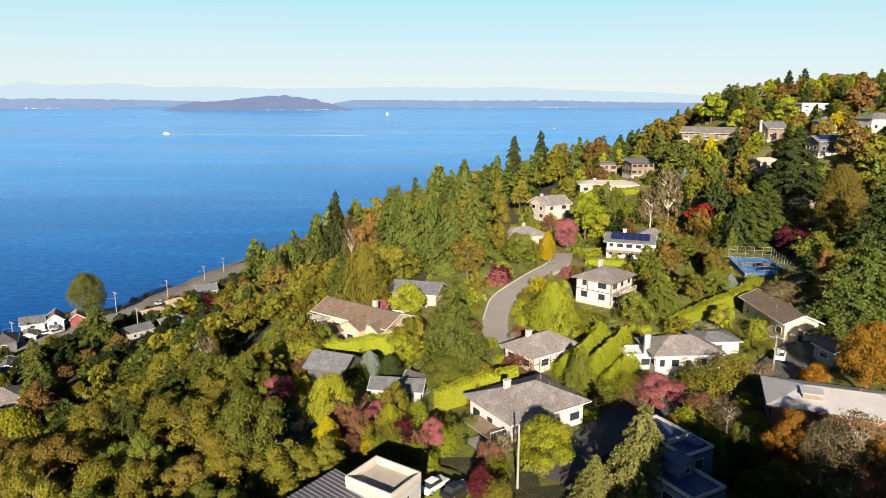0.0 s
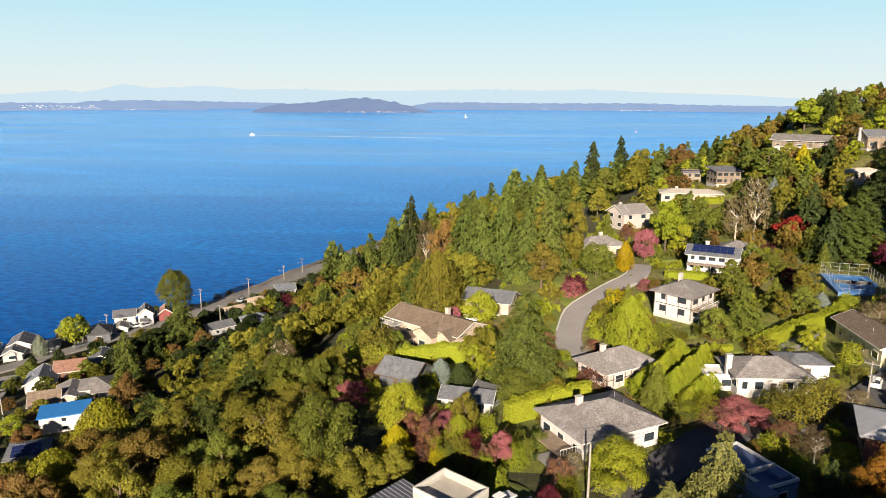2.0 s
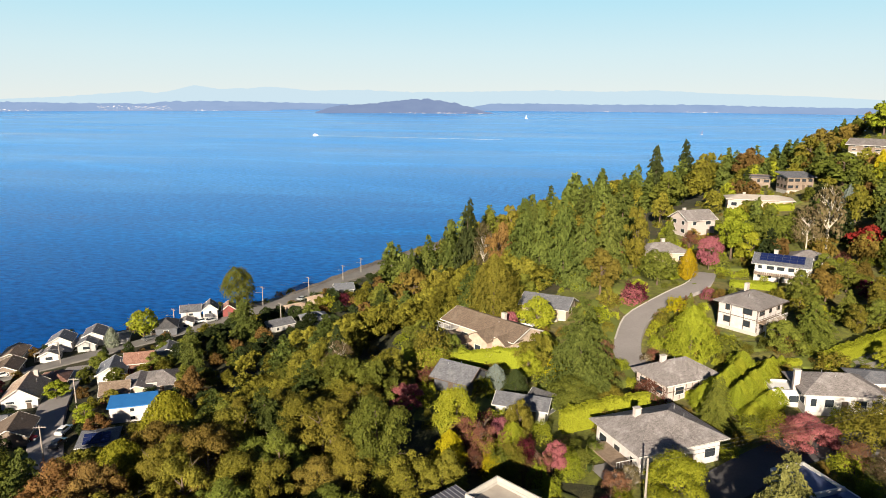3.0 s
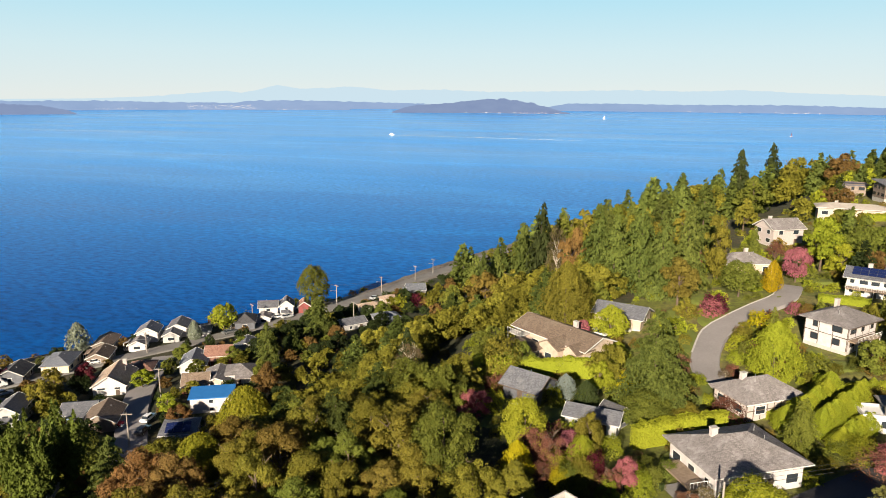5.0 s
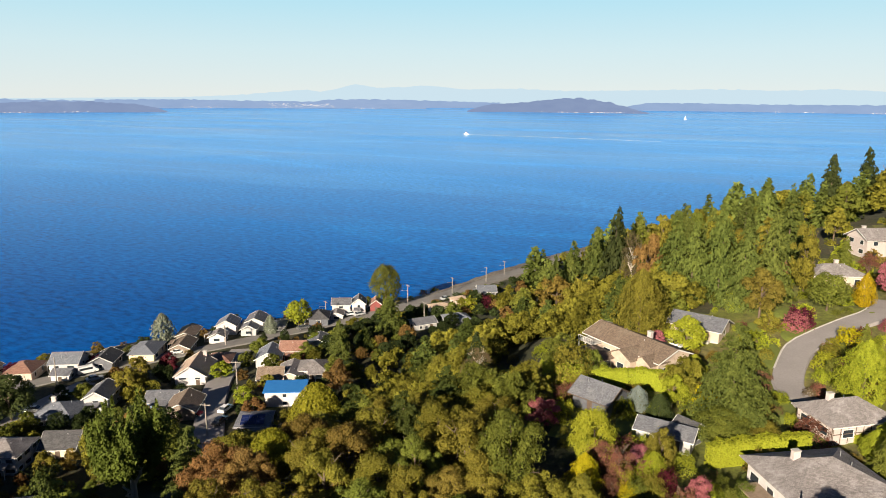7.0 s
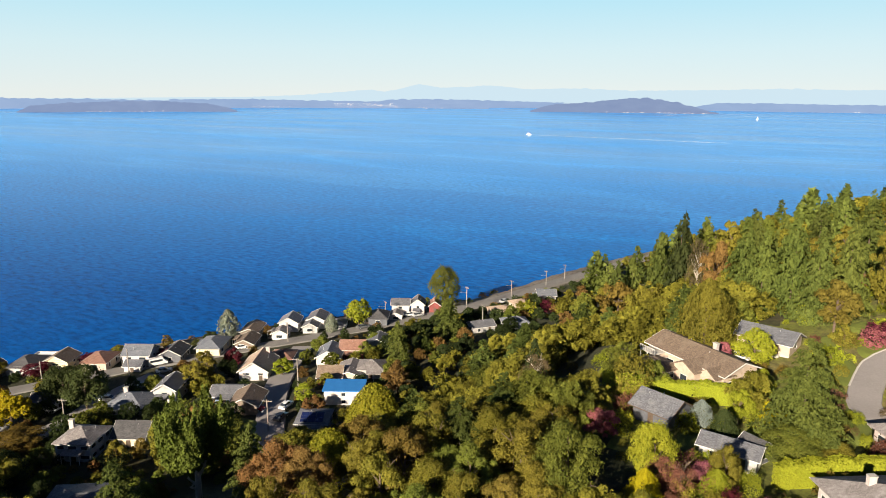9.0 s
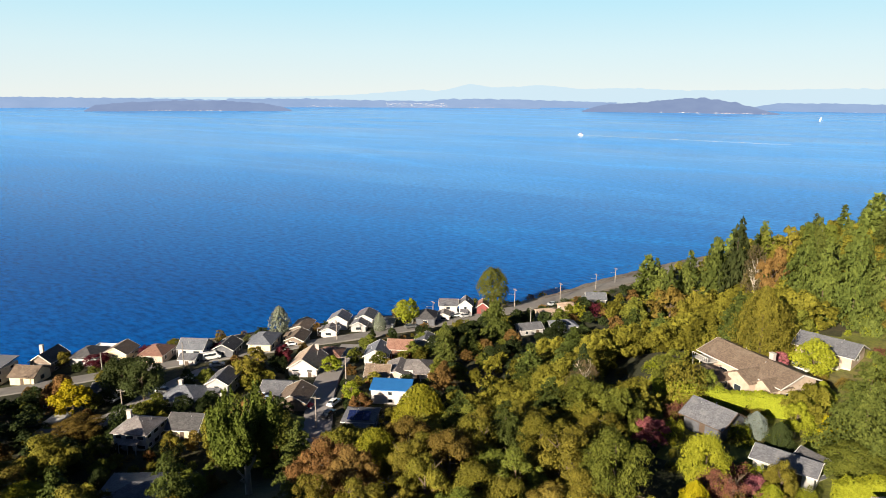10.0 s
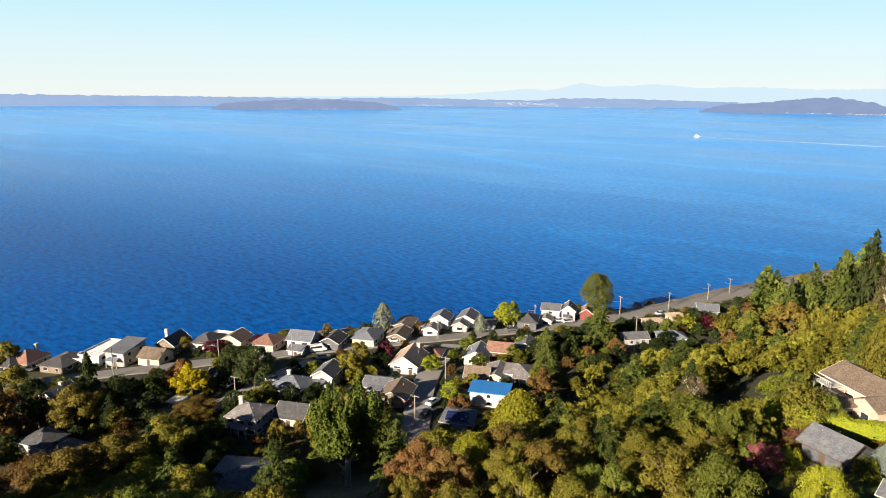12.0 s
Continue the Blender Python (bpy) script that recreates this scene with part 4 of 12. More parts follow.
def house(label, x, y, rot, w, d, h, roof="gable", rise=2.2, wall="white", top="brown", over=0.6, storeys=1, trim="white", chimney=None, solar=False, door=True, base=None, win=0.8, name="house", group="", porch=False):
    """One house: walls, roof, chimney, each window and door; w runs along its own x."""
    c, s = math.cos(radians(rot)), math.sin(radians(rot))
    zs = [ground_z(x + c * a - s * b, y + s * a + c * b) for a in (-w / 2, w / 2) for b in (-d / 2, d / 2)]
    zb = sum(zs) / 4 if base is None else base
    root = new(name)
    root.matrix_basis = pose(x, y, zb, 0, 0, rot)
    tagged(root, label, name, group)
    TAKEN.append((x, y, rot, w / 2 + 1.2, d / 2 + 1.2))
    wallm, roofm, trimm = WALLS[wall], ROOFS[top], {"white": TRIM, "dark": DARKTRIM, "grey": CONCRETE}[trim]
    low = min(zs) - zb - 0.6
    part("wall", *box_data(-w / 2, -d / 2, 0.0, w / 2, d / 2, h), wallm, root)
    part("foundation", *box_data(-w / 2 + 0.04, -d / 2 + 0.04, low, w / 2 - 0.04, d / 2 - 0.04, 0.0), CONCRETE, root)
    flip = roof in ("gable", "hip") and d > w
    rv, rf = roof_data(d if flip else w, w if flip else d, h + 0.01, rise, roof, over)
    if flip:
        rv = [(-p[1], p[0], p[2]) for p in rv]
    part("roof", rv, rf, roofm, root)
    if roof == "gable":
        a, b = (w / 2 - 0.02, d / 2) if not flip else (w / 2, d / 2 - 0.02)
        for sgn in (-1, 1):
            if flip:
                gvv = [(-a + 0.02, sgn * b, h), (a - 0.02, sgn * b, h), (0, sgn * b, h + rise * 0.93), (-a + 0.02, sgn * (b - 0.15), h), (a - 0.02, sgn * (b - 0.15), h), (0, sgn * (b - 0.15), h + rise * 0.93)]
            else:
                gvv = [(sgn * a, -b + 0.02, h), (sgn * a, b - 0.02, h), (sgn * a, 0, h + rise * 0.93), (sgn * (a - 0.15), -b + 0.02, h), (sgn * (a - 0.15), b - 0.02, h), (sgn * (a - 0.15), 0, h + rise * 0.93)]
            part("gable_end", gvv, [(0, 1, 2), (5, 4, 3), (0, 3, 4, 1), (1, 4, 5, 2), (2, 5, 3, 0)], wallm, root)
            run, half_span = math.hypot(rise, (w if flip else d) / 2 + over), (w if flip else d) / 2 + over
            for lean in (-1, 1):
                board = boxes("bargeboard", [(-0.03, 0, 0, 0.03, run, 0.24)], trimm, root)
                out = sgn * ((d if flip else w) / 2 + over + 0.034)
                m = Matrix.Translation((out, lean * half_span, h - over * rise / ((w if flip else d) / 2) * 0.6)) @ Matrix.Rotation(math.pi if lean > 0 else 0, 4, "Z") @ Matrix.Rotation(math.atan2(rise, half_span), 4, "X")
                board.matrix_basis = pose(0, 0, 0, 0, 0, 90) @ m if flip else m
    if roof in ("flat",):
        a, b, t = w / 2 + over, d / 2 + over, 0.25
        z0 = h + rise + 0.01
        pv = [(sx * (a - q), sy * (b - q), zz) for zz in (z0, z0 + 0.35) for q in (0, t) for sx, sy in ((-1, -1), (1, -1), (1, 1), (-1, 1))]
        pf = []
        for k in range(4):
            m = (k + 1) % 4
            pf += [(k, k + 4, m + 4, m), (k + 8, m + 8, m + 12, k + 12), (k, m, m + 8, k + 8), (k + 4, k + 12, m + 12, m + 4)]
        part("parapet", pv, pf, trimm, root)
    elif roof != "shed":
        a, b = w / 2 + over, d / 2 + over
        z0 = h + 0.01 - over * rise / ((w if flip else d) / 2) * 0.6
        if flip:
            boxes("gutter", [(-a - 0.12, -b, z0 + 0.02, -a - 0.004, b, z0 + 0.16)], trimm, root), boxes("gutter", [(a + 0.004, -b, z0 + 0.02, a + 0.12, b, z0 + 0.16)], trimm, root)
        else:
            boxes("gutter", [(-a, -b - 0.12, z0 + 0.02, a, -b - 0.004, z0 + 0.16)], trimm, root), boxes("gutter", [(-a, b + 0.004, z0 + 0.02, a, b + 0.12, z0 + 0.16)], trimm, root)
    sh = h / storeys
    prng = random.Random(int(x * 37 + y * 91))
    for level in range(storeys):
        z0 = level * sh + min(0.95, sh * 0.32)
        wh = min(1.5, sh * 0.5)
        for face, length, off in ((0, w, d / 2), (1, d, w / 2), (2, w, d / 2), (3, d, w / 2)):
            n = max(1, int(length * win / 3.1))
            for k in range(n):
                u = -length / 2 + length * (k + 0.5) / n
                ww = min(prng.choice((1.1, 1.6, 2.1)), length / n - 0.5)
                if ww < 0.5 or (face == 0 and level == 0 and door and k == n // 2):
                    continue
                px, py = ((u, -off - 0.012), (off + 0.012, u), (-u, off + 0.012), (-off - 0.012, -u))[face]
                window(root, px, py, z0, round(ww, 1), round(wh, 1), face, trimm)
    if door:
        n = max(1, int(w * win / 3.1))
        u = -w / 2 + w * (n // 2 + 0.5) / n
        boxes("door", [(u - 0.5, -d / 2 - 0.05, 0.02, u + 0.5, -d / 2 + 0.02, 2.1)], DARKTRIM, root)
        boxes("doorstep", [(u - 0.9, -d / 2 - 1.3, -0.5, u + 0.9, -d / 2 - 0.06, 0.0)], CONCRETE, root)
    if porch:
        pw, pd = min(4.2, w * 0.6), 1.9
        u = prng.uniform(-1, 1) * (w - pw) * 0.4
        y0 = -d / 2 - 0.01
        part("porch_roof", [(u - pw / 2, y0, 2.75), (u + pw / 2, y0, 2.75), (u + pw / 2, y0 - pd, 2.25), (u - pw / 2, y0 - pd, 2.25), (u - pw / 2, y0, 2.9), (u + pw / 2, y0, 2.9), (u + pw / 2, y0 - pd, 2.4), (u - pw / 2, y0 - pd, 2.4)], [(0, 1, 2, 3), (4, 7, 6, 5), (0, 4, 5, 1), (1, 5, 6, 2), (2, 6, 7, 3), (3, 7, 4, 0)], roofm, root)
        for px in (u - pw / 2 + 0.15, u, u + pw / 2 - 0.15):
            boxes("porch_post", [(px - 0.06, y0 - pd + 0.1, -0.6, px + 0.06, y0 - pd + 0.22, 2.26)], trimm, root)
        boxes("porch_floor", [(u - pw / 2, y0 - pd, -0.8, u + pw / 2, y0 - 0.004, -0.02)], WOOD, root)
    if name == "house" and roof in ("gable", "hip"):
        for vx, vy in ((prng.uniform(-0.3, 0.3) * w, -0.12 * d), (prng.uniform(-0.3, 0.3) * w, 0.15 * d)):
            part("vent_pipe", *cylinder_data((vx, vy, h + rise * 0.4), (vx, vy, h + rise * 0.75 + 0.35), 0.06, 0.06, 6), METAL, root)
    if chimney:
        cx, cy = chimney
        ch = part("chimney", *box_data(cx - 0.5, cy - 0.35, h * 0.6, cx + 0.5, cy + 0.35, h + rise + 0.45), WALLS["pinkbrick"] if wall != "brick" else WALLS["brick"], root)
        boxes("chimney_cap", [(cx - 0.58, cy - 0.43, h + rise + 0.454, cx + 0.58, cy + 0.43, h + rise + 0.58)], CONCRETE, ch)
    if solar and roof in ("gable", "hip"):
        span, reach = (w, d) if not flip else (d, w)
        slope = math.atan2(rise, reach / 2 + over)
        n = int(span * 0.95 / 1.75)
        for k in range(n):
            for r in range(3):
                pw = 1.65
                yy = -0.85 - r * 1.06
                zz = h + 0.35 + rise * (1 - abs(yy) / (reach / 2 + over)) - over * rise / (reach / 2) * 0.35
                sp = boxes("solar_panel", [(-pw / 2, -0.5, 0, pw / 2, 0.5, 0.05)], SOLAR, root)
                m = pose((k + 0.5 - n / 2) * 1.75, yy, zz) @ Matrix.Rotation(slope, 4, "X")
                sp.matrix_basis = (pose(0, 0, 0, 0, 0, 90) @ m) if flip else m
    return root


def timbers(root, w, d, h, faces=(0, 3, 1), step=1.5):
    """Dark boards on pale walls, as parts of the house root."""
    for face in faces:
        length, off = (w, d / 2) if face in (0, 2) else (d, w / 2)
        n = max(2, int(length / step))
        for k in range(n + 1):
            u = -length / 2 + 0.1 + (length - 0.2) * k / n
            bx = boxes("timber", [(-0.07, -0.03, 0.05, 0.07, 0.0, h - 0.05)], DARKTRIM, root)
            px, py = ((u, -off - 0.004), (off + 0.004, u), (-u, off + 0.004), (-off - 0.004, -u))[face]
            bx.matrix_basis = pose(px, py, 0, 0, 0, face * 90)
        for z in (h * 0.5, h - 0.18):
            bx = boxes("timber", [(-length / 2, -0.045, z - 0.08, length / 2, -0.031, z + 0.08)], DARKTRIM, root)
            px, py = ((0, -off - 0.004), (off + 0.004, 0), (0, off + 0.004), (-off - 0.004, 0))[face]
            bx.matrix_basis = pose(px, py, 0, 0, 0, face * 90)


def front_gable(root, x, y, w, reach, h, rise, wall, top):
    """A gabled wing that runs forward from a house's front wall, its roof dying into the main roof."""
    v = [(x - w / 2, y - reach, 0), (x + w / 2, y - reach, 0), (x + w / 2, y, 0), (x - w / 2, y, 0), (x - w / 2, y - reach, h), (x + w / 2, y - reach, h), (x + w / 2, y, h), (x - w / 2, y, h), (x, y - reach, h + rise), (x, y, h + rise)]
    wing = part("front_wing", v, [(0, 1, 5, 8, 4), (1, 2, 6, 5), (3, 0, 4, 7), (2, 3, 7, 9, 6), (4, 8, 9, 7), (8, 5, 6, 9)], WALLS[wall], root)
    for side in (-1, 1):
        a, b, t, drop = side * (w / 2 + 0.5), reach + 0.6, 0.2, 0.5 * rise / (w / 2)
        q = [(x + a, y - b, h - drop), (x, y - b, h + rise), (x, y + 3.0, h + rise), (x + a, y + 3.0, h - drop)]
        q += [(p[0], p[1], p[2] + t) for p in q]
        part("wing_roof", q, [(0, 3, 2, 1), (4, 5, 6, 7), (0, 1, 5, 4), (1, 2, 6, 5), (2, 3, 7, 6), (3, 0, 4, 7)], ROOFS[top], wing)
    window(root, x, y - reach - 0.012, 0.9, min(1.8, w - 1.6), 1.3, 0, TRIM)


def seams(root, w, d, z, rise, over, step=0.6):
    """Standing seams on a sloping metal roof."""
    n = int((w + 2 * over) / step)
    run = math.hypot(d + 2 * over, rise)
    for k in range(n + 1):
        sm = boxes("roof_seam", [(-0.025, 0, 0, 0.025, run, 0.06)], METAL, root)
        sm.matrix_basis = pose(-w / 2 - over + k * (w + 2 * over) / n, -d / 2 - over, z + 0.235) @ Matrix.Rotation(math.atan2(rise, d + 2 * over), 4, "X")


def terrace(root, x0, y0, x1, y1, z, material, rail=True):
    """A deck on posts with a railing, as parts of the house root."""
    boxes("deck", [(x0, y0, z - 0.25, x1, y1, z)], material, root)
    for px in (x0 + 0.15, (x0 + x1) / 2, x1 - 0.15):
        for py in (y0 + 0.15,):
            boxes("post", [(px - 0.08, py - 0.08, -1.5, px + 0.08, py + 0.08, z - 0.26)], TRIM, root)
    if rail:
        boxes("rail", [(x0, y0, z + 0.9, x1, y0 + 0.08, z + 1.0)], TRIM, root)
        n = int((x1 - x0) / 0.5)
        for k in range(n + 1):
            px = x0 + (x1 - x0) * k / n
            boxes("baluster", [(px, y0 + 0.02, z, px + 0.05, y0 + 0.06, z + 0.9)], TRIM, root)


# ---------------------------------------------------------------- roads
def strip(name, pts, width, material, label, category, lift=0.12, step=3.0, kind="structure", edge=0.0):
    """A paved strip that follows the ground along a line, with real thickness at its sides."""
    line = [Vector((*p, 0)) for p in pts]
    dense = []
    for i in range(len(line) - 1):
        p0, p1, p2, p3 = line[max(0, i - 1)], line[i], line[i + 1], line[min(len(line) - 1, i + 2)]
        n = max(1, int((p2 - p1).length / step))
        for k in range(n):
            t = k / n
            dense.append(0.5 * ((2 * p1) + (p2 - p0) * t + (2 * p0 - 5 * p1 + 4 * p2 - p3) * t * t + (3 * p1 - p0 - 3 * p2 + p3) * t ** 3))
    dense.append(line[-1])
    TAKEN.extend((p.x, p.y, 0, width / 2 + 0.8, width / 2 + 0.8) for p in dense)
    v, f = [], []
    cols = 5
    for i, p in enumerate(dense):
        d = (dense[min(i + 1, len(dense) - 1)] - dense[max(i - 1, 0)]).normalized()
        nrm = Vector((-d.y, d.x, 0))
        hw = width / 2
        zm = ground_z(p.x, p.y)
        zl, zr = (max(min(ground_z((p + nrm * q).x, (p + nrm * q).y), zm + 0.9), zm - 0.9) for q in (-hw, hw))
        for q, z in ((-hw - 0.6, zl - 1.2), (-hw, zl), (0, max(zm, (zl + zr) / 2) + 0.05), (hw, zr), (hw + 0.6, zr - 1.2)):
            w = p + nrm * q
            v.append((w.x, w.y, z + 0.3 + lift))
        if i:
            b = i * cols
            for c in range(cols - 1):
                f.append((b - cols + c, b + c, b + c + 1, b - cols + c + 1))
    return tagged(mesh_object(name, v, [tuple(reversed(q)) for q in f], material), label, category, kind=kind)


# ---------------------------------------------------------------- small things
def cylinder_data(p0, p1, r0, r1, sides=10):
    v, f = [], []
    limb(v, f, p0, p1, r0, r1, sides)
    f += [tuple(reversed(range(sides))), tuple(range(sides, 2 * sides))]
    return v, f


def utility_pole(x, y, height, heading, lamp=False, drum=False, arms=True):
    root = new("utility_pole")
    root.matrix_basis = pose(x, y, ground_z(x, y), 0, 0, heading)
    tagged(root, ("weathered wooden utility pole with crossarm" if arms else "plain weathered wooden utility pole by the road") + (" and street lamp" if lamp else ""), "utility pole", "utility poles")
    part("shaft", *cylinder_data((0, 0, -1), (0, 0, height), 0.19, 0.12), POLEWOOD, root)
    for z in (height - 0.5,) if arms else ():
        boxes("crossarm", [(-1.2, -0.07, z, 1.2, 0.07, z + 0.13)], POLEWOOD, root)
    for k in (-1.05, -0.45, 0.45, 1.05) if arms else ():
        part("insulator", *cylinder_data((k, 0, height - 0.37), (k, 0, height - 0.15), 0.05, 0.04, 6), METAL, root)
    if drum:
        part("transformer", *cylinder_data((0.45, 0, height - 3.4), (0.45, 0, height - 2.3), 0.3, 0.3), METAL, root)
    if lamp:
        arm = part("lamp_arm", *cylinder_data((0, 0, height - 2.2), (0, -2.2, height - 1.7), 0.05, 0.04, 6), METAL, root)
        boxes("lamp_head", [(-0.16, -2.7, height - 1.82, 0.16, -2.1, height - 1.66)], METAL, arm)
    return Vector((x, y, ground_z(x, y) + height - 0.15)), heading


def cables(a, b, offsets=(-1.05, 0.0, 1.05), sag=0.9):
    for off in offsets:
        pts = []
        (pa, ha), (pb, hb) = a, b
        qa = pa + Vector((math.cos(radians(ha)), math.sin(radians(ha)), 0)) * off
        qb = pb + Vector((math.cos(radians(hb)), math.sin(radians(hb)), 0)) * off
        cu = bpy.data.curves.new("overhead_cable", "CURVE")
        cu.dimensions, cu.bevel_depth, cu.bevel_resolution = "3D", 0.022, 0
        sp = cu.splines.new("POLY")
        sp.points.add(10)
        for k in range(11):
            t = k / 10
            p = qa.lerp(qb, t)
            sp.points[k].co = (p.x, p.y, p.z - sag * 4 * t * (1 - t), 1)
        cu.materials.append(CABLE)
        tagged(new("overhead_cable", cu), "thin black sagging overhead cable between poles", "cable", "overhead cables")


def car(x, y, heading, paint, van=False, z=None):
    """A parked vehicle: bevelled body, glazed cabin, four wheels, lamps."""
    root = new("van" if van else "car")
    root.matrix_basis = pose(x, y, (ground_z(x, y) + 0.5) if z is None else z, 0, 0, heading)
    tagged(root, "%s parked %s on the paving" % (paint, "passenger van" if van else "car"), "car", "parked cars")
    L, W, H = (5.4, 2.0, 2.3) if van else (4.5, 1.8, 1.45)
    bm = bmesh.new()
    prof = ([(-L / 2, 0.35), (-L / 2, 1.0), (-L / 2 + 0.1, H), (L / 2 - 1.3, H), (L / 2 - 0.5, 1.25), (L / 2, 1.05), (L / 2, 0.35)] if van else
            [(-L / 2, 0.35), (-L / 2, 0.9), (-L / 2 + 0.5, 0.98), (L / 2 - 1.2, 0.92), (L / 2 - 0.05, 0.75), (L / 2, 0.35)])
    left, right = [bm.verts.new((p, -W / 2, z)) for p, z in prof], [bm.verts.new((p, W / 2, z)) for p, z in prof]
    bm.faces.new(left), bm.faces.new(reversed(right))
    for k in range(len(prof)):
        m = (k + 1) % len(prof)
        bm.faces.new((left[k], right[k], right[m], left[m]))
    bmesh.ops.recalc_face_normals(bm, faces=bm.faces)
    bmesh.ops.bevel(bm, geom=bm.edges[:], offset=0.08, segments=2, affect="EDGES")
    me = bpy.data.meshes.new("body")
    bm.to_mesh(me), bm.free()
    me.materials.append(PAINTS[paint])
    body = new("body", me)
    body.parent = root
    if van:
        for sy in (-1, 1):
            boxes("side_window", [(-L / 2 + 0.4, sy * (W / 2) - 0.012, 1.35, L / 2 - 1.5, sy * (W / 2) + 0.012, 2.0)], GLASS, root)
    else:
        a, z0, z1 = 0.72, 0.9, H
        v = [(-1.7, -a, z0), (1.05, -a, z0), (1.05, a, z0), (-1.7, a, z0), (-1.2, -a + 0.14, z1), (0.3, -a + 0.14, z1), (0.3, a - 0.14, z1), (-1.2, a - 0.14, z1)]
        part("cabin", v, [(0, 3, 2, 1), (4, 5, 6, 7), (0, 1, 5, 4), (1, 2, 6, 5), (2, 3, 7, 6), (3, 0, 4, 7)], GLASS, root, "dark glazed cabin")
        boxes("roof_panel", [(-1.2, -a + 0.13, z1 - 0.01, 0.32, a - 0.13, z1 + 0.05)], PAINTS[paint], root)
    for px in (-L * 0.31, L * 0.31):
        for sy in (-1, 1):
            wh = part("wheel", *cylinder_data((px, sy * W / 2 - sy * 0.2, 0.33), (px, sy * W / 2 + sy * 0.02, 0.33), 0.33, 0.33, 12), RUBBER, root)
            part("rim", *cylinder_data((px, sy * W / 2 + sy * 0.02, 0.33), (px, sy * W / 2 + sy * 0.035, 0.33), 0.2, 0.2, 10), METAL, wh)
    for sy in (-1, 1):
        boxes("headlight", [(L / 2 - 0.06, sy * 0.6 - 0.15, 0.62, L / 2 + 0.02, sy * 0.6 + 0.15, 0.74)], TRIM, root)
    return root


def tennis_court(x, y, heading):
    root = new("tennis_court")
    zc = ground_z(x, y) + 0.6
    root.matrix_basis = pose(x, y, zc, 0, 0, heading) @ Matrix.Diagonal((0.78, 0.78, 0.9, 1))
    TAKEN.append((x, y, heading, 14, 9))
    tagged(root, "blue tennis court with white lines behind a wire fence", "tennis court")
    part("slab", *box_data(-12, -7, -2.0, 12, 7, 0), COURT, root)
    for i in ((-10, -5, 10, -4.9), (-10, 4.9, 10, 5), (-10, -4.9, -9.9, 4.9), (9.9, -4.9, 10, 4.9), (-0.05, -4.9, 0.05, 4.9)):
        boxes("court_line", [(i[0], i[1], 0.004, i[2], i[3], 0.012)], TRIM, root)
    net = boxes("net", [(-0.02, -5.4, 0.05, 0.02, 5.4, 1.0)], CABLE, root)
    for k in range(9):
        for sy in (-7, 7):
            part("fence_post", *cylinder_data((-12 + k * 3, sy, -1), (-12 + k * 3, sy, 3.4), 0.05, 0.05, 6), METAL, root)
    for k in range(1, 5):
        for sx in (-12, 12):
            part("fence_post", *cylinder_data((sx, -7 + k * 2.8, -1), (sx, -7 + k * 2.8, 3.4), 0.05, 0.05, 6), METAL, root)
    for z in (0.1, 1.2, 2.3, 3.35):
        for sy in (-7, 7):
            boxes("fence_rail", [(-12, sy - 0.02, z, 12, sy + 0.02, z + 0.04)], METAL, root)
        for sx in (-12, 12):
            boxes("fence_rail", [(sx - 0.02, -6.97, z, sx + 0.02, 6.97, z + 0.04)], METAL, root)
    return root


def boat(name, label, x, y, heading, length, hull, house_mat, sail=False):
    root = new(name)
    root.matrix_basis = pose(x, y, 0, 0, 0, heading)
    tagged(root, label, "boat")
    L, W = length / 2, length * 0.13
    v = [(-L, -W, -0.5), (L * 0.6, -W, -0.5), (L, 0, -0.5), (L * 0.6, W, -0.5), (-L, W, -0.5), (-L, -W * 1.1, L * 0.16), (L * 0.6, -W * 1.15, L * 0.18), (L * 1.08, 0, L * 0.26), (L * 0.6, W * 1.15, L * 0.18), (-L, W * 1.1, L * 0.16)]
    part("hull", v, [(4, 3, 2, 1, 0), (5, 6, 7, 8, 9), (0, 1, 6, 5), (1, 2, 7, 6), (2, 3, 8, 7), (3, 4, 9, 8), (4, 0, 5, 9)], hull, root)
    if sail:
        part("mast", *cylinder_data((0, 0, 0), (0, 0, length * 1.2), 0.12, 0.06, 6), METAL, root)
        part("sail", [(0.2, -0.05, 1.5), (-L * 0.9, -0.05, 1.5), (0.2, -0.05, length * 1.1), (0.2, 0.05, 1.5), (-L * 0.9, 0.05, 1.5), (0.2, 0.05, length * 1.1)], [(0, 1, 2), (5, 4, 3), (0, 3, 4, 1), (1, 4, 5, 2), (2, 5, 3, 0)], house_mat, root)
    else:
        boxes("deckhouse", [(-L * 0.55, -W * 0.8, L * 0.16, L * 0.5, W * 0.8, L * 0.42)], house_mat, root)
        boxes("bridge", [(L * 0.05, -W * 0.7, L * 0.424, L * 0.42, W * 0.7, L * 0.62)], house_mat, root)
        part("funnel", *cylinder_data((-L * 0.2, 0, L * 0.42), (-L * 0.2, 0, L * 0.72), L * 0.06, L * 0.05), PAINTS["red"], root)
        part("mast", *cylinder_data((L * 0.2, 0, L * 0.62), (L * 0.2, 0, L * 0.95), 0.12, 0.06, 6), METAL, root)
    return root


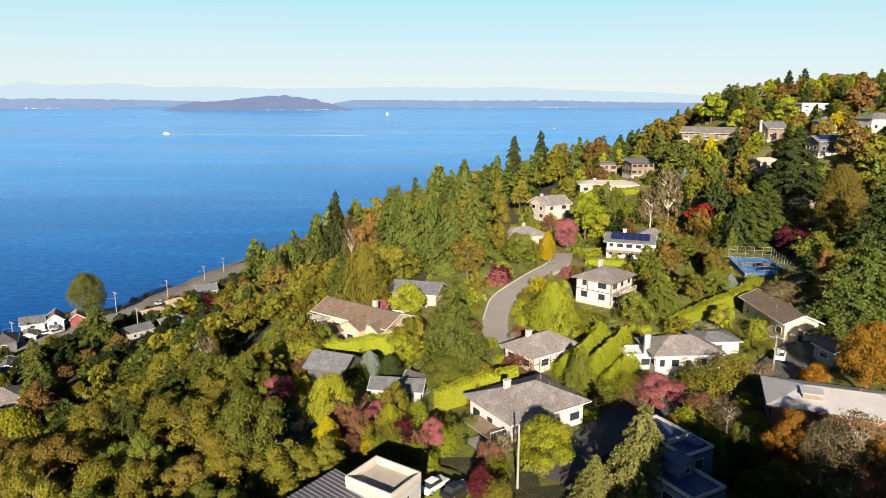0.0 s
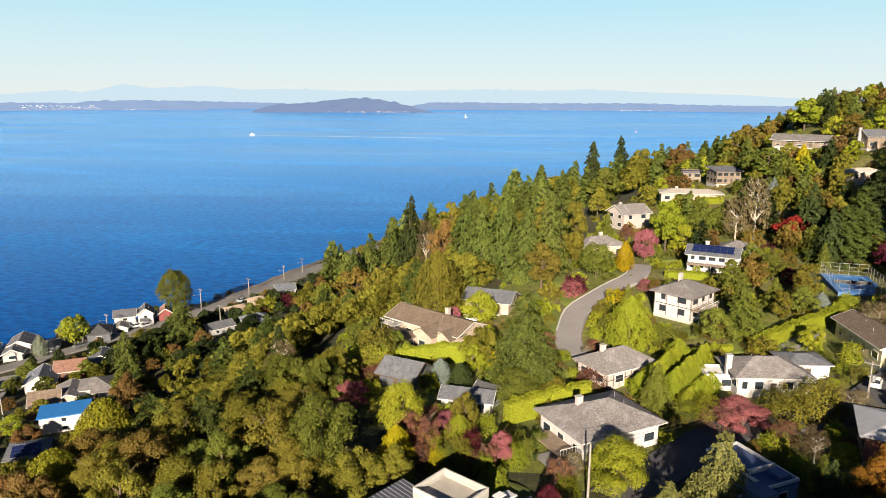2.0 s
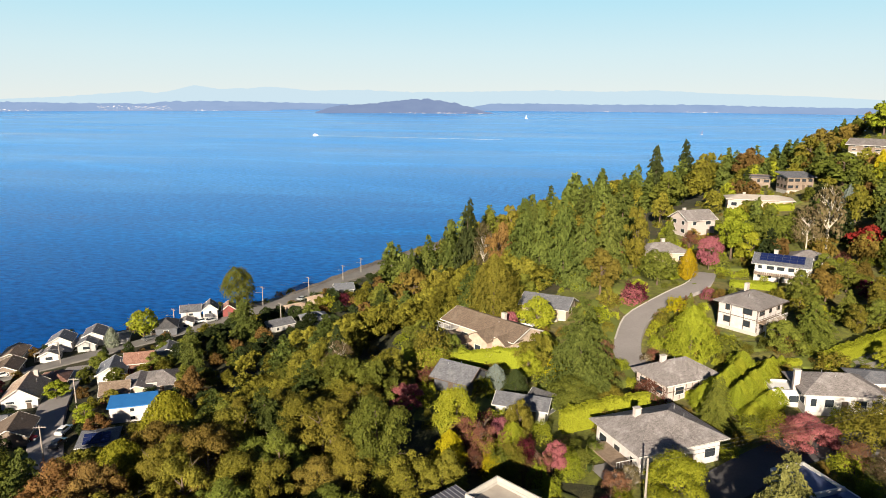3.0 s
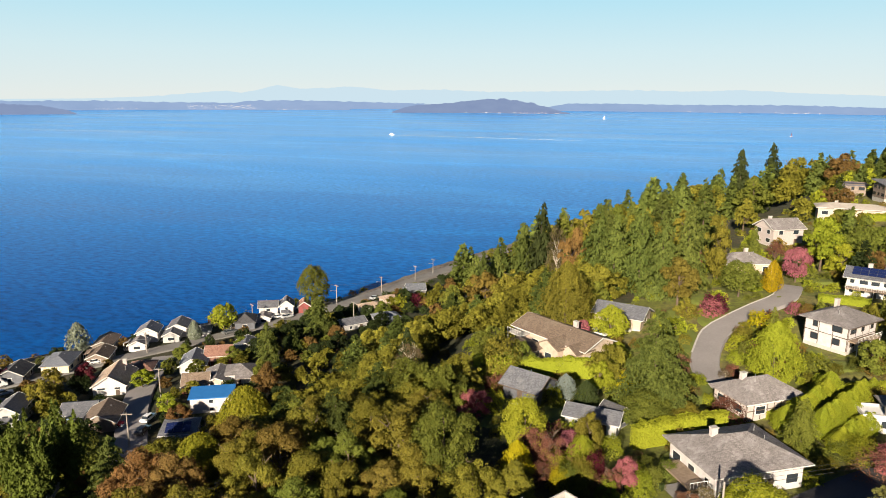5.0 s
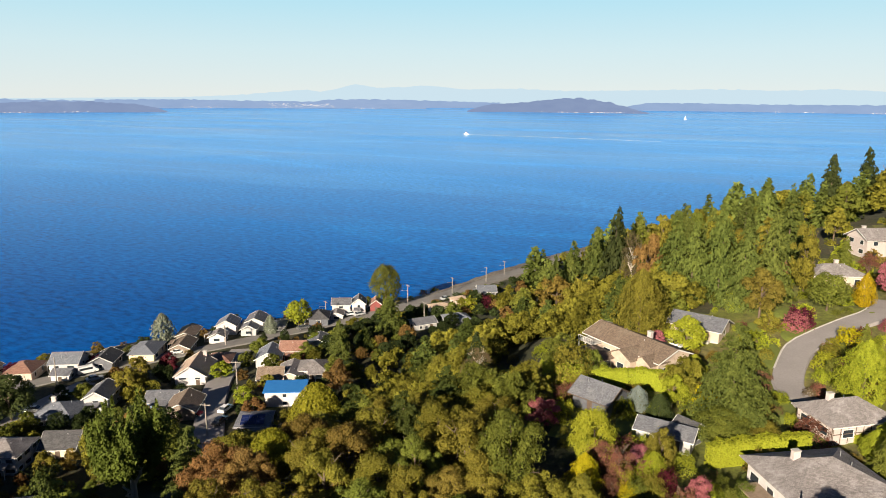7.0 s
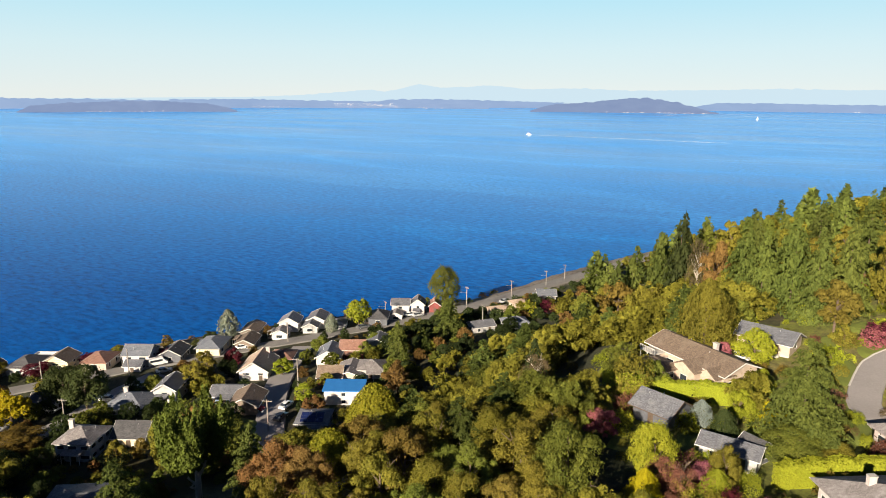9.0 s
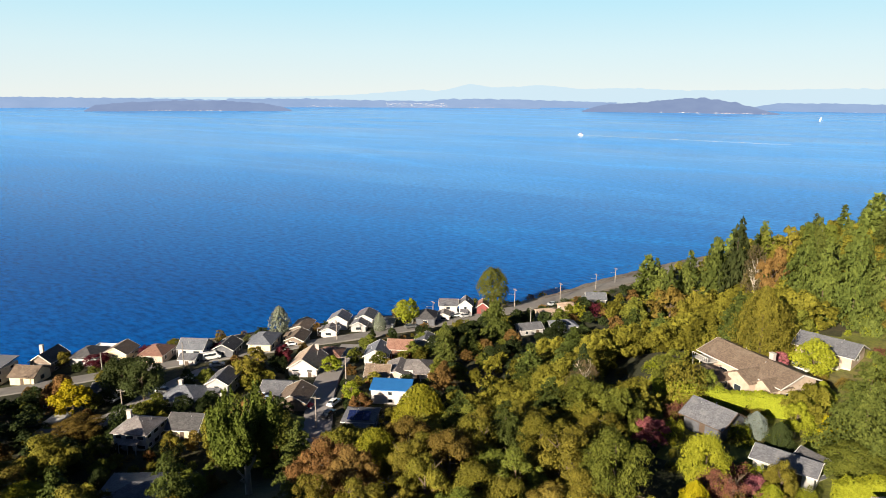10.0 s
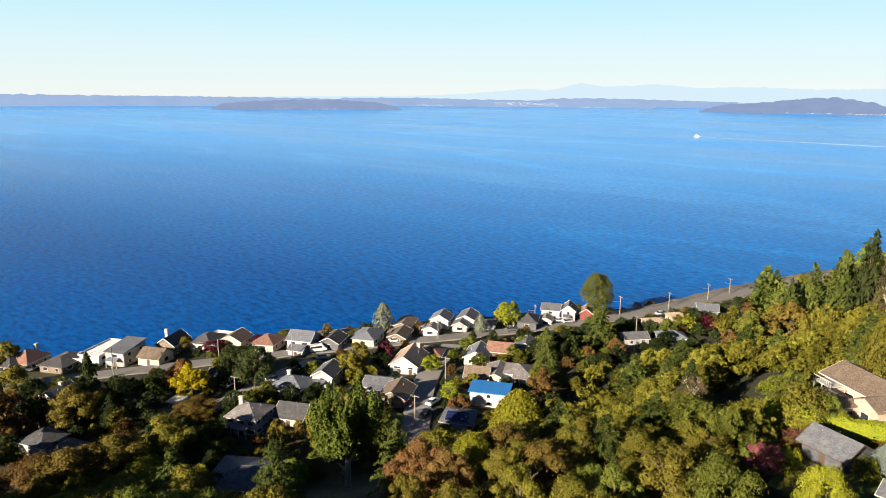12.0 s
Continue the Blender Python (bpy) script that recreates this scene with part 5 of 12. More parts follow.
def lawn(x, y, rx, ry, heading, material=None, label="sunlit mown lawn between garden beds", lift=0.42):
    """A patch of grass that follows the ground."""
    rg = random.Random(int(x * 7 + y * 13))
    v, f = [(x, y, ground_z(x, y) + lift + 0.1)], []
    rings, seg = 5, 28
    ph = [rg.uniform(0, 6.28) for _ in range(3)]
    c, s = math.cos(radians(heading)), math.sin(radians(heading))
    for r in range(1, rings + 1):
        for k in range(seg):
            t = 2 * math.pi * k / seg
            q = (r / rings) * (1 + 0.12 * math.sin(2 * t + ph[0]) + 0.08 * math.sin(3 * t + ph[1]))
            a, b = rx * q * math.cos(t), ry * q * math.sin(t)
            px, py = x + c * a - s * b, y + s * a + c * b
            v.append((px, py, ground_z(px, py) + (lift if r < rings else -0.3)))
            if r == 1:
                f.append((0, 1 + k, 1 + (k + 1) % seg))
            else:
                b0, b1 = 1 + (r - 2) * seg, 1 + (r - 1) * seg
                f.append((b0 + k, b1 + k, b1 + (k + 1) % seg, b0 + (k + 1) % seg))
    return tagged(mesh_object("lawn", v, f, material or LAWN, smooth_shade=True), label, "lawn", kind="structure")


def wake(points, w0, w1):
    """A low trail of broken foam on the water."""
    rg = random.Random(8)
    v, f = [], []
    line = [Vector(p) for p in points]
    for k in range(240):
        t = rg.random() ** 1.3
        p = line[0].lerp(line[-1], t)
        w = (w0 + (w1 - w0) * t)
        p = p + Vector((rg.uniform(-2, 2), rg.uniform(-w, w), 0))
        a, l = rg.uniform(0.3, 0.9) * (1.15 - t), rg.uniform(3, 8)
        b = len(v)
        v += [(p.x - l, p.y, 0.05), (p.x, p.y - a, 0.05), (p.x + l, p.y, 0.05), (p.x, p.y + a, 0.05), (p.x, p.y, 0.25)]
        f += [(b, b + 1, b + 4), (b + 1, b + 2, b + 4), (b + 2, b + 3, b + 4), (b + 3, b, b + 4)]
    return tagged(mesh_object("foam", v, f, FOAM), "pale trail of foam behind the ship", "wake", kind="stuff")


def seawall():
    """A rough concrete wall with boulders between the beach houses and the water."""
    v, f, n = [], [], 0
    for u in range(-330, 76, 6):
        s0 = 15.0 * math.exp(-((u - 90.0) / 75.0) ** 2) + 19.0 - 12.0 * smooth(50, 130, u) + 0.5 * noise.noise(Vector((u * 0.2, 0, 0)))
        for s, z in ((s0 - 1.6, -2.0), (s0, 2.6), (s0 + 0.9, 3.2), (s0 + 1.6, 1.0)):
            v.append((-182 + 0.48 * u + 0.877 * s, 196 + 0.877 * u - 0.48 * s, z + 0.3 * noise.noise(Vector((u * 0.3, s, 1)))))
        if n:
            b = n * 4
            for c in range(3):
                f.append((b - 4 + c, b - 3 + c, b + 1 + c, b + c))
        n += 1
    return tagged(mesh_object("seawall", v, f, SAND), "dark stone and concrete seawall along the beach", "seawall", kind="structure")


seawall()


def wheelie_bin(x, y, heading, paint):
    """A wheeled refuse bin with a hinged lid."""
    root = new("wheelie_bin")
    root.matrix_basis = pose(x, y, ground_z(x, y) + 0.45, 0, 0, heading)
    tagged(root, "%s plastic wheeled refuse bin beside the drive" % ("blue" if paint is ROOFS["blue"] else "green"), "bin")
    v = [(-0.24, -0.26, 0.05), (0.24, -0.26, 0.05), (0.24, 0.26, 0.05), (-0.24, 0.26, 0.05), (-0.32, -0.36, 1.0), (0.32, -0.36, 1.0), (0.32, 0.36, 1.0), (-0.32, 0.36, 1.0)]
    part("bin_body", v, [(0, 3, 2, 1), (0, 1, 5, 4), (1, 2, 6, 5), (2, 3, 7, 6), (3, 0, 4, 7), (4, 5, 6, 7)], paint, root)
    boxes("lid", [(-0.35, -0.4, 1.004, 0.35, 0.4, 1.09)], paint, root)
    for sx in (-1, 1):
        part("wheel", *cylinder_data((sx * 0.26, 0.3, 0.1), (sx * 0.33, 0.3, 0.1), 0.1, 0.1, 8), RUBBER, root)
    return root

# ---------------- houses on the hill
home = house('white ranch house with a broad weathered grey hip roof and chimney', 13.2, 100.5, 32, 14, 10.8, 4.0, roof='hip', rise=2.6, wall='white', top='greybrown', over=0.9, chimney=(-3.0, 1.2), storeys=1, win=0.9, group='houses on the hillside')
terrace(home, -10.2, -4.5, -7.05, 3.0, 1.6, WOOD)
home = house('white two-storey house with brown timbers and grey hip roof', 38, 156.4, 49, 10.4, 9, 5.4, roof='hip', rise=2.3, wall='white', top='greybrown', over=0.9, storeys=2, trim='dark', win=0.9, chimney=(2.5, 2.5), group='houses on the hillside')
timbers(home, 10.4, 9.0, 5.4, (0, 3, 1), 2.6)
terrace(home, -5.2, -6.6, 3.4, -4.6, 2.5, WOOD)
home = house('white split-level house with solar panels on its roof', 52.8, 189.3, -20, 12.2, 7.6, 4.6, roof='gable', rise=2.0, wall='white', top='slate', over=0.8, storeys=2, solar=True, chimney=(-2.0, 2.6), win=1.5, group='houses on the hillside')
terrace(home, -6.0, -6.0, 6.0, -3.85, 2.2, WOOD)
house('low rear wing with a grey hip roof beside the solar house', 62.3, 200.8, -20, 8.4, 7.6, 3.6, roof='hip', rise=2.0, wall='white', top='greybrown', over=0.7, group='houses on the hillside')
home = house('pale brick house with white half-timbered gable and grey roof', 19, 125.2, 36, 11.6, 8, 3.4, roof='hip', rise=2.6, wall='pinkbrick', top='greybrown', over=0.7, chimney=(-2.6, 0.9), group='houses on the hillside')
timbers(home, 11.6, 8.0, 3.4, (3, 0), 1.3)
house('white rambler with broad grey hip roof and large chimney', 44.6, 122.4, 5, 12.4, 8.4, 3.4, roof='hip', rise=2.2, wall='white', top='greybrown', over=0.8, win=1.4, chimney=(-6.8, -1.0), group='houses on the hillside')
house('white flat-roofed porch wing of the rambler', 36.4, 122.4, 5, 4.6, 4.2, 2.7, roof='flat', rise=0.2, wall='white', top='white', over=0.3, win=1.8, door=False, group='houses on the hillside')
house('grey flat-roofed garage wing behind the white rambler', 52.5, 126.7, 5, 7.6, 5.9, 2.8, roof='hip', rise=1.0, wall='white', top='slate', over=0.5, group='houses on the hillside')
house('cream house with a low brown gable roof', 68.2, 133.4, 2, 6.4, 17, 3.8, roof='gable', rise=1.7, wall='cream', top='brown', over=0.8, group='houses on the hillside')
home = house('beige rambler with a long low-pitched brown roof and gabled front', -17.2, 142.4, -35, 19.5, 8.8, 4.0, roof='gable', rise=2.0, wall='beige', top='brown', over=0.9, chimney=(1.5, 2.2), group='houses on the hillside')
front_gable(home, 3.0, -4.4, 5.2, 3.2, 3.6, 1.3, 'beige', 'brown')
front_gable(home, 7.6, -4.4, 3.6, 1.8, 3.6, 1.1, 'beige', 'brown')
terrace(home, -9.6, -7.4, -5.4, -4.45, 3.3, CONCRETE)
house('low beige side wing with a brown hip roof', -24.6, 136.6, -35, 7.0, 5.0, 2.7, roof='hip', rise=1.1, wall='beige', top='brown', over=0.6, group='houses on the hillside')
house('garden house with a dark slate-grey hip roof', -19.8, 117.4, -22, 7, 6.4, 2.8, roof='gable', rise=2.2, wall='dark', top='slate', over=0.7, trim='dark', group='houses on the hillside')
house('slate-roofed shed among garden trees', -7.5, 108.6, -8, 8.4, 4.6, 2.5, roof='gable', rise=1.3, wall='grey', top='slate', over=0.5, name='shed', group='houses on the hillside')
house('small dark gable-roofed garden shed', -4.4, 111.0, -30, 3.4, 3.4, 2.4, roof='gable', rise=1.4, wall='dark', top='charcoal', over=0.4, name='shed', group='houses on the hillside')
house('house with a grey roof half hidden by trees', -6.0, 161.6, -15, 10.9, 7.6, 2.5, roof='gable', rise=2.0, wall='beige', top='slate', over=0.7, group='houses on the hillside')
house('beige house with a low grey-brown roof', 23.8, 204.2, 20, 13, 8.4, 3.4, roof='hip', rise=2.2, wall='beige', top='greybrown', over=0.8, chimney=(1.5, 2), group='houses on the hillside')
house('pale pink two-storey house with grey gables', 38.2, 244, 30, 11, 9, 5.4, roof='gable', rise=2.8, wall='pinkbrick', top='greybrown', over=0.7, storeys=2, chimney=(-3, 1), group='houses on the hillside')
house('long beige house with flat pale roofs', 65.2, 272.2, -6, 21.8, 8.4, 3.6, roof='hip', rise=1.3, wall='beige', top='gravel', over=0.9, chimney=(-5, 1), group='houses on the hillside')
house('brown modern house with large windows', 72.3, 307.2, -6, 9.0, 8.0, 5.2, roof='flat', rise=0.3, wall='brown', top='darkflat', over=0.6, storeys=2, trim='dark', win=1.3, group='houses on the hillside')
house('brown modern house with dark roof and broad windows', 81.8, 289.4, 12, 10.0, 8.5, 5.0, roof='shed', rise=1.2, wall='brown', top='slate', over=0.8, storeys=2, trim='dark', win=1.3, group='houses on the hillside')
house('low dark-roofed house behind the modern houses', 85.5, 348.5, 4, 16.8, 7.6, 4.0, roof='hip', rise=1.6, wall='brown', top='slate', over=0.8, group='houses on the hillside')
house('long brown house with a shingled gable roof', 119.4, 306.8, -32, 25.2, 10.5, 2.8, roof='gable', rise=2.4, wall='brown', top='greybrown', over=1.0, storeys=2, group='houses on the hillside')
house('brown house with slate gables on the crest', 135.2, 287, 10, 7.8, 6.5, 4.6, roof='gable', rise=2.6, wall='brown', top='slate', over=0.6, chimney=(-4.5, 1), group='houses on the hillside')
house('dark house with blue solar roof on the crest', 144.7, 261.8, 6, 12, 8.4, 4.2, roof='gable', rise=2.0, wall='dark', top='bluegrey', over=0.8, solar=True, group='houses on the hillside')
house('low beige house among firs', 120.2, 259.0, 10, 11.8, 6.7, 3.2, roof='hip', rise=1.2, wall='beige', top='gravel', over=0.6, group='houses on the hillside')
house('grey-roofed bungalow among firs', 112.1, 219.9, 4, 11.5, 7.6, 3.2, roof='gable', rise=1.8, wall='brown', top='greybrown', over=0.7, group='houses on the hillside')
house('white house with flat roof on the hilltop', 162.4, 308.3, 0, 13.0, 6.0, 3.4, roof='flat', rise=0.3, wall='pale', top='white', over=0.3, storeys=2, group='houses on the hillside')
house('grey two-storey house on the hilltop', 153.4, 281.2, 0, 7.0, 6.0, 4.4, roof='hip', rise=1.8, wall='grey', top='slate', over=0.5, storeys=2, group='houses on the hillside')
house('slate-roofed house near the hilltop', 169.3, 272.6, 10, 12.6, 8.4, 4.6, roof='hip', rise=2.2, wall='grey', top='slate', over=0.6, group='houses on the hillside')
home = house('brick house with a pale metal roof', 58.2, 93.5, -20, 18.5, 9.2, 4, roof='hip', rise=1.6, wall='brick', top='palemetal', over=1.0, trim='dark', group='houses on the hillside')
dormer = boxes('dormer', [(-5.4, -3.2, 4.2, -2.8, -0.8, 5.5)], WALLS['brown'], home)
boxes('dormer_roof', [(-5.6, -3.4, 5.504, -2.6, -0.6, 5.6)], ROOFS['palemetal'], dormer)
# walls and roofs of this house and wing are coloured blue as skylit shade
home = house('modern house with stepped flat roofs, toned blue for skylit shade', 29.2, 81.0, 29, 5.0, 9.6, 6.0, roof='flat', rise=0.3, wall='blue', top='shadeflat', over=0.05, storeys=2, trim='white', group='houses on the hillside')
boxes('roof_screen', [(-2.2, -1.6, 6.32, 2.2, -1.4, 7.0)], TRIM, home)
boxes('roof_hatch', [(0.2, -4.2, 6.32, 1.9, -2.2, 6.9)], ROOFS['shadeflat'], home)
home = house('modern wing with a roof terrace, toned blue for skylit shade', 28.0, 71.6, 29, 5.2, 7.0, 5.0, roof='flat', rise=0.3, wall='blue', top='shadeflat', over=0.05, storeys=2, door=False, trim='white', group='houses on the hillside')
stair = boxes('stair_tower', [(-0.6, 0.4, 5.32, 1.9, 3.0, 7.0)], WALLS['blue'], home)
boxes('tower_cap', [(-0.7, 0.3, 7.004, 2.0, 3.1, 7.12)], ROOFS['shadeflat'], stair)
window(home, 0.7, 0.385, 5.7, 1.0, 0.8, 0, TRIM)
house('small blue-grey garage beside the road', 70.1, 116.1, 10, 4.2, 5.0, 2.6, roof='gable', rise=1.2, wall='blue', top='slate', over=0.4, name='garage', group='houses on the hillside')
home = house('grey modern house with a dark seamed metal roof', -11.9, 68.0, 54, 10.4, 10.4, 4.7, roof='shed', rise=1.0, wall='grey', top='darkflat', over=0.4, trim='dark', group='houses on the hillside')
seams(home, 10.4, 10.4, 4.7, 1.0, 0.4)
home = house('grey box-shaped wing with a sunken pale roof terrace', -6.9, 72.7, -34, 6.7, 5.6, 5.9, roof='flat', rise=0.25, wall='grey', top='gravel', over=0.05, storeys=2, trim='grey', door=False, group='houses on the hillside')
for at in ((-3.4, -2.85, 3.4, -2.65), (-3.4, 2.65, 3.4, 2.85), (-3.4, -2.63, -3.2, 2.63), (3.2, -2.63, 3.4, 2.63)):
    boxes('terrace_wall', [(at[0], at[1], 6.52, at[2], at[3], 7.15)], CONCRETE, home)

# ---------------- houses of the village
house('dark-roofed beach house at the waterside', -224.7, 62.3, -62, 9.6, 6.4, 2.8, roof='hip', rise=1.56, wall='brown', top='charcoal', over=0.4, group='houses of the shore village')
house('beach house with steep red-brown hip roof', -223.8, 65.6, -62, 8.8, 8.0, 3.1, roof='hip', rise=2.65, wall='beige', top='redbrown', chimney=(-3.5, 0), over=0.4, porch=True, group='houses of the shore village')
house('low house with dark hip roof by the shore road', -214.7, 72.8, -62, 11.2, 8.0, 2.2, roof='hip', rise=1.4, wall='brown', top='charcoal', over=0.4, group='houses of the shore village')
house('long white flat-roofed beach house', -213.0, 83.8, 28, 6.8, 13.6, 3.9, roof='flat', rise=0.23, wall='pale', top='white', storeys=2, over=0.3, group='houses of the shore village')
house('small white flat-roofed garage by the shore road', -212.8, 76.6, -62, 4.8, 4.8, 2.4, roof='flat', rise=0.16, wall='white', top='white', over=0.2, name='garage', group='houses of the shore village')
house('grey two-storey beach house with sloping roof', -206.2, 87.4, 28, 6.4, 10.4, 4.3, roof='shed', rise=1.09, wall='grey', top='bluegrey', storeys=2, over=0.4, porch=True, group='houses of the shore village')
house('cream cottage with dark brown gable roof', -198.1, 92.8, 28, 7.2, 7.2, 2.5, roof='gable', rise=2.18, wall='cream', top='brown', trim='dark', over=0.4, group='houses of the shore village')
house('dark gable-roofed beach house with a tall chimney', -204.0, 101.5, 28, 6.5, 8.6, 3.4, roof='gable', rise=2.5, wall='brown', top='charcoal', chimney=(-3.6, 2), storeys=2, over=0.4, porch=True, group='houses of the shore village')
house('grey beach house with a dark hip roof', -198.8, 110.8, -62, 9.4, 7.2, 3.2, roof='hip', rise=1.87, wall='grey', top='charcoal', over=0.4, group='houses of the shore village')
house('flat white-roofed beach house at the waterside', -197.7, 113.0, -62, 11.5, 5.8, 3.1, roof='flat', rise=0.23, wall='white', top='white', over=0.4, group='houses of the shore village')
house('cream cottage with brown gables', -192.2, 117.1, -62, 7.2, 7.2, 2.9, roof='gable', rise=2.03, wall='cream', top='brown', storeys=2, over=0.4, porch=True, group='houses of the shore village')
house('cottage with pinkish brown hip roof', -182.7, 123.1, -62, 8.6, 7.2, 2.8, roof='hip', rise=1.87, wall='beige', top='redbrown', over=0.4, group='houses of the shore village')
house('white two-storey gabled beach house', -174.2, 130.5, -62, 7.2, 7.9, 3.8, roof='gable', rise=2.34, wall='white', top='bluegrey', storeys=2, over=0.4, porch=True, group='houses of the shore village')
house('small white garage with gable roof', -170.7, 125.8, 28, 4.8, 4.8, 2.0, roof='gable', rise=1.25, wall='white', top='slate', name='garage', over=0.4, group='houses of the shore village')
house('dark-roofed beach cottage with dark walls', -167.7, 137.5, -62, 7.9, 6.5, 2.8, roof='gable', rise=1.87, wall='dark', top='charcoal', over=0.4, group='houses of the shore village')
house('cream house with a blue-grey hip roof', -162.7, 148.3, -62, 10.8, 7.2, 2.9, roof='hip', rise=1.72, wall='cream', top='bluegrey', over=0.4, porch=True, group='houses of the shore village')
house('low brown beach house', -164.1, 167.1, -62, 9.4, 5.8, 2.2, roof='gable', rise=1.25, wall='brown', top='brown', over=0.4, group='houses of the shore village')
house('brown-roofed cottage by the shore road', -156.8, 157.2, -62, 8.6, 5.8, 2.1, roof='gable', rise=1.56, wall='brown', top='brown', over=0.4, porch=True, group='houses of the shore village')
house('white cottage with a pale roof by the beach', -156.5, 177.7, -62, 7.2, 6.5, 3.1, roof='gable', rise=2.03, wall='white', top='bluegrey', storeys=2, over=0.4, group='houses of the shore village')
house('small white cottage by the shore road', -153.1, 168.8, -62, 5.0, 5.0, 2.1, roof='gable', rise=1.4, wall='white', top='greybrown', over=0.4, porch=True, group='houses of the shore village')
house('grey cottage with dark gable roof', -148.6, 179.2, -62, 5.8, 5.0, 2.2, roof='gable', rise=1.56, wall='grey', top='slate', over=0.4, group='houses of the shore village')
house('white slate-roofed beach house', -150.7, 185.4, -62, 8.6, 5.8, 3.1, roof='gable', rise=1.56, wall='white', top='slate', storeys=2, over=0.4, porch=True, group='houses of the shore village')
house('low pale-roofed cottage by the beach', -142.8, 186.4, -62, 6.5, 5.8, 2.0, roof='hip', rise=1.09, wall='pale', top='bluegrey', over=0.4, group='houses of the shore village')
house('dark hip-roofed beach house', -132.9, 197.5, -62, 8.6, 6.5, 3.1, roof='hip', rise=2.03, wall='dark', top='charcoal', over=0.4, porch=True, group='houses of the shore village')
house('white two-storey house with grey gable roof', -132.6, 211.8, -62, 6.1, 6.5, 3.9, roof='gable', rise=1.87, wall='white', top='slate', storeys=2, over=0.4, group='houses of the shore village')
house('low white garage in front of the beach house', -130.3, 204.9, -62, 5.0, 4.3, 2.0, roof='gable', rise=1.09, wall='white', top='greybrown', name='garage', over=0.4, group='houses of the shore village')
house('narrow white gabled beach house', -126.9, 214.8, 28, 4.7, 6.5, 4.2, roof='gable', rise=2.18, wall='white', top='slate', storeys=2, over=0.4, porch=True, group='houses of the shore village')
house('small barn-red house by the beach', -122.5, 219.9, 28, 4.3, 5.8, 2.9, roof='gable', rise=1.87, wall='red', top='redbrown', over=0.4, group='houses of the shore village')
house('low beige house beside the coast road', -99.4, 228.2, 50, 7.9, 5.8, 2.1, roof='hip', rise=1.09, wall='beige', top='tan', over=0.4, porch=True, group='houses of the shore village')
house('small beige house beside the coast road', -96.8, 240.6, 50, 6.5, 5.0, 2.0, roof='hip', rise=1.09, wall='beige', top='tan', over=0.4, group='houses of the shore village')
house('house with a purple-grey hip roof', -87.0, 213.1, 40, 8.6, 6.5, 2.4, roof='hip', rise=1.56, wall='grey', top='bluegrey', over=0.4, porch=True, group='houses of the shore village')
house('house with grey roof near the woods', -96.0, 204.8, 50, 7.9, 5.8, 2.2, roof='gable', rise=1.56, wall='grey', top='slate', over=0.4, group='houses of the shore village')
house('white gabled house beside the coast road', -90.7, 253.4, -62, 6.5, 7.2, 2.9, roof='gable', rise=2.03, wall='white', top='bluegrey', over=0.4, porch=True, group='houses of the shore village')
house('white gabled house with tan and brown roof slopes', -133.9, 138.2, 28, 8.0, 11.2, 2.9, roof='gable', rise=2.81, wall='white', top='tan', chimney=(1.5, 5.0), storeys=2, over=0.4, group='houses of the shore village')
house('house with a dark red hip roof', -135.3, 150.0, -62, 7.2, 6.4, 2.2, roof='hip', rise=1.56, wall='brown', top='redbrown', over=0.4, porch=True, group='houses of the shore village')
house('white house with blue-grey gable roof and solar panels', -122.1, 155.7, 28, 6.8, 8.8, 2.7, roof='gable', rise=2.18, wall='white', top='bluegrey', over=0.4, group='houses of the shore village')
house('red-brown two-storey craftsman house with gable roof', -118.9, 162.9, 28, 7.2, 7.2, 3.2, roof='gable', rise=2.03, wall='brick', top='redbrown', storeys=2, over=0.4, porch=True, group='houses of the shore village')
house('grey cottage beneath trees', -117.2, 174.0, -62, 7.2, 6.4, 2.4, roof='gable', rise=1.56, wall='grey', top='slate', over=0.4, group='houses of the shore village')
house('brown gabled house with red trim', -110.8, 141.7, 28, 6.4, 6.4, 2.2, roof='gable', rise=2.34, wall='brick', top='brown', over=0.4, porch=True, group='houses of the shore village')
house('long grey-brown roofed house', -107.8, 146.5, -62, 9.6, 6.4, 2.1, roof='gable', rise=1.4, wall='beige', top='greybrown', over=0.4, group='houses of the shore village')
house('grey-roofed house at the foot of the wood', -103.7, 150.6, 28, 7.2, 7.2, 2.7, roof='hip', rise=1.72, wall='grey', top='greybrown', over=0.4, porch=True, group='houses of the shore village')
house('white two-storey house with bright blue metal roof', -98.6, 131.5, 28, 9.6, 5.2, 3.9, roof='shed', rise=0.62, wall='white', top='blue', storeys=2, win=0.3, door=False, over=0.4, group='houses of the shore village')
house('dark house with solar panels on a low roof', -96.2, 116.5, 28, 7.2, 7.2, 2.7, roof='hip', rise=1.09, wall='dark', top='slate', solar=True, over=0.4, porch=True, group='houses of the shore village')
house('brown-roofed house beside the side street', -117.8, 117.4, 28, 7.2, 8.8, 2.4, roof='gable', rise=2.03, wall='brown', top='brown', over=0.4, group='houses of the shore village')
house('slate-blue house with a dark roof beside the side street', -126.9, 119.9, 28, 7.2, 7.2, 2.2, roof='gable', rise=1.56, wall='blue', top='slate', over=0.4, porch=True, group='houses of the shore village')
house('grey hip-roofed house with pink brick front', -144.5, 104.7, 28, 9.6, 9.6, 2.2, roof='hip', rise=2.18, wall='pinkbrick', top='bluegrey', chimney=(-2, 2), over=0.4, group='houses of the shore village')
house('narrow grey-blue two-storey house', -141.5, 114.2, 28, 5.6, 8.0, 3.8, roof='gable', rise=1.87, wall='grey', top='slate', storeys=2, over=0.4, porch=True, group='houses of the shore village')
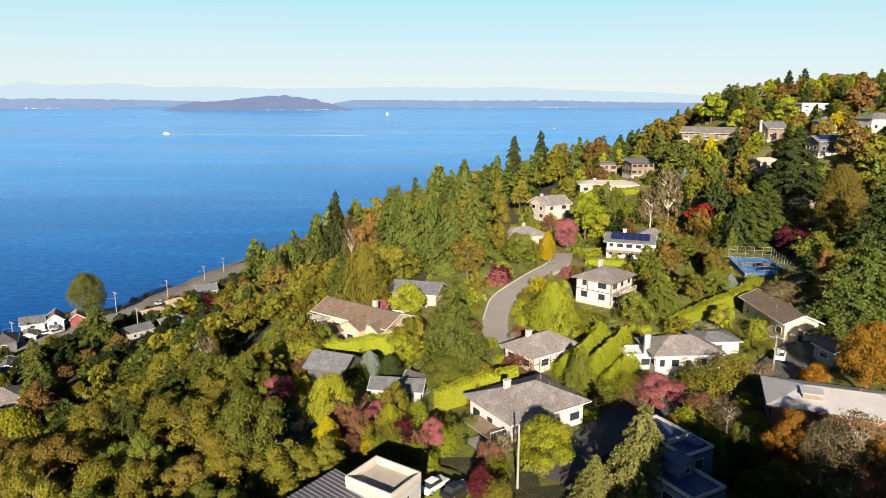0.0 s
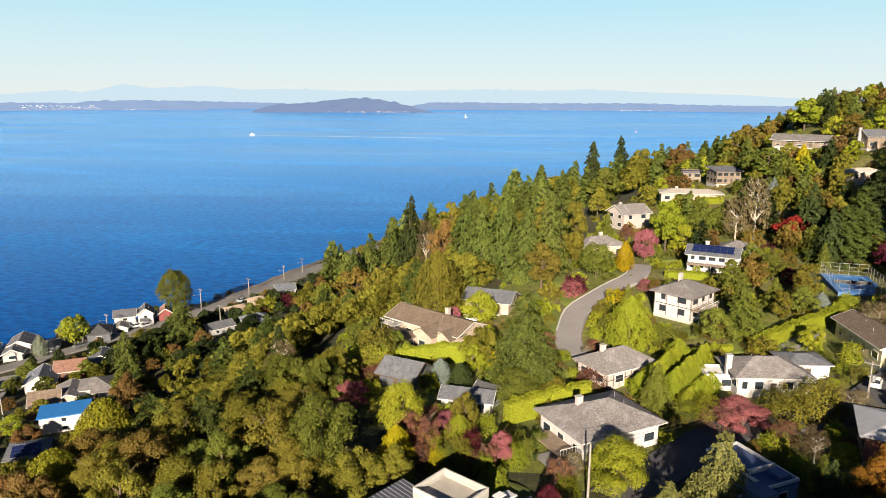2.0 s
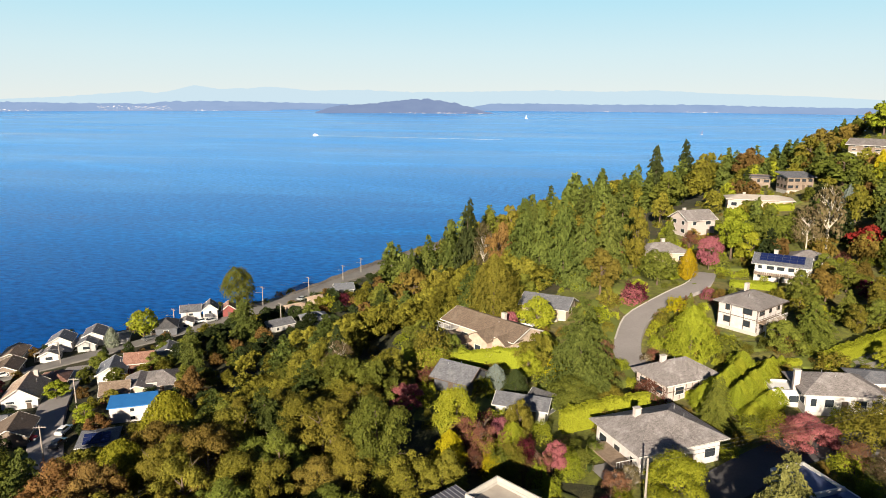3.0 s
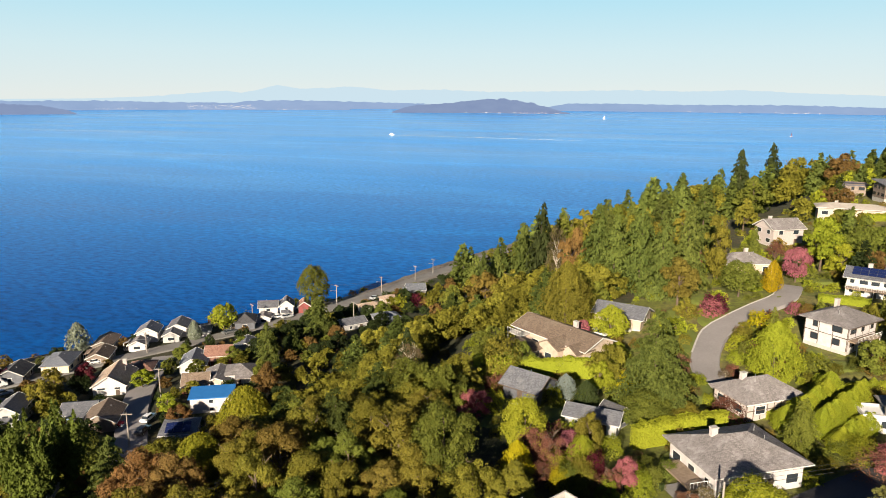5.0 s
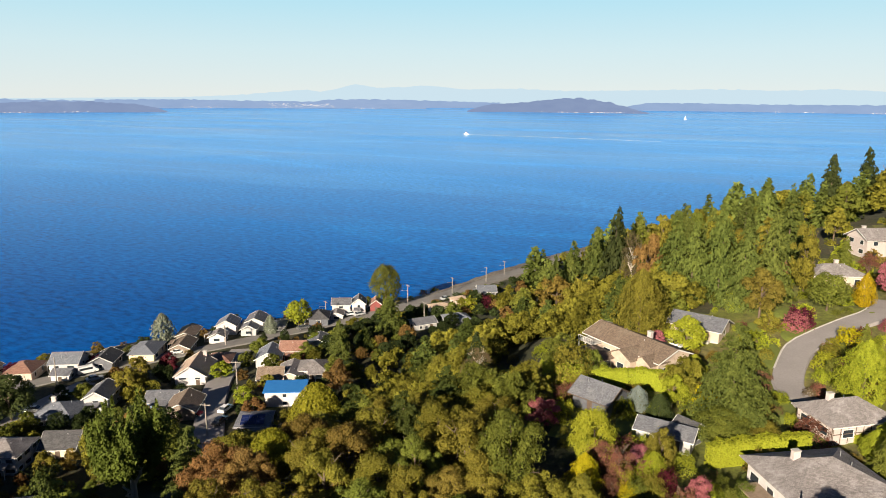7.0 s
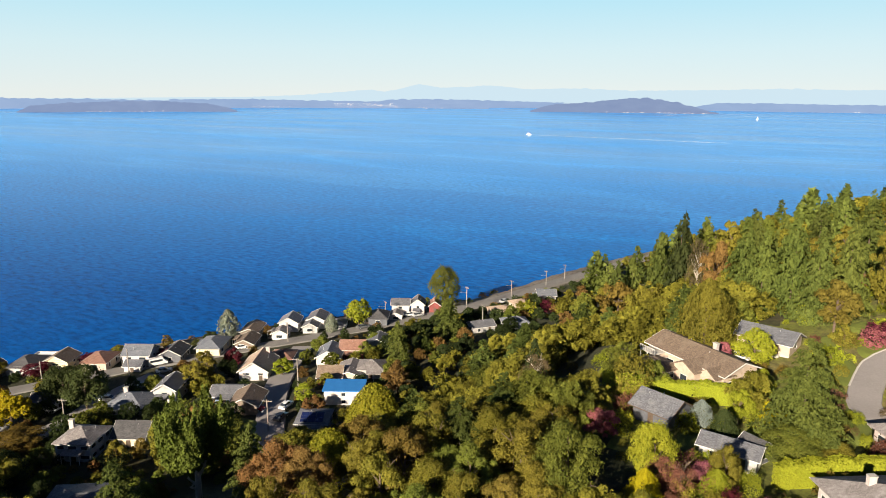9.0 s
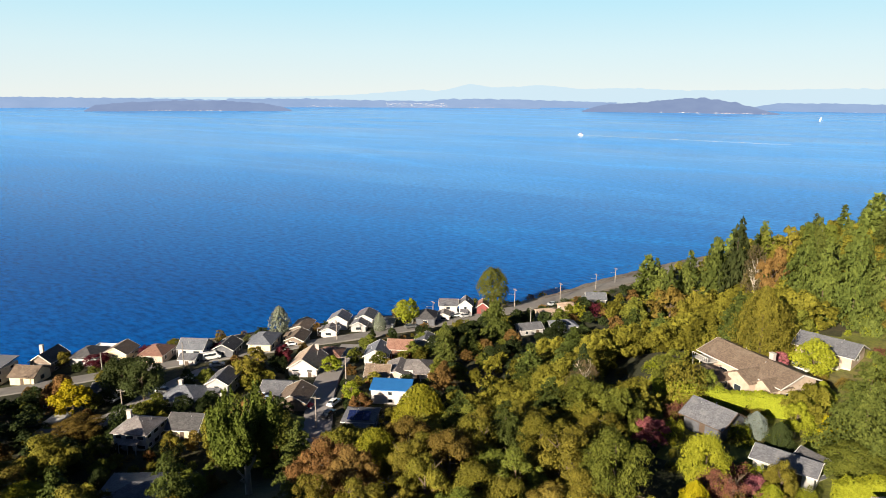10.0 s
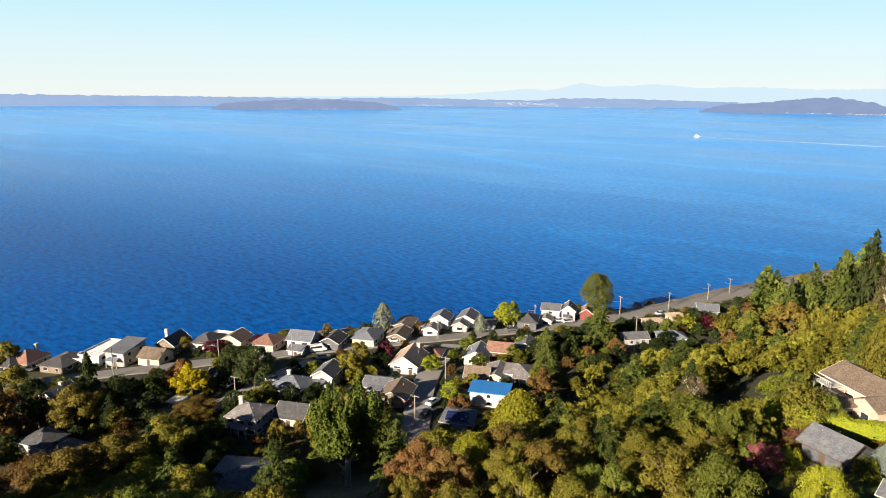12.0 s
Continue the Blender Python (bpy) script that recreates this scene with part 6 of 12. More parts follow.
house('dark-gabled cottage with cream front', -127.2, 92.7, 28, 7.2, 7.2, 2.4, roof='gable', rise=2.5, wall='cream', top='charcoal', over=0.4, group='houses of the shore village')
house('two-storey grey house with cream windows', -132.4, 83.9, 25, 7.6, 8.0, 4.1, roof='hip', rise=1.87, wall='grey', top='greybrown', storeys=2, win=1.3, chimney=(-3.5, 2), over=0.4, porch=True, group='houses of the shore village')
house('long white carport with low roof', -159.0, 79.9, -62, 4.8, 3.2, 1.6, roof='shed', rise=0.23, wall='white', top='white', win=0, door=False, name='garage', over=0.4, group='houses of the shore village')
house('white cottage with dark gable roof among trees', -164.9, 95.8, 28, 6.4, 6.4, 2.4, roof='gable', rise=2.18, wall='white', top='charcoal', over=0.4, group='houses of the shore village')
house('cream two-storey gabled house', -180.9, 59.3, 20, 5.6, 7.2, 3.8, roof='gable', rise=2.5, wall='cream', top='greybrown', storeys=2, chimney=(0, 1), over=0.4, porch=True, group='houses of the shore village')
house('grey house with a charcoal hip roof in tree shade', -156.1, 47.4, 20, 7.2, 6.4, 3.2, roof='hip', rise=1.4, wall='grey', top='charcoal', storeys=2, over=0.4, group='houses of the shore village')
house('low white wing with charcoal roof', -150.1, 50.0, 20, 6.4, 5.6, 2.0, roof='hip', rise=0.94, wall='white', top='charcoal', over=0.4, porch=True, group='houses of the shore village')
house('red-brown house beneath trees', -183.0, 48.3, -62, 6.4, 7.2, 2.8, roof='hip', rise=1.56, wall='brick', top='brown', over=0.4, group='houses of the shore village')
house('slate-roofed house in deep tree shade', -109.2, 69.2, 35, 15.2, 11.2, 2.5, roof='hip', rise=1.72, wall='white', top='slate', over=0.4, porch=True, group='houses of the shore village')
house('small dark red shed roof among trees', -173.7, 85.9, -62, 4.8, 4.0, 1.7, roof='gable', rise=0.94, wall='red', top='red', name='shed', over=0.4, group='houses of the shore village')

# ---------------- roads
strip("road", [(-303.6, -113.6), (-284.4, -78.5), (-265.2, -43.4), (-246.0, -8.3), (-226.8, 26.7), (-207.6, 61.8), (-188.3, 96.9), (-168.8, 131.8), (-147.7, 165.9), (-127.7, 200.4), (-111.0, 236.9), (-98.3, 275.6), (-85.5, 314.2), (-71.0, 351.8), (-53.7, 387.9), (-34.8, 423.2), (-15.7, 458.3), (3.5, 493.3), (22.7, 528.4)], 6.0, DRIVE, "grey asphalt shore road along the beach", "road")
strip("beach", [(-127.8, 246.1), (-112.7, 272.1), (-101.4, 300.0), (-91.4, 328.7), (-80.2, 356.9), (-67.4, 384.0), (-53.5, 410.6), (-39.2, 437.0), (-24.9, 463.3), (-10.5, 489.6), (3.9, 515.9), (18.3, 542.2)], 3.4, BEACH, "narrow pale gravel beach below the road", "beach", lift=-0.9)
strip("road", [(-139.4, 163.7), (-127.5, 141.3), (-115.7, 124.1), (-103.1, 108.9), (-88.5, 90.6)], 6.5, ASPHALT, "grey asphalt side street running inland", "road")
strip("road", [(-160.9, 125.2), (-157.4, 106.5), (-152.2, 94.2), (-151.3, 83.9), (-160.1, 70.6)], 6.0, ASPHALT, "shaded asphalt lane between village gardens", "road")
strip("road", [(13.4, 83.0), (20.2, 90.5), (35.1, 104.9), (51.8, 109.3), (63.3, 118.5), (70.7, 123.9)], 7.0, SHADED_ASPHALT, "shaded asphalt hill road", "road")
LANE = [(17.0, 130.5), (11.9, 137.1), (11.6, 145.1), (14.1, 157.1), (18.8, 164.6), (25.5, 173.3), (31.4, 180.9), (34.0, 190.8)]
strip("road", LANE, 5.4, ASPHALT, "sunlit asphalt lane climbing between gardens", "road")
strip("kerb", [(x - 2.6, y + 1.2) for x, y in LANE[2:]], 0.35, CONCRETE, "pale concrete kerb along the sunlit lane", "kerb", lift=0.16)
strip("pavement", [(10.5, 96.0), (7.2, 92.3), (4.7, 90.8)], 6.0, DRIVE, "grey asphalt driveway below the ranch house", "driveway")

# ---------------- hedges
hedge([(-1.2, 103.8, 0), (5.5, 108.7, 0), (13.1, 113.0, 0)], 4.2, 1.9, 'hedge')
hedge([(-32.2, 124.4, 0), (-24.0, 125.8, 0), (-16.0, 128.4, 0), (-8.8, 130.2, 0)], 4.0, 1.9, 'hedge')
hedge([(-31.6, 125.5, 0), (-25.5, 130.7, 0)], 2.6, 1.8, 'hedge')
plant("column", "hedge", 22.2, 116.6, 5.0, 4.2, "near")
plant("column", "hedge", 23.3, 117.5, 4.5, 4.5, "near")
plant("column", "hedge", 23.9, 118.7, 5.8, 4.1, "near")
plant("column", "hedge", 25.1, 120.0, 5.3, 3.7, "near")
plant("column", "hedge", 25.8, 121.3, 5.2, 4.4, "near")
plant("column", "hedge", 26.7, 122.0, 5.5, 4.2, "near")
plant("column", "hedge", 27.3, 123.2, 5.6, 4.1, "near")
plant("column", "hedge", 28.2, 125.0, 5.4, 4.6, "near")
plant("column", "hedge", 28.7, 126.2, 5.1, 4.6, "near")
plant("column", "hedge", 29.7, 127.1, 4.7, 3.8, "near")
plant("column", "hedge", 30.5, 128.6, 5.3, 3.9, "near")
plant("column", "hedge", 30.9, 129.9, 4.9, 4.2, "near")
plant("column", "hedge", 31.6, 131.5, 5.4, 4.6, "near")
plant("column", "hedge", 27.6, 116.5, 5.6, 3.7, "near")
plant("column", "hedge", 28.5, 117.7, 5.9, 4.2, "near")
plant("column", "hedge", 29.3, 118.5, 5.8, 4.2, "near")
plant("column", "hedge", 29.9, 119.6, 5.8, 4.7, "near")
plant("column", "hedge", 30.7, 121.3, 5.2, 3.7, "near")
plant("column", "hedge", 31.7, 122.6, 5.9, 3.6, "near")
plant("column", "hedge", 32.7, 123.5, 5.7, 3.9, "near")
plant("column", "hedge", 33.7, 125.3, 5.4, 4.7, "near")
plant("column", "hedge", 34.1, 126.1, 5.5, 3.5, "near")
plant("column", "hedge", 34.9, 127.6, 5.5, 3.7, "near")
plant("column", "hedge", 35.6, 129.2, 5.1, 4.6, "near")
plant("column", "hedge", 29.2, 112.4, 3.7, 3.6, "near")
plant("column", "hedge", 30.0, 113.8, 3.8, 3.7, "near")
plant("column", "hedge", 31.2, 115.1, 3.7, 3.8, "near")
plant("column", "hedge", 31.7, 116.2, 4.2, 3.6, "near")
plant("column", "hedge", 32.9, 117.3, 3.7, 3.7, "near")
plant("column", "hedge", 33.6, 119.0, 3.9, 3.1, "near")
plant("column", "hedge", 35.0, 120.1, 3.9, 3.4, "near")
plant("column", "hedge", 36.1, 121.6, 3.3, 3.1, "near")
plant("column", "hedge", 32.2, 130.4, 3.3, 2.7, "near")
plant("column", "hedge", 33.4, 130.8, 3.4, 2.6, "near")
plant("column", "hedge", 34.6, 131.8, 3.4, 2.6, "near")
plant("column", "hedge", 36.1, 132.3, 3.6, 2.9, "near")
plant("column", "hedge", 37.3, 133.1, 3.8, 2.5, "near")
plant("column", "hedge", 39.0, 133.9, 3.7, 2.4, "near")
hedge([(46.6, 135.7, 0), (55.7, 141.8, 0), (65.2, 147.3, 0), (71.3, 152.8, 0)], 3.5, 2.6, 'hedge')
hedge([(38.2, 179.6, 0), (49.0, 177.5, 0)], 2, 2.4, 'hedge')
hedge([(35.8, 134.8, 0), (43.4, 136.7, 0)], 1.6, 1.6, 'hedge')
hedge([(15.7, 122.5, 0), (21.9, 121.1, 0)], 1.8, 1.2, 'hedge')
hedge([(67.4, 266.5, 0), (75.0, 262.5, 0)], 2.4, 3, 'hedge')

# ---------------- lawns and paving
lawn(7.4, 153.0, 4, 8, -8)
lawn(30.5, 148.0, 5, 4, 20)
lawn(13.6, 177.0, 6, 3, 50)
lawn(8.1, 130.8, 5, 7, 20)
lawn(-2.8, 82.1, 6, 5, 20)
lawn(15.0, 165.7, 6, 4, 40)
lawn(52.8, 191.9, 7, 4, 0)
lawn(36.9, 134.6, 5, 4, 10)
lawn(57.5, 139.9, 8, 3, 35, material=DRIVE, label="pale gravel garden court")
lawn(-111.7, 109.0, 7, 4, 0)
lawn(-145.0, 99.8, 8, 3, 20)
lawn(-157.9, 76.8, 9, 4, 20)
lawn(36.2, 144.4, 6, 3, 10)
lawn(29.9, 180.1, 5, 3, 30)
lawn(-109.5, 107.0, 6, 4, 10)
lawn(6.6, 166.7, 6, 4, 30)
lawn(89.3, 260.5, 7, 5, 0)
lawn(84.0, 155.0, 8, 5, 0)

# ---------------- poles and cables
p1 = utility_pole(9.9, 81.6, 8.9, -20, arms=False)
p2 = utility_pole(58.7, 114.6, 7.0, -30, drum=True, lamp=True)
cables(p1, p2)
p3 = utility_pole(-207.0, 56.1, 7.3, -29, lamp=True)
p4 = utility_pole(-194.8, 78.6, 9.0, -29, lamp=True)
p5 = utility_pole(-184.1, 105.9, 7.0, -29, lamp=True)
p6 = utility_pole(-168.1, 121.6, 8.1, -29, lamp=True)
p7 = utility_pole(-147.0, 165.3, 7.0, -29, lamp=True)
p8 = utility_pole(-132.6, 201.2, 7.4, -29, lamp=True)
p9 = utility_pole(-108.4, 218.4, 11.7, -29, lamp=True)
p10 = utility_pole(-104.8, 251.7, 7.0, -29, lamp=True)
p11 = utility_pole(-98.2, 273.8, 7.0, -29, lamp=True)
p12 = utility_pole(-94.8, 288.2, 7.0, -29, lamp=True)
p13 = utility_pole(-87.4, 315.3, 7.0, -29, lamp=True)
cables(p3, p4, (-0.9, 0.9))
cables(p4, p5, (-0.9, 0.9))
cables(p5, p6, (-0.9, 0.9))
cables(p6, p7, (-0.9, 0.9))
cables(p7, p8, (-0.9, 0.9))
cables(p8, p9, (-0.9, 0.9))
cables(p9, p10, (-0.9, 0.9))
cables(p10, p11, (-0.9, 0.9))
cables(p11, p12, (-0.9, 0.9))
cables(p12, p13, (-0.9, 0.9))
p14 = utility_pole(-116.4, 134.5, 7.9, 20, lamp=True)
p15 = utility_pole(-103.5, 109.2, 8.3, 20, lamp=True)
p16 = utility_pole(-149.1, 90.2, 7.3, 20, lamp=True)
p17 = utility_pole(-96.2, 206.5, 8.8, -29)

# ---------------- vehicles
car(-167.2, 130.8, 61, 'white', van=True)
car(-160.1, 127.2, 61, 'silver')
car(-155.3, 153.5, 61, 'white')
car(-127.1, 209.1, 61, 'white')
car(-124.2, 210.2, 61, 'silver')
car(-154.4, 105.4, 30, 'white')
car(-223.9, 62.4, 61, 'white', van=True)
car(-218.3, 62.9, 61, 'grey')
car(-105.3, 115.4, 100, 'black')
car(-108.7, 121.1, 100, 'white')
car(-114.3, 116.5, 10, 'red')
car(-161.1, 76.1, 20, 'white')
car(-163.1, 74.2, 20, 'blue')
car(-103.4, 242.0, 50, 'silver')
car(-10.8, 151.8, -20, 'white')
car(-8.3, 145.4, -15, 'blue')
car(-1.1, 80.3, 50, 'white')
car(1.7, 79.2, 50, 'black')
car(62.0, 119.0, 60, 'white')
car(-154.6, 116.2, 61, 'grey')
car(-133.8, 188.8, 61, 'grey')
car(-160.5, 145.7, 61, 'blue')
tennis_court(82.0, 173.5, 80)

# ---------------- boats
boat("ferry_boat", "small white passenger ship with red funnel under way", -555.0, 1395.0, 170, 13, PAINTS["white"], PAINTS["white"])
boat("sailing_boat", "small sailing boat with reddish sail far out", 268.0, 1680.0, 60, 9, PAINTS["white"], PAINTS["red"], sail=True)
boat("sailing_boat", "small white sailing boat far out", -217.0, 2730.0, 20, 12, PAINTS["white"], PAINTS["white"], sail=True)
wake([(-545.0, 1394.0, 0), (-150.0, 1360.0, 0)], 1.5, 10.0)
lawn(16.1, 121.4, 6, 3, 20)
lawn(34.4, 124.4, 4, 5, 0)
lawn(53.6, 139.1, 6, 3, 30)
lawn(27.2, 145.7, 5, 4, 20)
lawn(43.7, 137.8, 7, 3, 10)
lawn(13.0, 177.7, 5, 3, 30)
lawn(41.2, 199.0, 5, 3, 0)
lawn(72.9, 271.0, 8, 4, 0)
lawn(-12.2, 112.0, 5, 4, 0)
lawn(6.9, 101.4, 4, 4, 0)
wheelie_bin(7.5, 97.4, 20, ROOFS["blue"])
wheelie_bin(3.2, 91.9, 50, LEAF["dark"])

# ---------------- trees and shrubs
plant('dense', 'green', -119.6, 222.1, 19.2, 12.8, 'near')
plant('fir', 'fir', -109.8, 204.5, 10.1, 8.9, 'far')
plant('fir', 'dark', -36.5, 230.1, 28.9, 12.4, 'far')
plant('fir', 'fir', -45.3, 245.3, 22.6, 11, 'far')
plant('round', 'bare', -29.0, 214.8, 20.3, 8.2, 'mid')
plant('round', 'rust', -23.4, 205.9, 20.3, 11.7, 'mid')
plant('fir', 'fir', -14.5, 187.7, 24.8, 12.1, 'mid')
plant('fir', 'fir', -9.6, 182.2, 21.5, 9.8, 'mid')
plant('fir', 'fir', -3.4, 181.1, 26.1, 12.5, 'mid')
plant('fir', 'cedar', 2.4, 179.1, 23.2, 11.6, 'mid')
plant('fir', 'fir', 8.4, 182.7, 23.6, 11.5, 'mid')
plant('fir', 'fir', 13.3, 215, 24.1, 14.3, 'mid')
plant('round', 'gold', 6.2, 172.6, 13.9, 11.5, 'mid')
plant('round', 'olive', 16.4, 192.2, 19.5, 10.2, 'mid')
plant('fir', 'dark', 34, 332.4, 29.5, 13.1, 'far')
plant('fir', 'dark', 57.3, 408, 30.7, 15, 'far')
plant('round', 'green', 35.8, 296.7, 18, 16.5, 'far')
plant('round', 'olive', 64.2, 388.4, 23.3, 20.1, 'far')
plant('round', 'rust', 77.1, 344.6, 17.9, 16.5, 'far')
plant('round', 'olive', 77.6, 400.5, 19.5, 18.4, 'far')
plant('column', 'olive', -18.1, 151.9, 17.4, 11.8, 'near')
plant('round', 'olive', -44.2, 215.9, 18.2, 14.5, 'mid')
plant('round', 'gold', -55.3, 227, 16.9, 15.3, 'far')
plant('fir', 'fir', -70.1, 271.1, 14.2, 11.5, 'far')
plant('dense', 'lime', -16.5, 95.1, 10.9, 7.7, 'near')
plant('column', 'yellow', -16.0, 87.2, 7.4, 4.6, 'near')
plant('bush', 'lime', -11.5, 92.4, 4.1, 3.7, 'near')
plant('round', 'pink', -1.9, 90.8, 5.8, 5.0, 'near')
plant('round', 'twig_red', -3.5, 89.1, 5.7, 3.6, 'near')
plant('dense', 'maroon', 4.8, 77.9, 5.4, 3.6, 'near')
plant('bush', 'olive', 6.9, 76.6, 4.3, 4.2, 'near')
plant('round', 'olive', -7.3, 97.9, 9.8, 5.9, 'near')
plant('round', 'twig_red', -12.3, 92.3, 8.9, 6.5, 'near')
plant('round', 'twig_red', -15.2, 92.4, 8.0, 4.7, 'near')
plant('fir', 'fir', 1.7, 116.5, 20.0, 15.5, 'near')
plant('dense', 'green', 0.7, 112.1, 6.8, 9.4, 'near')
plant('round', 'olive', 6.6, 112.4, 5.3, 7.8, 'near')
plant('dense', 'lime', -8.0, 149.6, 8.7, 8.7, 'mid')
plant('round', 'pink', -13.8, 147.5, 6.9, 4.8, 'mid')
plant('dense', 'lime', 13.8, 84.0, 9.0, 9.6, 'near')
plant('fir', 'sage', 23.6, 74.0, 15.0, 11.0, 'near')
plant('fir', 'sage', 18.1, 74.0, 8.6, 7.5, 'near')
plant('column', 'lime', 23.0, 136.4, 12.2, 9.2, 'near')
plant('bush', 'maroon', 14.6, 169.6, 5.0, 6.3, 'mid')
plant('bush', 'yellow', 23.4, 161.2, 4.6, 6.0, 'mid')
plant('dense', 'green', 20.6, 179.6, 10.2, 10.2, 'mid')
plant('dense', 'pink', 36.0, 196.8, 10.3, 7.7, 'mid')
plant('bush', 'gold', 8.6, 166.2, 3.6, 5.2, 'mid')
plant('bush', 'olive', 19.4, 154.6, 3.4, 4.6, 'mid')
plant('bush', 'lime', 18.2, 149.4, 3.8, 5.0, 'mid')
plant('bush', 'sage', 20.6, 146.4, 3.0, 4.2, 'mid')
plant('bush', 'hedge', 17.6, 144.6, 2.6, 4.0, 'near')
plant('bush', 'twig_red', 19.0, 158.0, 2.2, 2.6, 'mid')
plant('round', 'bare', 14.8, 136.0, 2.6, 3.4, 'near')
plant('bush', 'pink', 31.8, 171.0, 3.0, 3.6, 'mid')
plant('bush', 'twig_red', 33.6, 167.4, 3.4, 4.2, 'mid')
plant('bush', 'pink', 13.7, 167.5, 4.6, 6.0, 'mid')
plant('column', 'yellow', 28.7, 184.5, 8.6, 4.4, 'mid')
plant('round', 'lime', 44.3, 210.4, 16.5, 13.1, 'mid')
plant('round', 'lime', 48.9, 207.8, 10.6, 10.2, 'mid')
plant('round', 'green', 56.3, 221.4, 15.4, 11.6, 'mid')
plant('round', 'bare', 72.5, 219, 24.6, 16.4, 'far')
plant('round', 'bare', 66.6, 217.5, 14.5, 10.2, 'mid')
plant('column', 'blue', 84.3, 239.7, 13.3, 5.6, 'far')
plant('round', 'red', 82.4, 216.1, 8.5, 13.0, 'far')
plant('column', 'yellow', 106.5, 276.5, 11.2, 5.0, 'far')
plant('round', 'green', 41.1, 142.5, 8.2, 9.9, 'mid')
plant('fir', 'green', 47.5, 144.6, 12.0, 11.5, 'near')
plant('round', 'green', 64.7, 178.5, 8.4, 11.5, 'mid')
plant('round', 'maroon', 67.4, 172.5, 6.0, 6.6, 'mid')
plant('column', 'blue', 66.1, 152.7, 5.5, 3.7, 'mid')
plant('round', 'green', 62.8, 153.5, 7.4, 8.8, 'mid')
plant('round', 'olive', 58.2, 152.4, 6.7, 7.3, 'mid')
plant('fir', 'dark', 113.1, 221.1, 28.0, 23.0, 'near')
plant('fir', 'cedar', 95.4, 202.8, 20.3, 18.7, 'near')
plant('fir', 'cedar', 90.0, 198.0, 16.5, 20.0, 'near')
plant('dense', 'gold', 110.2, 188.5, 23.2, 14.2, 'near')
plant('fir', 'cedar', 80.3, 126.0, 20.8, 21.8, 'near')
plant('fir', 'dark', 105.3, 160.1, 24.2, 20.4, 'near')
plant('dense', 'maroon', 78.8, 131.2, 8.1, 10.2, 'near')
plant('round', 'green', 74.3, 123.8, 5.9, 6.0, 'mid')
plant('dense', 'orange', 67.9, 102.9, 13.2, 10.6, 'near')
plant('round', 'orange', 61.7, 106.5, 4.9, 5.3, 'near')
plant('round', 'orange', 45.7, 81.6, 9.0, 7.5, 'near')
plant('round', 'bare', 48.7, 74.2, 13.5, 11.4, 'near')
plant('round', 'bare', 46.9, 77.1, 11.8, 8.7, 'near')
plant('round', 'orange', 51.7, 72.4, 11.8, 10.4, 'near')
plant('round', 'twig_red', 47.3, 68.4, 8.7, 8.5, 'near')
plant('round', 'bare', 53.4, 108.6, 6.0, 9.7, 'near')
plant('bush', 'olive', 49.1, 109.8, 7.1, 8.7, 'near')
plant('bush', 'olive', 43.8, 108.4, 6.0, 9.6, 'near')
plant('round', 'pink', 36.3, 105.8, 5.9, 10.5, 'near')
plant('bush', 'twig_red', 32.4, 105.2, 5.0, 7.5, 'near')
plant('bush', 'lime', 31.7, 109.9, 4.6, 4.9, 'near')
plant('round', 'bare', 72.6, 141.7, 7.5, 12.3, 'near')
plant('round', 'bare', 80.1, 149.8, 6.5, 8.6, 'mid')
plant('round', 'lime', 127.0, 332.3, 15.2, 16.3, 'far')
plant('fir', 'dark', 133.6, 322.7, 15.2, 7.3, 'far')
plant('round', 'lime', 128.3, 304.1, 12.1, 11.0, 'far')
plant('round', 'gold', 132.0, 297.1, 13.2, 9.7, 'far')
plant('fir', 'dark', 143.9, 309.5, 9.8, 7.5, 'far')
plant('round', 'lime', 149.9, 306.7, 11.3, 12.8, 'far')
plant('fir', 'dark', 163.5, 317.3, 11.7, 7.1, 'far')
plant('round', 'green', 170.2, 299.4, 8.2, 13.0, 'far')
plant('round', 'rust', 173.1, 291.9, 15.3, 16.3, 'far')
plant('fir', 'dark', 184.6, 299.1, 15.9, 5.8, 'far')
plant('round', 'gold', 148.8, 273.1, 9.8, 9.9, 'far')
plant('round', 'yellow', 156.1, 278.9, 10.0, 7.6, 'far')
plant('round', 'rust', 146.6, 246.7, 14.9, 15.8, 'far')
plant('round', 'olive', 145.1, 230.2, 16.8, 17.0, 'far')
plant('round', 'green', 95.4, 279.7, 13.6, 20.6, 'far')
plant('round', 'olive', 94.9, 318.0, 15.3, 17.5, 'far')
plant('round', 'gold', 102.8, 327.4, 15.7, 14.9, 'far')
plant('fir', 'dark', 123.7, 369.4, 11.1, 5.4, 'far')
plant('round', 'olive', 85.5, 236.0, 15.6, 13.2, 'far')
plant('fir', 'dark', 88.2, 217.2, 18.1, 12.7, 'far')
plant('fir', 'dark', 84.9, 195.4, 16.5, 9.9, 'mid')
plant('round', 'olive', 107.8, 248.7, 13.2, 11.5, 'far')
plant('round', 'green', 95.3, 171.7, 10.2, 13.0, 'mid')
plant('round', 'maroon', 95.9, 184.7, 8.6, 12.2, 'mid')
plant('round', 'olive', 93.5, 153.4, 9.2, 10.2, 'mid')
plant('round', 'green', 63.1, 225, 11.8, 12.6, 'far')
plant('bush', 'lime', 63.0, 130.6, 4.1, 4.5, 'mid')
plant('bush', 'olive', 48.2, 133.4, 4.8, 6.9, 'mid')
plant('bush', 'lime', 31.3, 135.4, 3.1, 4.2, 'near')
plant('bush', 'green', 31.4, 142.1, 3.8, 6.9, 'mid')
plant('bush', 'gold', 39.0, 129.4, 4.1, 5.6, 'near')
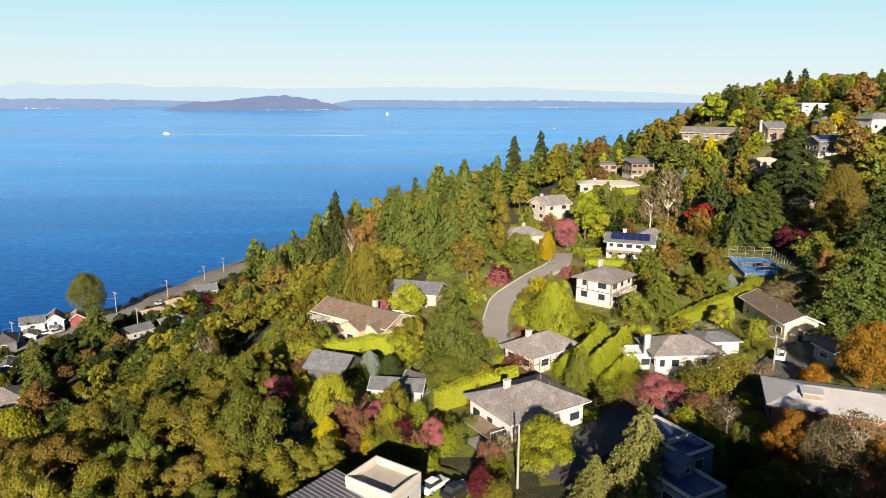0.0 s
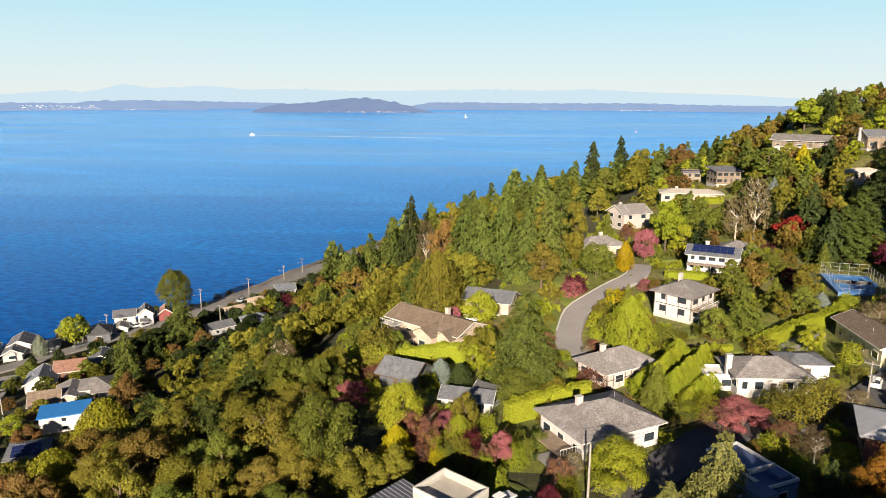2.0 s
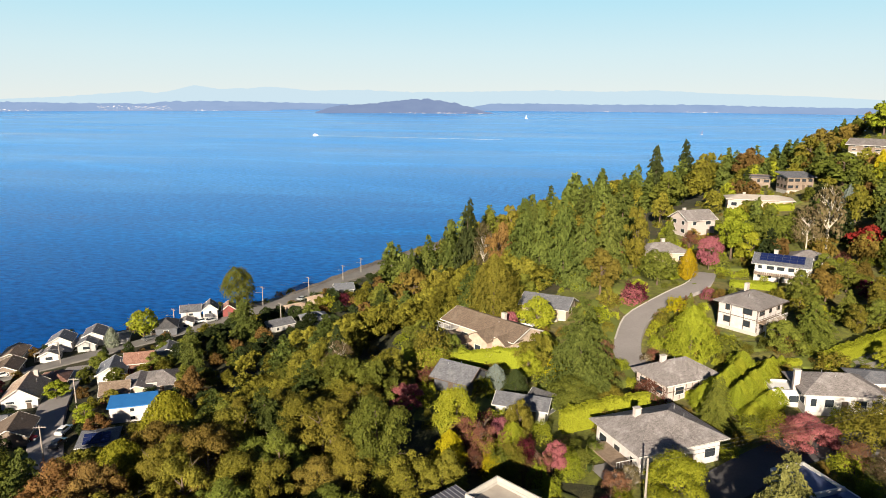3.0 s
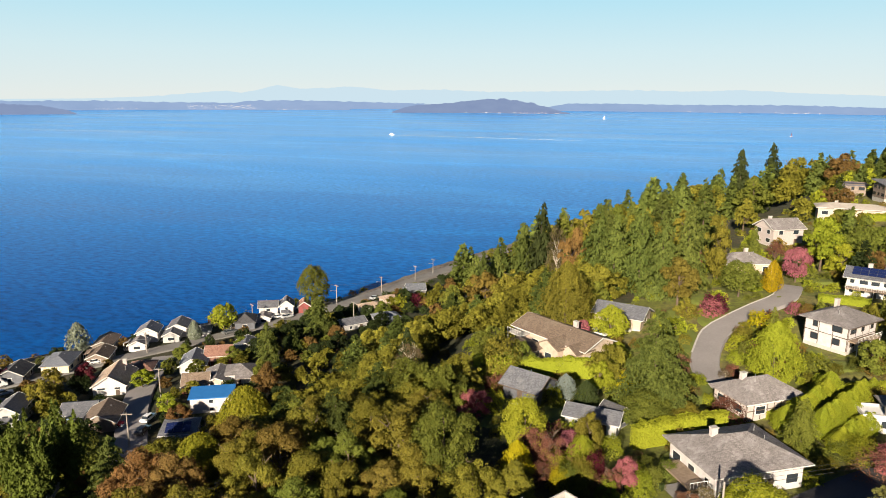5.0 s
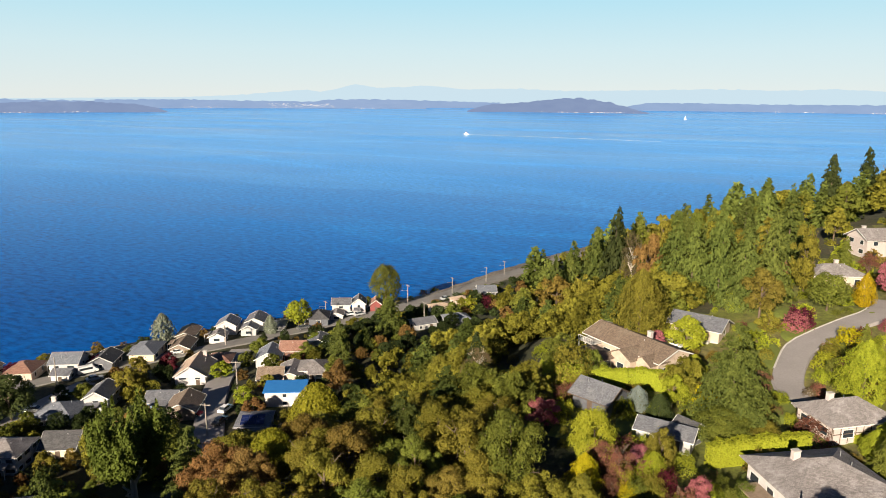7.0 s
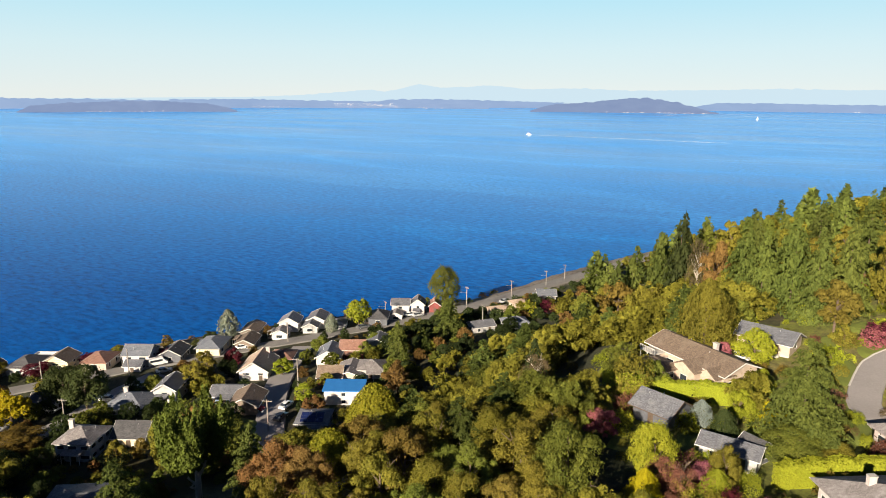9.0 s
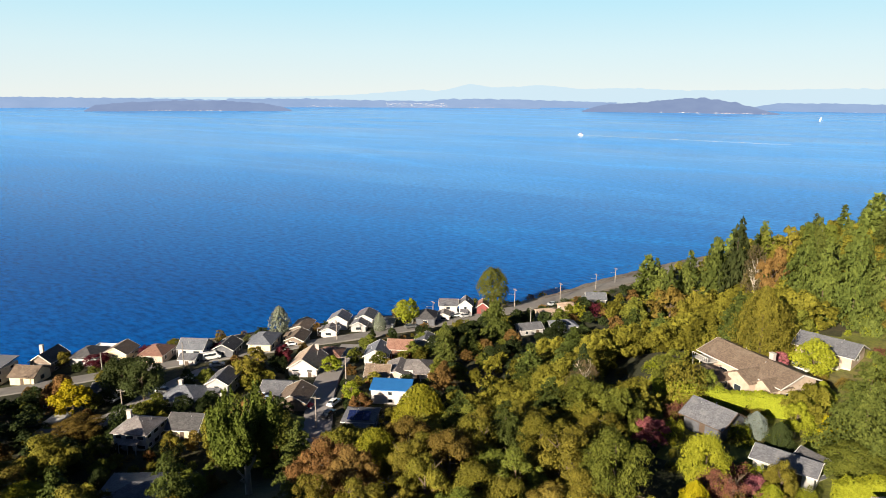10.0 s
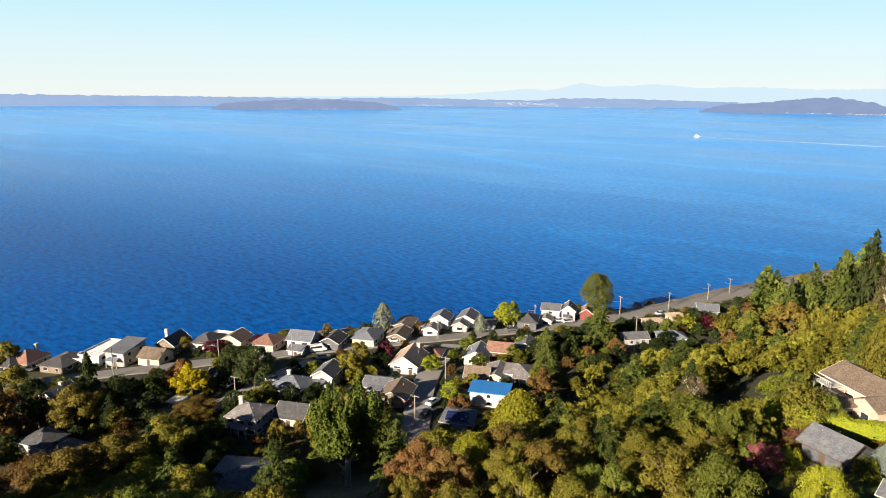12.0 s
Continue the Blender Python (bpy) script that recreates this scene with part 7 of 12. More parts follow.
plant('bush', 'red', 32.6, 135.1, 2.5, 2.8, 'near')
plant('bush', 'green', 2.2, 92.5, 4.1, 3.3, 'near')
plant('bush', 'green', 4.1, 97.0, 2.8, 3.1, 'near')
plant('bush', 'lime', 0.6, 90.8, 4.0, 3.8, 'near')
plant('bush', 'olive', -7.6, 90.6, 4.9, 3.6, 'near')
plant('bush', 'twig_red', -5.0, 87.8, 4.3, 3.5, 'near')
plant('round', 'twig_red', 6.0, 86.1, 5.1, 5.2, 'near')
plant('round', 'bare', 8.6, 88.7, 4.8, 4.5, 'near')
plant('bush', 'lime', -1.8, 85.0, 3.4, 3.1, 'near')
plant('round', 'pink', -10.2, 96.6, 6.1, 5.8, 'near')
plant('column', 'lime', -7.9, 95.1, 5.5, 4.6, 'near')
plant('bush', 'gold', -11.9, 92.4, 5.0, 4.2, 'near')
plant('bush', 'maroon', -5.7, 92.4, 5.0, 3.7, 'near')
plant('bush', 'green', -9.1, 89.2, 4.4, 4.0, 'near')
plant('bush', 'olive', -6.6, 88.3, 4.4, 3.5, 'near')
plant('bush', 'yellow', -10.2, 88.5, 3.9, 3.2, 'near')
plant('bush', 'lime', -3.8, 87.8, 3.9, 3.5, 'near')
plant('round', 'twig_red', -13.0, 88.2, 4.8, 4.5, 'near')
plant('round', 'pink', -26.5, 105.5, 6.5, 6.3, 'near')
plant('round', 'gold', -30.5, 110.1, 4.1, 5.5, 'near')
plant('bush', 'lime', -24.6, 109.9, 4.1, 4.9, 'near')
plant('column', 'dark', -9.4, 114.5, 5.9, 4.0, 'near')
plant('column', 'lime', -10.3, 117.1, 3.3, 2.7, 'near')
plant('column', 'blue', -13.4, 118.4, 5.0, 3.5, 'near')
plant('round', 'lime', -7.9, 122.2, 6.8, 6.0, 'near')
plant('round', 'yellow', -3.0, 122.4, 5.7, 6.0, 'near')
plant('round', 'gold', 77.8, 124.3, 4.4, 6.0, 'mid')
plant('dense', 'green', -25.5, 84.1, 13.3, 11.4, 'near')
plant('round', 'olive', -27.8, 78.0, 10.0, 8.8, 'near')
plant('round', 'gold', -31.2, 76.7, 8.4, 8.7, 'near')
plant('round', 'olive', -43.4, 121.8, 10.1, 10.8, 'near')
plant('bush', 'olive', -26.6, 125.1, 9.1, 8.7, 'near')
plant('round', 'green', -23.3, 127.9, 8.2, 7.5, 'near')
plant('plume', 'poplar', -92.0, 79.0, 24.7, 18.8, 'near')
plant('round', 'rust', -64.0, 69.2, 10.6, 11.3, 'near')
plant('round', 'rust', -57.8, 68.5, 9.7, 9.8, 'near')
plant('weep', 'willow', -78.2, 114.8, 14.7, 13.4, 'near')
plant('round', 'bare', -43.9, 119.2, 14.2, 8.1, 'near')
plant('fir', 'fir', -101.9, 192.5, 14.2, 12.7, 'mid')
plant('fir', 'fir', -102.2, 162.0, 13.7, 9.0, 'mid')
plant('fir', 'cedar', -100.7, 173.5, 8.9, 8.5, 'mid')
plant('dense', 'lime', -138.0, 192.2, 10.5, 9.8, 'far')
plant('column', 'silver', -168.1, 160.0, 10.3, 6.7, 'far')
plant('fir', 'dark', -167.4, 62.1, 18.0, 8.3, 'mid')
plant('round', 'gold', -163.0, 57.1, 12.6, 13.4, 'near')
plant('round', 'dark', -170.4, 51.1, 11.2, 10.5, 'mid')
plant('round', 'yellow', -159.2, 83.6, 10.9, 9.9, 'mid')
plant('round', 'gold', -146.7, 79.0, 5.9, 13.8, 'near')
plant('dense', 'dark', -161.0, 97.9, 12.8, 11.3, 'mid')
plant('dense', 'dark', -154.5, 99.5, 13.0, 11.6, 'mid')
plant('fir', 'dark', -165.0, 98.2, 11.7, 9.5, 'mid')
plant('round', 'olive', -168.7, 99.1, 9.4, 10.9, 'mid')
plant('round', 'rust', -165.6, 83.8, 11.1, 10.1, 'mid')
plant('round', 'maroon', -143.9, 138.3, 7.6, 6.5, 'mid')
plant('round', 'olive', -145.6, 130.0, 8.9, 9.4, 'mid')
plant('round', 'olive', -140.3, 121.1, 10.1, 10.7, 'mid')
plant('round', 'lime', -126.1, 139.1, 5.5, 7.3, 'mid')
plant('round', 'lime', -108.7, 127.7, 5.2, 5.9, 'mid')
plant('round', 'green', -114.5, 162.3, 6.3, 7.6, 'mid')
plant('round', 'olive', -200.8, 104.1, 5.3, 6.9, 'mid')
plant('round', 'maroon', -192.1, 109.0, 4.7, 10.1, 'mid')
plant('round', 'maroon', -187.5, 122.1, 4.3, 6.2, 'mid')
plant('round', 'maroon', -169.2, 135.1, 5.0, 6.2, 'mid')
plant('round', 'green', -173.4, 134.9, 5.3, 5.4, 'mid')
plant('round', 'dark', -170.3, 154.5, 5.1, 5.3, 'mid')
plant('round', 'olive', -205.8, 56.9, 8.1, 10.5, 'mid')
plant('round', 'green', -131.8, 163.3, 5.7, 8.1, 'mid')
plant('round', 'green', -118.9, 174.5, 5.7, 6.0, 'mid')
plant('column', 'silver', -141.1, 180.6, 7.2, 4.3, 'mid')
plant('fir', 'fir', -116.9, 211.4, 4.2, 4.8, 'far')
plant('round', 'olive', -128.7, 62.0, 12.6, 14.5, 'near')
plant('round', 'gold', -128.2, 51.3, 13.0, 16.1, 'near')
plant('round', 'gold', -128.7, 43.1, 13.6, 17.8, 'near')
plant('round', 'rust', -134.2, 38.2, 11.3, 16.6, 'near')
plant('round', 'bare', -135.1, 34.7, 8.9, 14.0, 'near')
plant('round', 'willow', -117.7, 52.1, 11.4, 14.2, 'near')
plant('column', 'dark', -132.8, 68.0, 7.9, 7.4, 'mid')
plant('round', 'dark', -158.2, 69.7, 7.3, 12.4, 'mid')
plant('fir', 'dark', -156.6, 62.3, 9.8, 6.6, 'mid')
plant('round', 'green', -100.2, 72.6, 8.3, 7.3, 'near')
plant('round', 'olive', -113.7, 88.4, 12.1, 8.4, 'mid')
plant('bush', 'green', -106.7, 100.3, 8.3, 7.7, 'mid')
plant('bush', 'green', -102.8, 95.3, 7.4, 8.6, 'mid')
plant('round', 'dark', -79.3, 98.0, 8.5, 10.0, 'near')
plant('round', 'olive', -84.8, 114.3, 9.5, 8.4, 'mid')
plant('round', 'rust', -89.6, 141.6, 10.7, 9.7, 'mid')
plant('round', 'green', -89.7, 216.3, 7.9, 8.5, 'far')
plant('bush', 'lime', -87.5, 227.3, 7.1, 5.8, 'far')
plant('bush', 'maroon', -85.1, 238.8, 5.2, 4.8, 'far')
plant('round', 'olive', -226.3, 61.6, 8.8, 11.4, 'far')
plant('round', 'green', -47.3, 28.1, 11.2, 11.5, 'near')
plant('fir', 'cedar', -50.5, 22.6, 11.1, 7.8, 'near')
plant('round', 'olive', -39.0, 39.5, 7.9, 7.4, 'near')
plant('round', 'olive', -30.4, 47.0, 10.1, 10.2, 'near')
plant('round', 'olive', -43.2, 37.0, 9.2, 9.6, 'near')
plant('round', 'olive', -46.3, 33.1, 8.0, 7.2, 'near')
plant('round', 'olive', -35.6, 45.0, 8.9, 10.3, 'near')
plant('round', 'green', -27.0, 52.0, 8.5, 9.2, 'near')
plant('round', 'olive', -22.6, 54.3, 9.1, 8.4, 'near')
plant('round', 'green', -55.5, 21.7, 8.0, 7.3, 'near')
plant('round', 'olive', -48.2, 37.8, 10.0, 10.3, 'near')
plant('fir', 'cedar', -45.5, 41.8, 10.9, 7.9, 'near')
plant('round', 'olive', -55.4, 28.7, 8.7, 9.6, 'near')
plant('round', 'olive', -52.7, 33.3, 7.8, 7.4, 'near')
plant('round', 'green', -32.1, 53.8, 8.1, 7.8, 'near')
plant('round', 'olive', -40.3, 49.0, 10.9, 12.1, 'near')
plant('round', 'olive', -60.4, 22.3, 8.4, 8.2, 'near')
plant('round', 'olive', -27.6, 58.5, 7.9, 7.3, 'near')
plant('round', 'olive', -22.9, 60.9, 10.8, 10.4, 'near')
plant('round', 'olive', -18.4, 63.0, 7.8, 8.8, 'near')
plant('round', 'green', -51.2, 41.6, 7.7, 8.7, 'near')
plant('round', 'olive', -38.3, 53.9, 10.2, 10.4, 'near')
plant('round', 'green', -60.8, 27.8, 9.4, 10.2, 'near')
plant('round', 'green', -43.0, 53.0, 9.6, 8.9, 'near')
plant('round', 'olive', -58.1, 36.0, 11.4, 12.4, 'near')
plant('round', 'gold', -48.5, 48.4, 10.1, 9.5, 'near')
plant('round', 'green', -34.1, 59.6, 10.8, 11.2, 'near')
plant('round', 'olive', -55.9, 40.3, 8.2, 9.2, 'near')
plant('round', 'olive', -66.0, 21.3, 9.7, 9.9, 'near')
plant('round', 'olive', -29.8, 63.4, 9.7, 9.5, 'near')
plant('round', 'olive', -66.5, 26.9, 9.5, 10.6, 'near')
plant('fir', 'cedar', -64.7, 31.6, 13.0, 9.2, 'near')
plant('round', 'green', -23.6, 68.5, 9.7, 9.8, 'near')
plant('round', 'olive', -43.5, 58.5, 9.8, 10.5, 'near')
plant('round', 'olive', -63.1, 36.8, 9.2, 10.2, 'near')
plant('round', 'olive', -33.5, 66.3, 8.3, 8.9, 'near')
plant('round', 'olive', -49.1, 56.3, 7.7, 7.2, 'near')
plant('round', 'green', -62.5, 41.7, 10.9, 11.8, 'near')
plant('round', 'olive', -42.4, 63.0, 8.8, 8.3, 'near')
plant('round', 'green', -27.8, 70.9, 8.2, 7.9, 'near')
plant('round', 'olive', -73.5, 26.1, 9.0, 8.7, 'near')
plant('round', 'green', -39.5, 67.8, 9.4, 8.7, 'near')
plant('round', 'olive', -73.0, 31.0, 10.0, 10.9, 'near')
plant('round', 'olive', -35.5, 71.6, 10.1, 9.2, 'near')
plant('round', 'olive', -46.5, 65.6, 7.9, 7.9, 'near')
plant('round', 'green', -70.9, 38.1, 9.9, 10.4, 'near')
plant('round', 'olive', -51.2, 62.3, 9.9, 9.3, 'near')
plant('round', 'olive', -20.1, 78.4, 9.9, 10.8, 'near')
plant('round', 'olive', -66.7, 46.1, 10.1, 10.6, 'near')
plant('round', 'olive', -79.0, 22.5, 10.4, 11.5, 'near')
plant('round', 'olive', -70.6, 43.2, 9.0, 9.9, 'near')
plant('round', 'olive', -15.9, 81.2, 8.0, 8.0, 'near')
plant('round', 'olive', -56.7, 60.4, 9.1, 8.8, 'near')
plant('round', 'olive', -46.4, 70.2, 10.5, 9.7, 'near')
plant('round', 'olive', -40.3, 73.9, 9.5, 10.6, 'near')
plant('round', 'gold', -78.1, 33.1, 10.3, 9.8, 'near')
plant('round', 'green', -37.3, 78.3, 10.3, 10.2, 'near')
plant('round', 'green', -82.7, 29.7, 7.9, 7.7, 'near')
plant('round', 'green', -79.7, 38.2, 9.1, 10.2, 'near')
plant('fir', 'cedar', -72.8, 50.5, 14.0, 11.3, 'near')
plant('round', 'olive', -86.0, 22.3, 10.3, 10.1, 'near')
plant('round', 'gold', -46.5, 76.2, 11.5, 11.3, 'near')
plant('round', 'green', -78.9, 42.9, 9.4, 9.0, 'near')
plant('round', 'green', -41.7, 80.5, 8.1, 8.9, 'near')
plant('round', 'olive', -32.6, 84.7, 11.4, 13.1, 'near')
plant('round', 'olive', -52.5, 74.2, 9.4, 9.5, 'near')
plant('round', 'green', -84.0, 36.5, 10.5, 11.5, 'near')
plant('round', 'olive', -37.6, 83.9, 7.8, 7.5, 'near')
plant('round', 'olive', -88.7, 31.9, 11.1, 12.5, 'near')
plant('round', 'green', -90.5, 27.5, 8.4, 8.6, 'near')
plant('round', 'olive', -45.8, 83.3, 11.0, 11.0, 'near')
plant('round', 'olive', -52.9, 79.0, 8.6, 8.5, 'near')
plant('round', 'olive', -34.5, 89.2, 9.0, 9.2, 'near')
plant('round', 'green', -85.9, 42.6, 8.0, 8.9, 'near')
plant('round', 'green', -93.7, 22.7, 11.0, 11.2, 'near')
plant('weep', 'willow', -60.0, 76.7, 9.7, 9.6, 'near')
plant('round', 'green', -29.4, 93.2, 8.3, 7.6, 'near')
plant('fir', 'cedar', -43.8, 87.5, 12.3, 10.0, 'near')
plant('round', 'olive', -39.1, 90.5, 10.3, 11.6, 'near')
plant('round', 'olive', -52.1, 84.2, 8.0, 7.3, 'near')
plant('round', 'olive', -91.8, 37.2, 10.1, 10.1, 'near')
plant('round', 'gold', -57.6, 82.1, 11.3, 11.2, 'near')
plant('round', 'olive', -90.1, 45.3, 11.0, 12.5, 'near')
plant('round', 'olive', -97.5, 28.4, 8.7, 9.3, 'near')
plant('round', 'olive', -99.5, 20.2, 7.6, 8.6, 'near')
plant('weep', 'willow', -96.0, 34.1, 8.6, 8.4, 'near')
plant('round', 'olive', -63.4, 80.2, 8.9, 9.6, 'near')
plant('round', 'olive', -68.7, 76.9, 9.3, 9.5, 'near')
plant('fir', 'cedar', -72.8, 73.5, 13.8, 9.6, 'near')
plant('round', 'olive', -32.6, 98.2, 9.7, 9.9, 'near')
plant('round', 'olive', -96.0, 39.5, 10.4, 10.7, 'near')
plant('round', 'olive', -50.1, 91.5, 10.2, 9.2, 'near')
plant('round', 'olive', -44.4, 95.0, 9.5, 9.0, 'near')
plant('round', 'green', -95.3, 44.1, 11.0, 11.2, 'near')
plant('round', 'olive', -57.0, 89.1, 8.2, 8.4, 'near')
grove('round', 'olive', -62.5, 85.3, 7.9, 7.3)
grove('round', 'olive', -94.3, 48.7, 7.6, 8.0)
grove('round', 'gold', -102.5, 31.4, 8.5, 8.1)
grove('round', 'green', -104.8, 25.5, 8.0, 7.2)
grove('round', 'olive', -41.3, 99.6, 8.0, 7.3)
grove('round', 'olive', -101.6, 37.9, 10.2, 9.4)
grove('round', 'olive', -37.1, 102.0, 8.6, 8.4)
grove('round', 'olive', -61.5, 89.9, 8.8, 8.1)
grove('round', 'olive', -106.9, 21.3, 8.3, 7.5)
grove('round', 'olive', -53.2, 96.7, 9.3, 8.6)
grove('round', 'olive', -47.6, 99.9, 10.3, 10.8)
grove('fir', 'cedar', -99.3, 49.0, 15.2, 10.6)
grove('round', 'green', -32.7, 105.8, 10.8, 10.4)
grove('round', 'olive', -70.2, 85.9, 10.5, 11.3)
grove('round', 'olive', -75.3, 82.0, 8.3, 7.6)
grove('round', 'olive', -66.7, 89.7, 7.7, 8.6)
grove('round', 'olive', -106.7, 33.6, 7.9, 8.4)
grove('round', 'olive', -103.0, 45.9, 10.1, 9.1)
grove('round', 'green', -39.4, 106.1, 11.3, 12.7)
grove('round', 'green', -62.6, 94.7, 10.4, 9.8)
grove('round', 'olive', -110.1, 27.9, 8.4, 9.0)
grove('fir', 'cedar', -44.2, 105.0, 12.7, 10.7)
grove('round', 'green', -58.6, 97.8, 10.4, 11.7)
grove('round', 'olive', -107.4, 38.8, 10.3, 11.1)
grove('round', 'olive', -112, 23, 8.3, 8.9)
grove('round', 'olive', -102.6, 53.1, 9.1, 10.2)
grove('round', 'green', -80.5, 83.0, 8.4, 9.5)
grove('round', 'olive', -54.5, 102.2, 8.4, 7.8)
grove('round', 'olive', -76.8, 87.3, 11.0, 11.9)
grove('round', 'olive', -107.5, 44.6, 10.9, 10.1)
grove('round', 'olive', -69.5, 94.0, 8.6, 8.6)
grove('round', 'olive', -111.7, 35.9, 9.8, 11.2)
grove('round', 'olive', -37.0, 111.4, 8.8, 8.3)
grove('round', 'olive', -66.0, 98.3, 9.4, 9.1)
grove('round', 'olive', -31.4, 114.4, 9.4, 10.8)
grove('fir', 'cedar', -60.8, 102.1, 13.2, 10.3)
grove('round', 'olive', -75.0, 92.3, 7.6, 7.3)
grove('round', 'green', -108.2, 49.6, 11.2, 10.8)
grove('round', 'olive', -111.7, 41.3, 7.9, 7.5)
grove('round', 'olive', -49.1, 108.8, 11.4, 10.9)
grove('round', 'olive', -115.4, 31.7, 8.0, 7.2)
grove('round', 'olive', -41.5, 112.9, 7.6, 7.5)
grove('round', 'olive', -54.0, 107.5, 9.5, 10.6)
grove('round', 'olive', -118.7, 22.1, 8.7, 8.5)
grove('round', 'olive', -117.6, 27.3, 8.9, 10.0)
grove('round', 'olive', -107.0, 56.8, 9.7, 9.1)
grove('round', 'olive', -113.3, 45.6, 10.2, 10.8)
grove('round', 'olive', -38.0, 116.1, 8.8, 9.0)
grove('round', 'olive', -116.7, 39.5, 10.9, 10.8)
grove('round', 'olive', -61.9, 107.8, 10.5, 11.8)
grove('round', 'olive', -72.9, 101.0, 7.9, 8.6)
grove('round', 'olive', -57.8, 111.0, 10.6, 12.1)
grove('round', 'olive', -53.6, 113.2, 11.5, 12.1)
grove('round', 'olive', -122.8, 24.9, 9.4, 10.3)
grove('round', 'olive', -49.3, 115.8, 10.9, 11.5)
grove('round', 'olive', -121.1, 36.3, 10.8, 10.1)
grove('round', 'olive', -66.9, 107.9, 8.2, 7.8)
grove('round', 'olive', -6.0, 127.0, 9.5, 9.3)
grove('round', 'olive', -124.3, 32.5, 9.5, 10.8)
grove('round', 'olive', -73.4, 107.5, 9.5, 9.6)
grove('round', 'olive', -59.8, 115.7, 10.7, 10.1)
grove('round', 'green', -128.9, 21.5, 9.2, 10.0)
grove('round', 'olive', -66.2, 113.5, 10.8, 11.9)
grove('round', 'olive', -70.8, 111.9, 7.9, 8.0)
grove('round', 'olive', -58.2, 121.3, 9.4, 10.3)
grove('round', 'olive', -83.1, 106.2, 7.6, 7.2)
grove('round', 'green', -30.4, 131.9, 9.1, 9.5)
grove('round', 'olive', -53.3, 124.5, 9.1, 9.5)
grove('round', 'olive', -62.5, 123.5, 10.3, 9.3)
grove('round', 'olive', -69.5, 119.7, 11.5, 10.7)
grove('round', 'olive', -50.8, 128.9, 11.3, 12.6)
grove('round', 'olive', -59.5, 127.4, 11.2, 12.4)
grove('round', 'olive', -55.4, 129.4, 8.8, 8.6)
grove('round', 'olive', -49.0, 133.2, 11.5, 12.0)
grove('round', 'olive', -65.4, 128.0, 9.1, 8.2)
grove('round', 'olive', -61.6, 131.6, 7.8, 7.4)
grove('round', 'olive', -56.0, 134.3, 10.4, 10.1)
grove('round', 'olive', -71.4, 128.3, 7.5, 7.4)
grove('round', 'olive', -65.9, 133.4, 9.0, 8.8)
grove('fir', 'cedar', -60.6, 136.3, 11.3, 8.8)
grove('round', 'green', -54.3, 139.5, 10.0, 9.2)
grove('round', 'olive', -49.9, 141.7, 9.6, 10.8)
grove('round', 'olive', -70.6, 134.9, 10.9, 11.8)
grove('fir', 'cedar', -65.1, 137.9, 11.7, 9.8)
grove('round', 'olive', -31.4, 149.3, 9.1, 8.8)
grove('round', 'olive', -38.2, 149.6, 8.3, 7.8)
grove('round', 'olive', -51.7, 147.5, 10.6, 11.3)
grove('round', 'olive', -71.3, 140.3, 9.4, 10)
grove('round', 'olive', -29.1, 155.4, 7.7, 7.9)
grove('round', 'olive', -37.5, 154.5, 7.8, 8.7)
grove('fir', 'cedar', -23.6, 157.5, 14.5, 11.0)
grove('round', 'olive', -18.1, 158.8, 8.6, 8.3)
grove('round', 'olive', -45.2, 154.1, 10.3, 10.0)
grove('round', 'olive', -72.1, 145.1, 7.8, 7.5)
grove('fir', 'cedar', -61.0, 150.2, 11.0, 8.9)
grove('fir', 'cedar', -68.0, 147.2, 14.6, 11.6)
grove('round', 'olive', -21.3, 162.3, 11.0, 10.4)
grove('round', 'olive', -53.5, 154.7, 9.7, 10.3)
grove('round', 'olive', -34.0, 160.1, 9.5, 10.9)
grove('round', 'green', -39.2, 160.4, 8.5, 8.2)
grove('round', 'olive', -27.4, 162.9, 9.8, 11.2)
grove('round', 'olive', -16.3, 165.5, 9.6, 9.8)
grove('round', 'olive', -67.6, 152.2, 10.5, 11.1)
grove('round', 'green', -12.0, 167.8, 8.1, 7.8)
grove('round', 'olive', -55.5, 158.9, 10.8, 11.2)
grove('round', 'olive', -36.2, 164.9, 11.2, 11.2)
grove('round', 'olive', -49.9, 162.0, 11.1, 12.7)
grove('fir', 'cedar', -42.0, 164.6, 11.1, 9.0)
grove('round', 'olive', -24.6, 168.6, 8.8, 8.8)
grove('round', 'olive', -72.4, 154.3, 10.2, 10.6)
grove('round', 'olive', -67.1, 156.9, 9.4, 9.7)
grove('round', 'green', -19.1, 171.4, 8.0, 8.7)
grove('fir', 'cedar', -62.7, 161.2, 13.2, 11.1)
grove('round', 'olive', -31, 170.8, 9.6, 9.9)
grove('round', 'olive', -36.7, 170.1, 10.8, 11.6)
grove('round', 'olive', -44.6, 168.6, 10.3, 10.9)
grove('round', 'olive', -15.2, 174.1, 11.4, 12.7)
grove('round', 'olive', -9.4, 174.6, 8.5, 7.8)
grove('fir', 'cedar', -49.7, 168.8, 14.4, 11.6)
grove('round', 'green', -70.0, 162.5, 7.9, 8.8)
grove('round', 'olive', -55.8, 168.2, 10.8, 9.7)
grove('round', 'olive', -23.8, 175.9, 8.0, 8.9)
grove('round', 'olive', -34.7, 174.4, 10.4, 10.2)
grove('round', 'olive', -61.7, 168.4, 7.6, 7.2)
grove('round', 'olive', -43.3, 174.2, 11.0, 11.4)
grove('round', 'olive', -15.3, 179.3, 7.8, 8.3)
grove('round', 'olive', -31.2, 177.5, 7.9, 8.3)
grove('round', 'olive', -67.5, 167.5, 11.1, 10.3)
grove('round', 'olive', -72.6, 166.4, 11, 10.6)
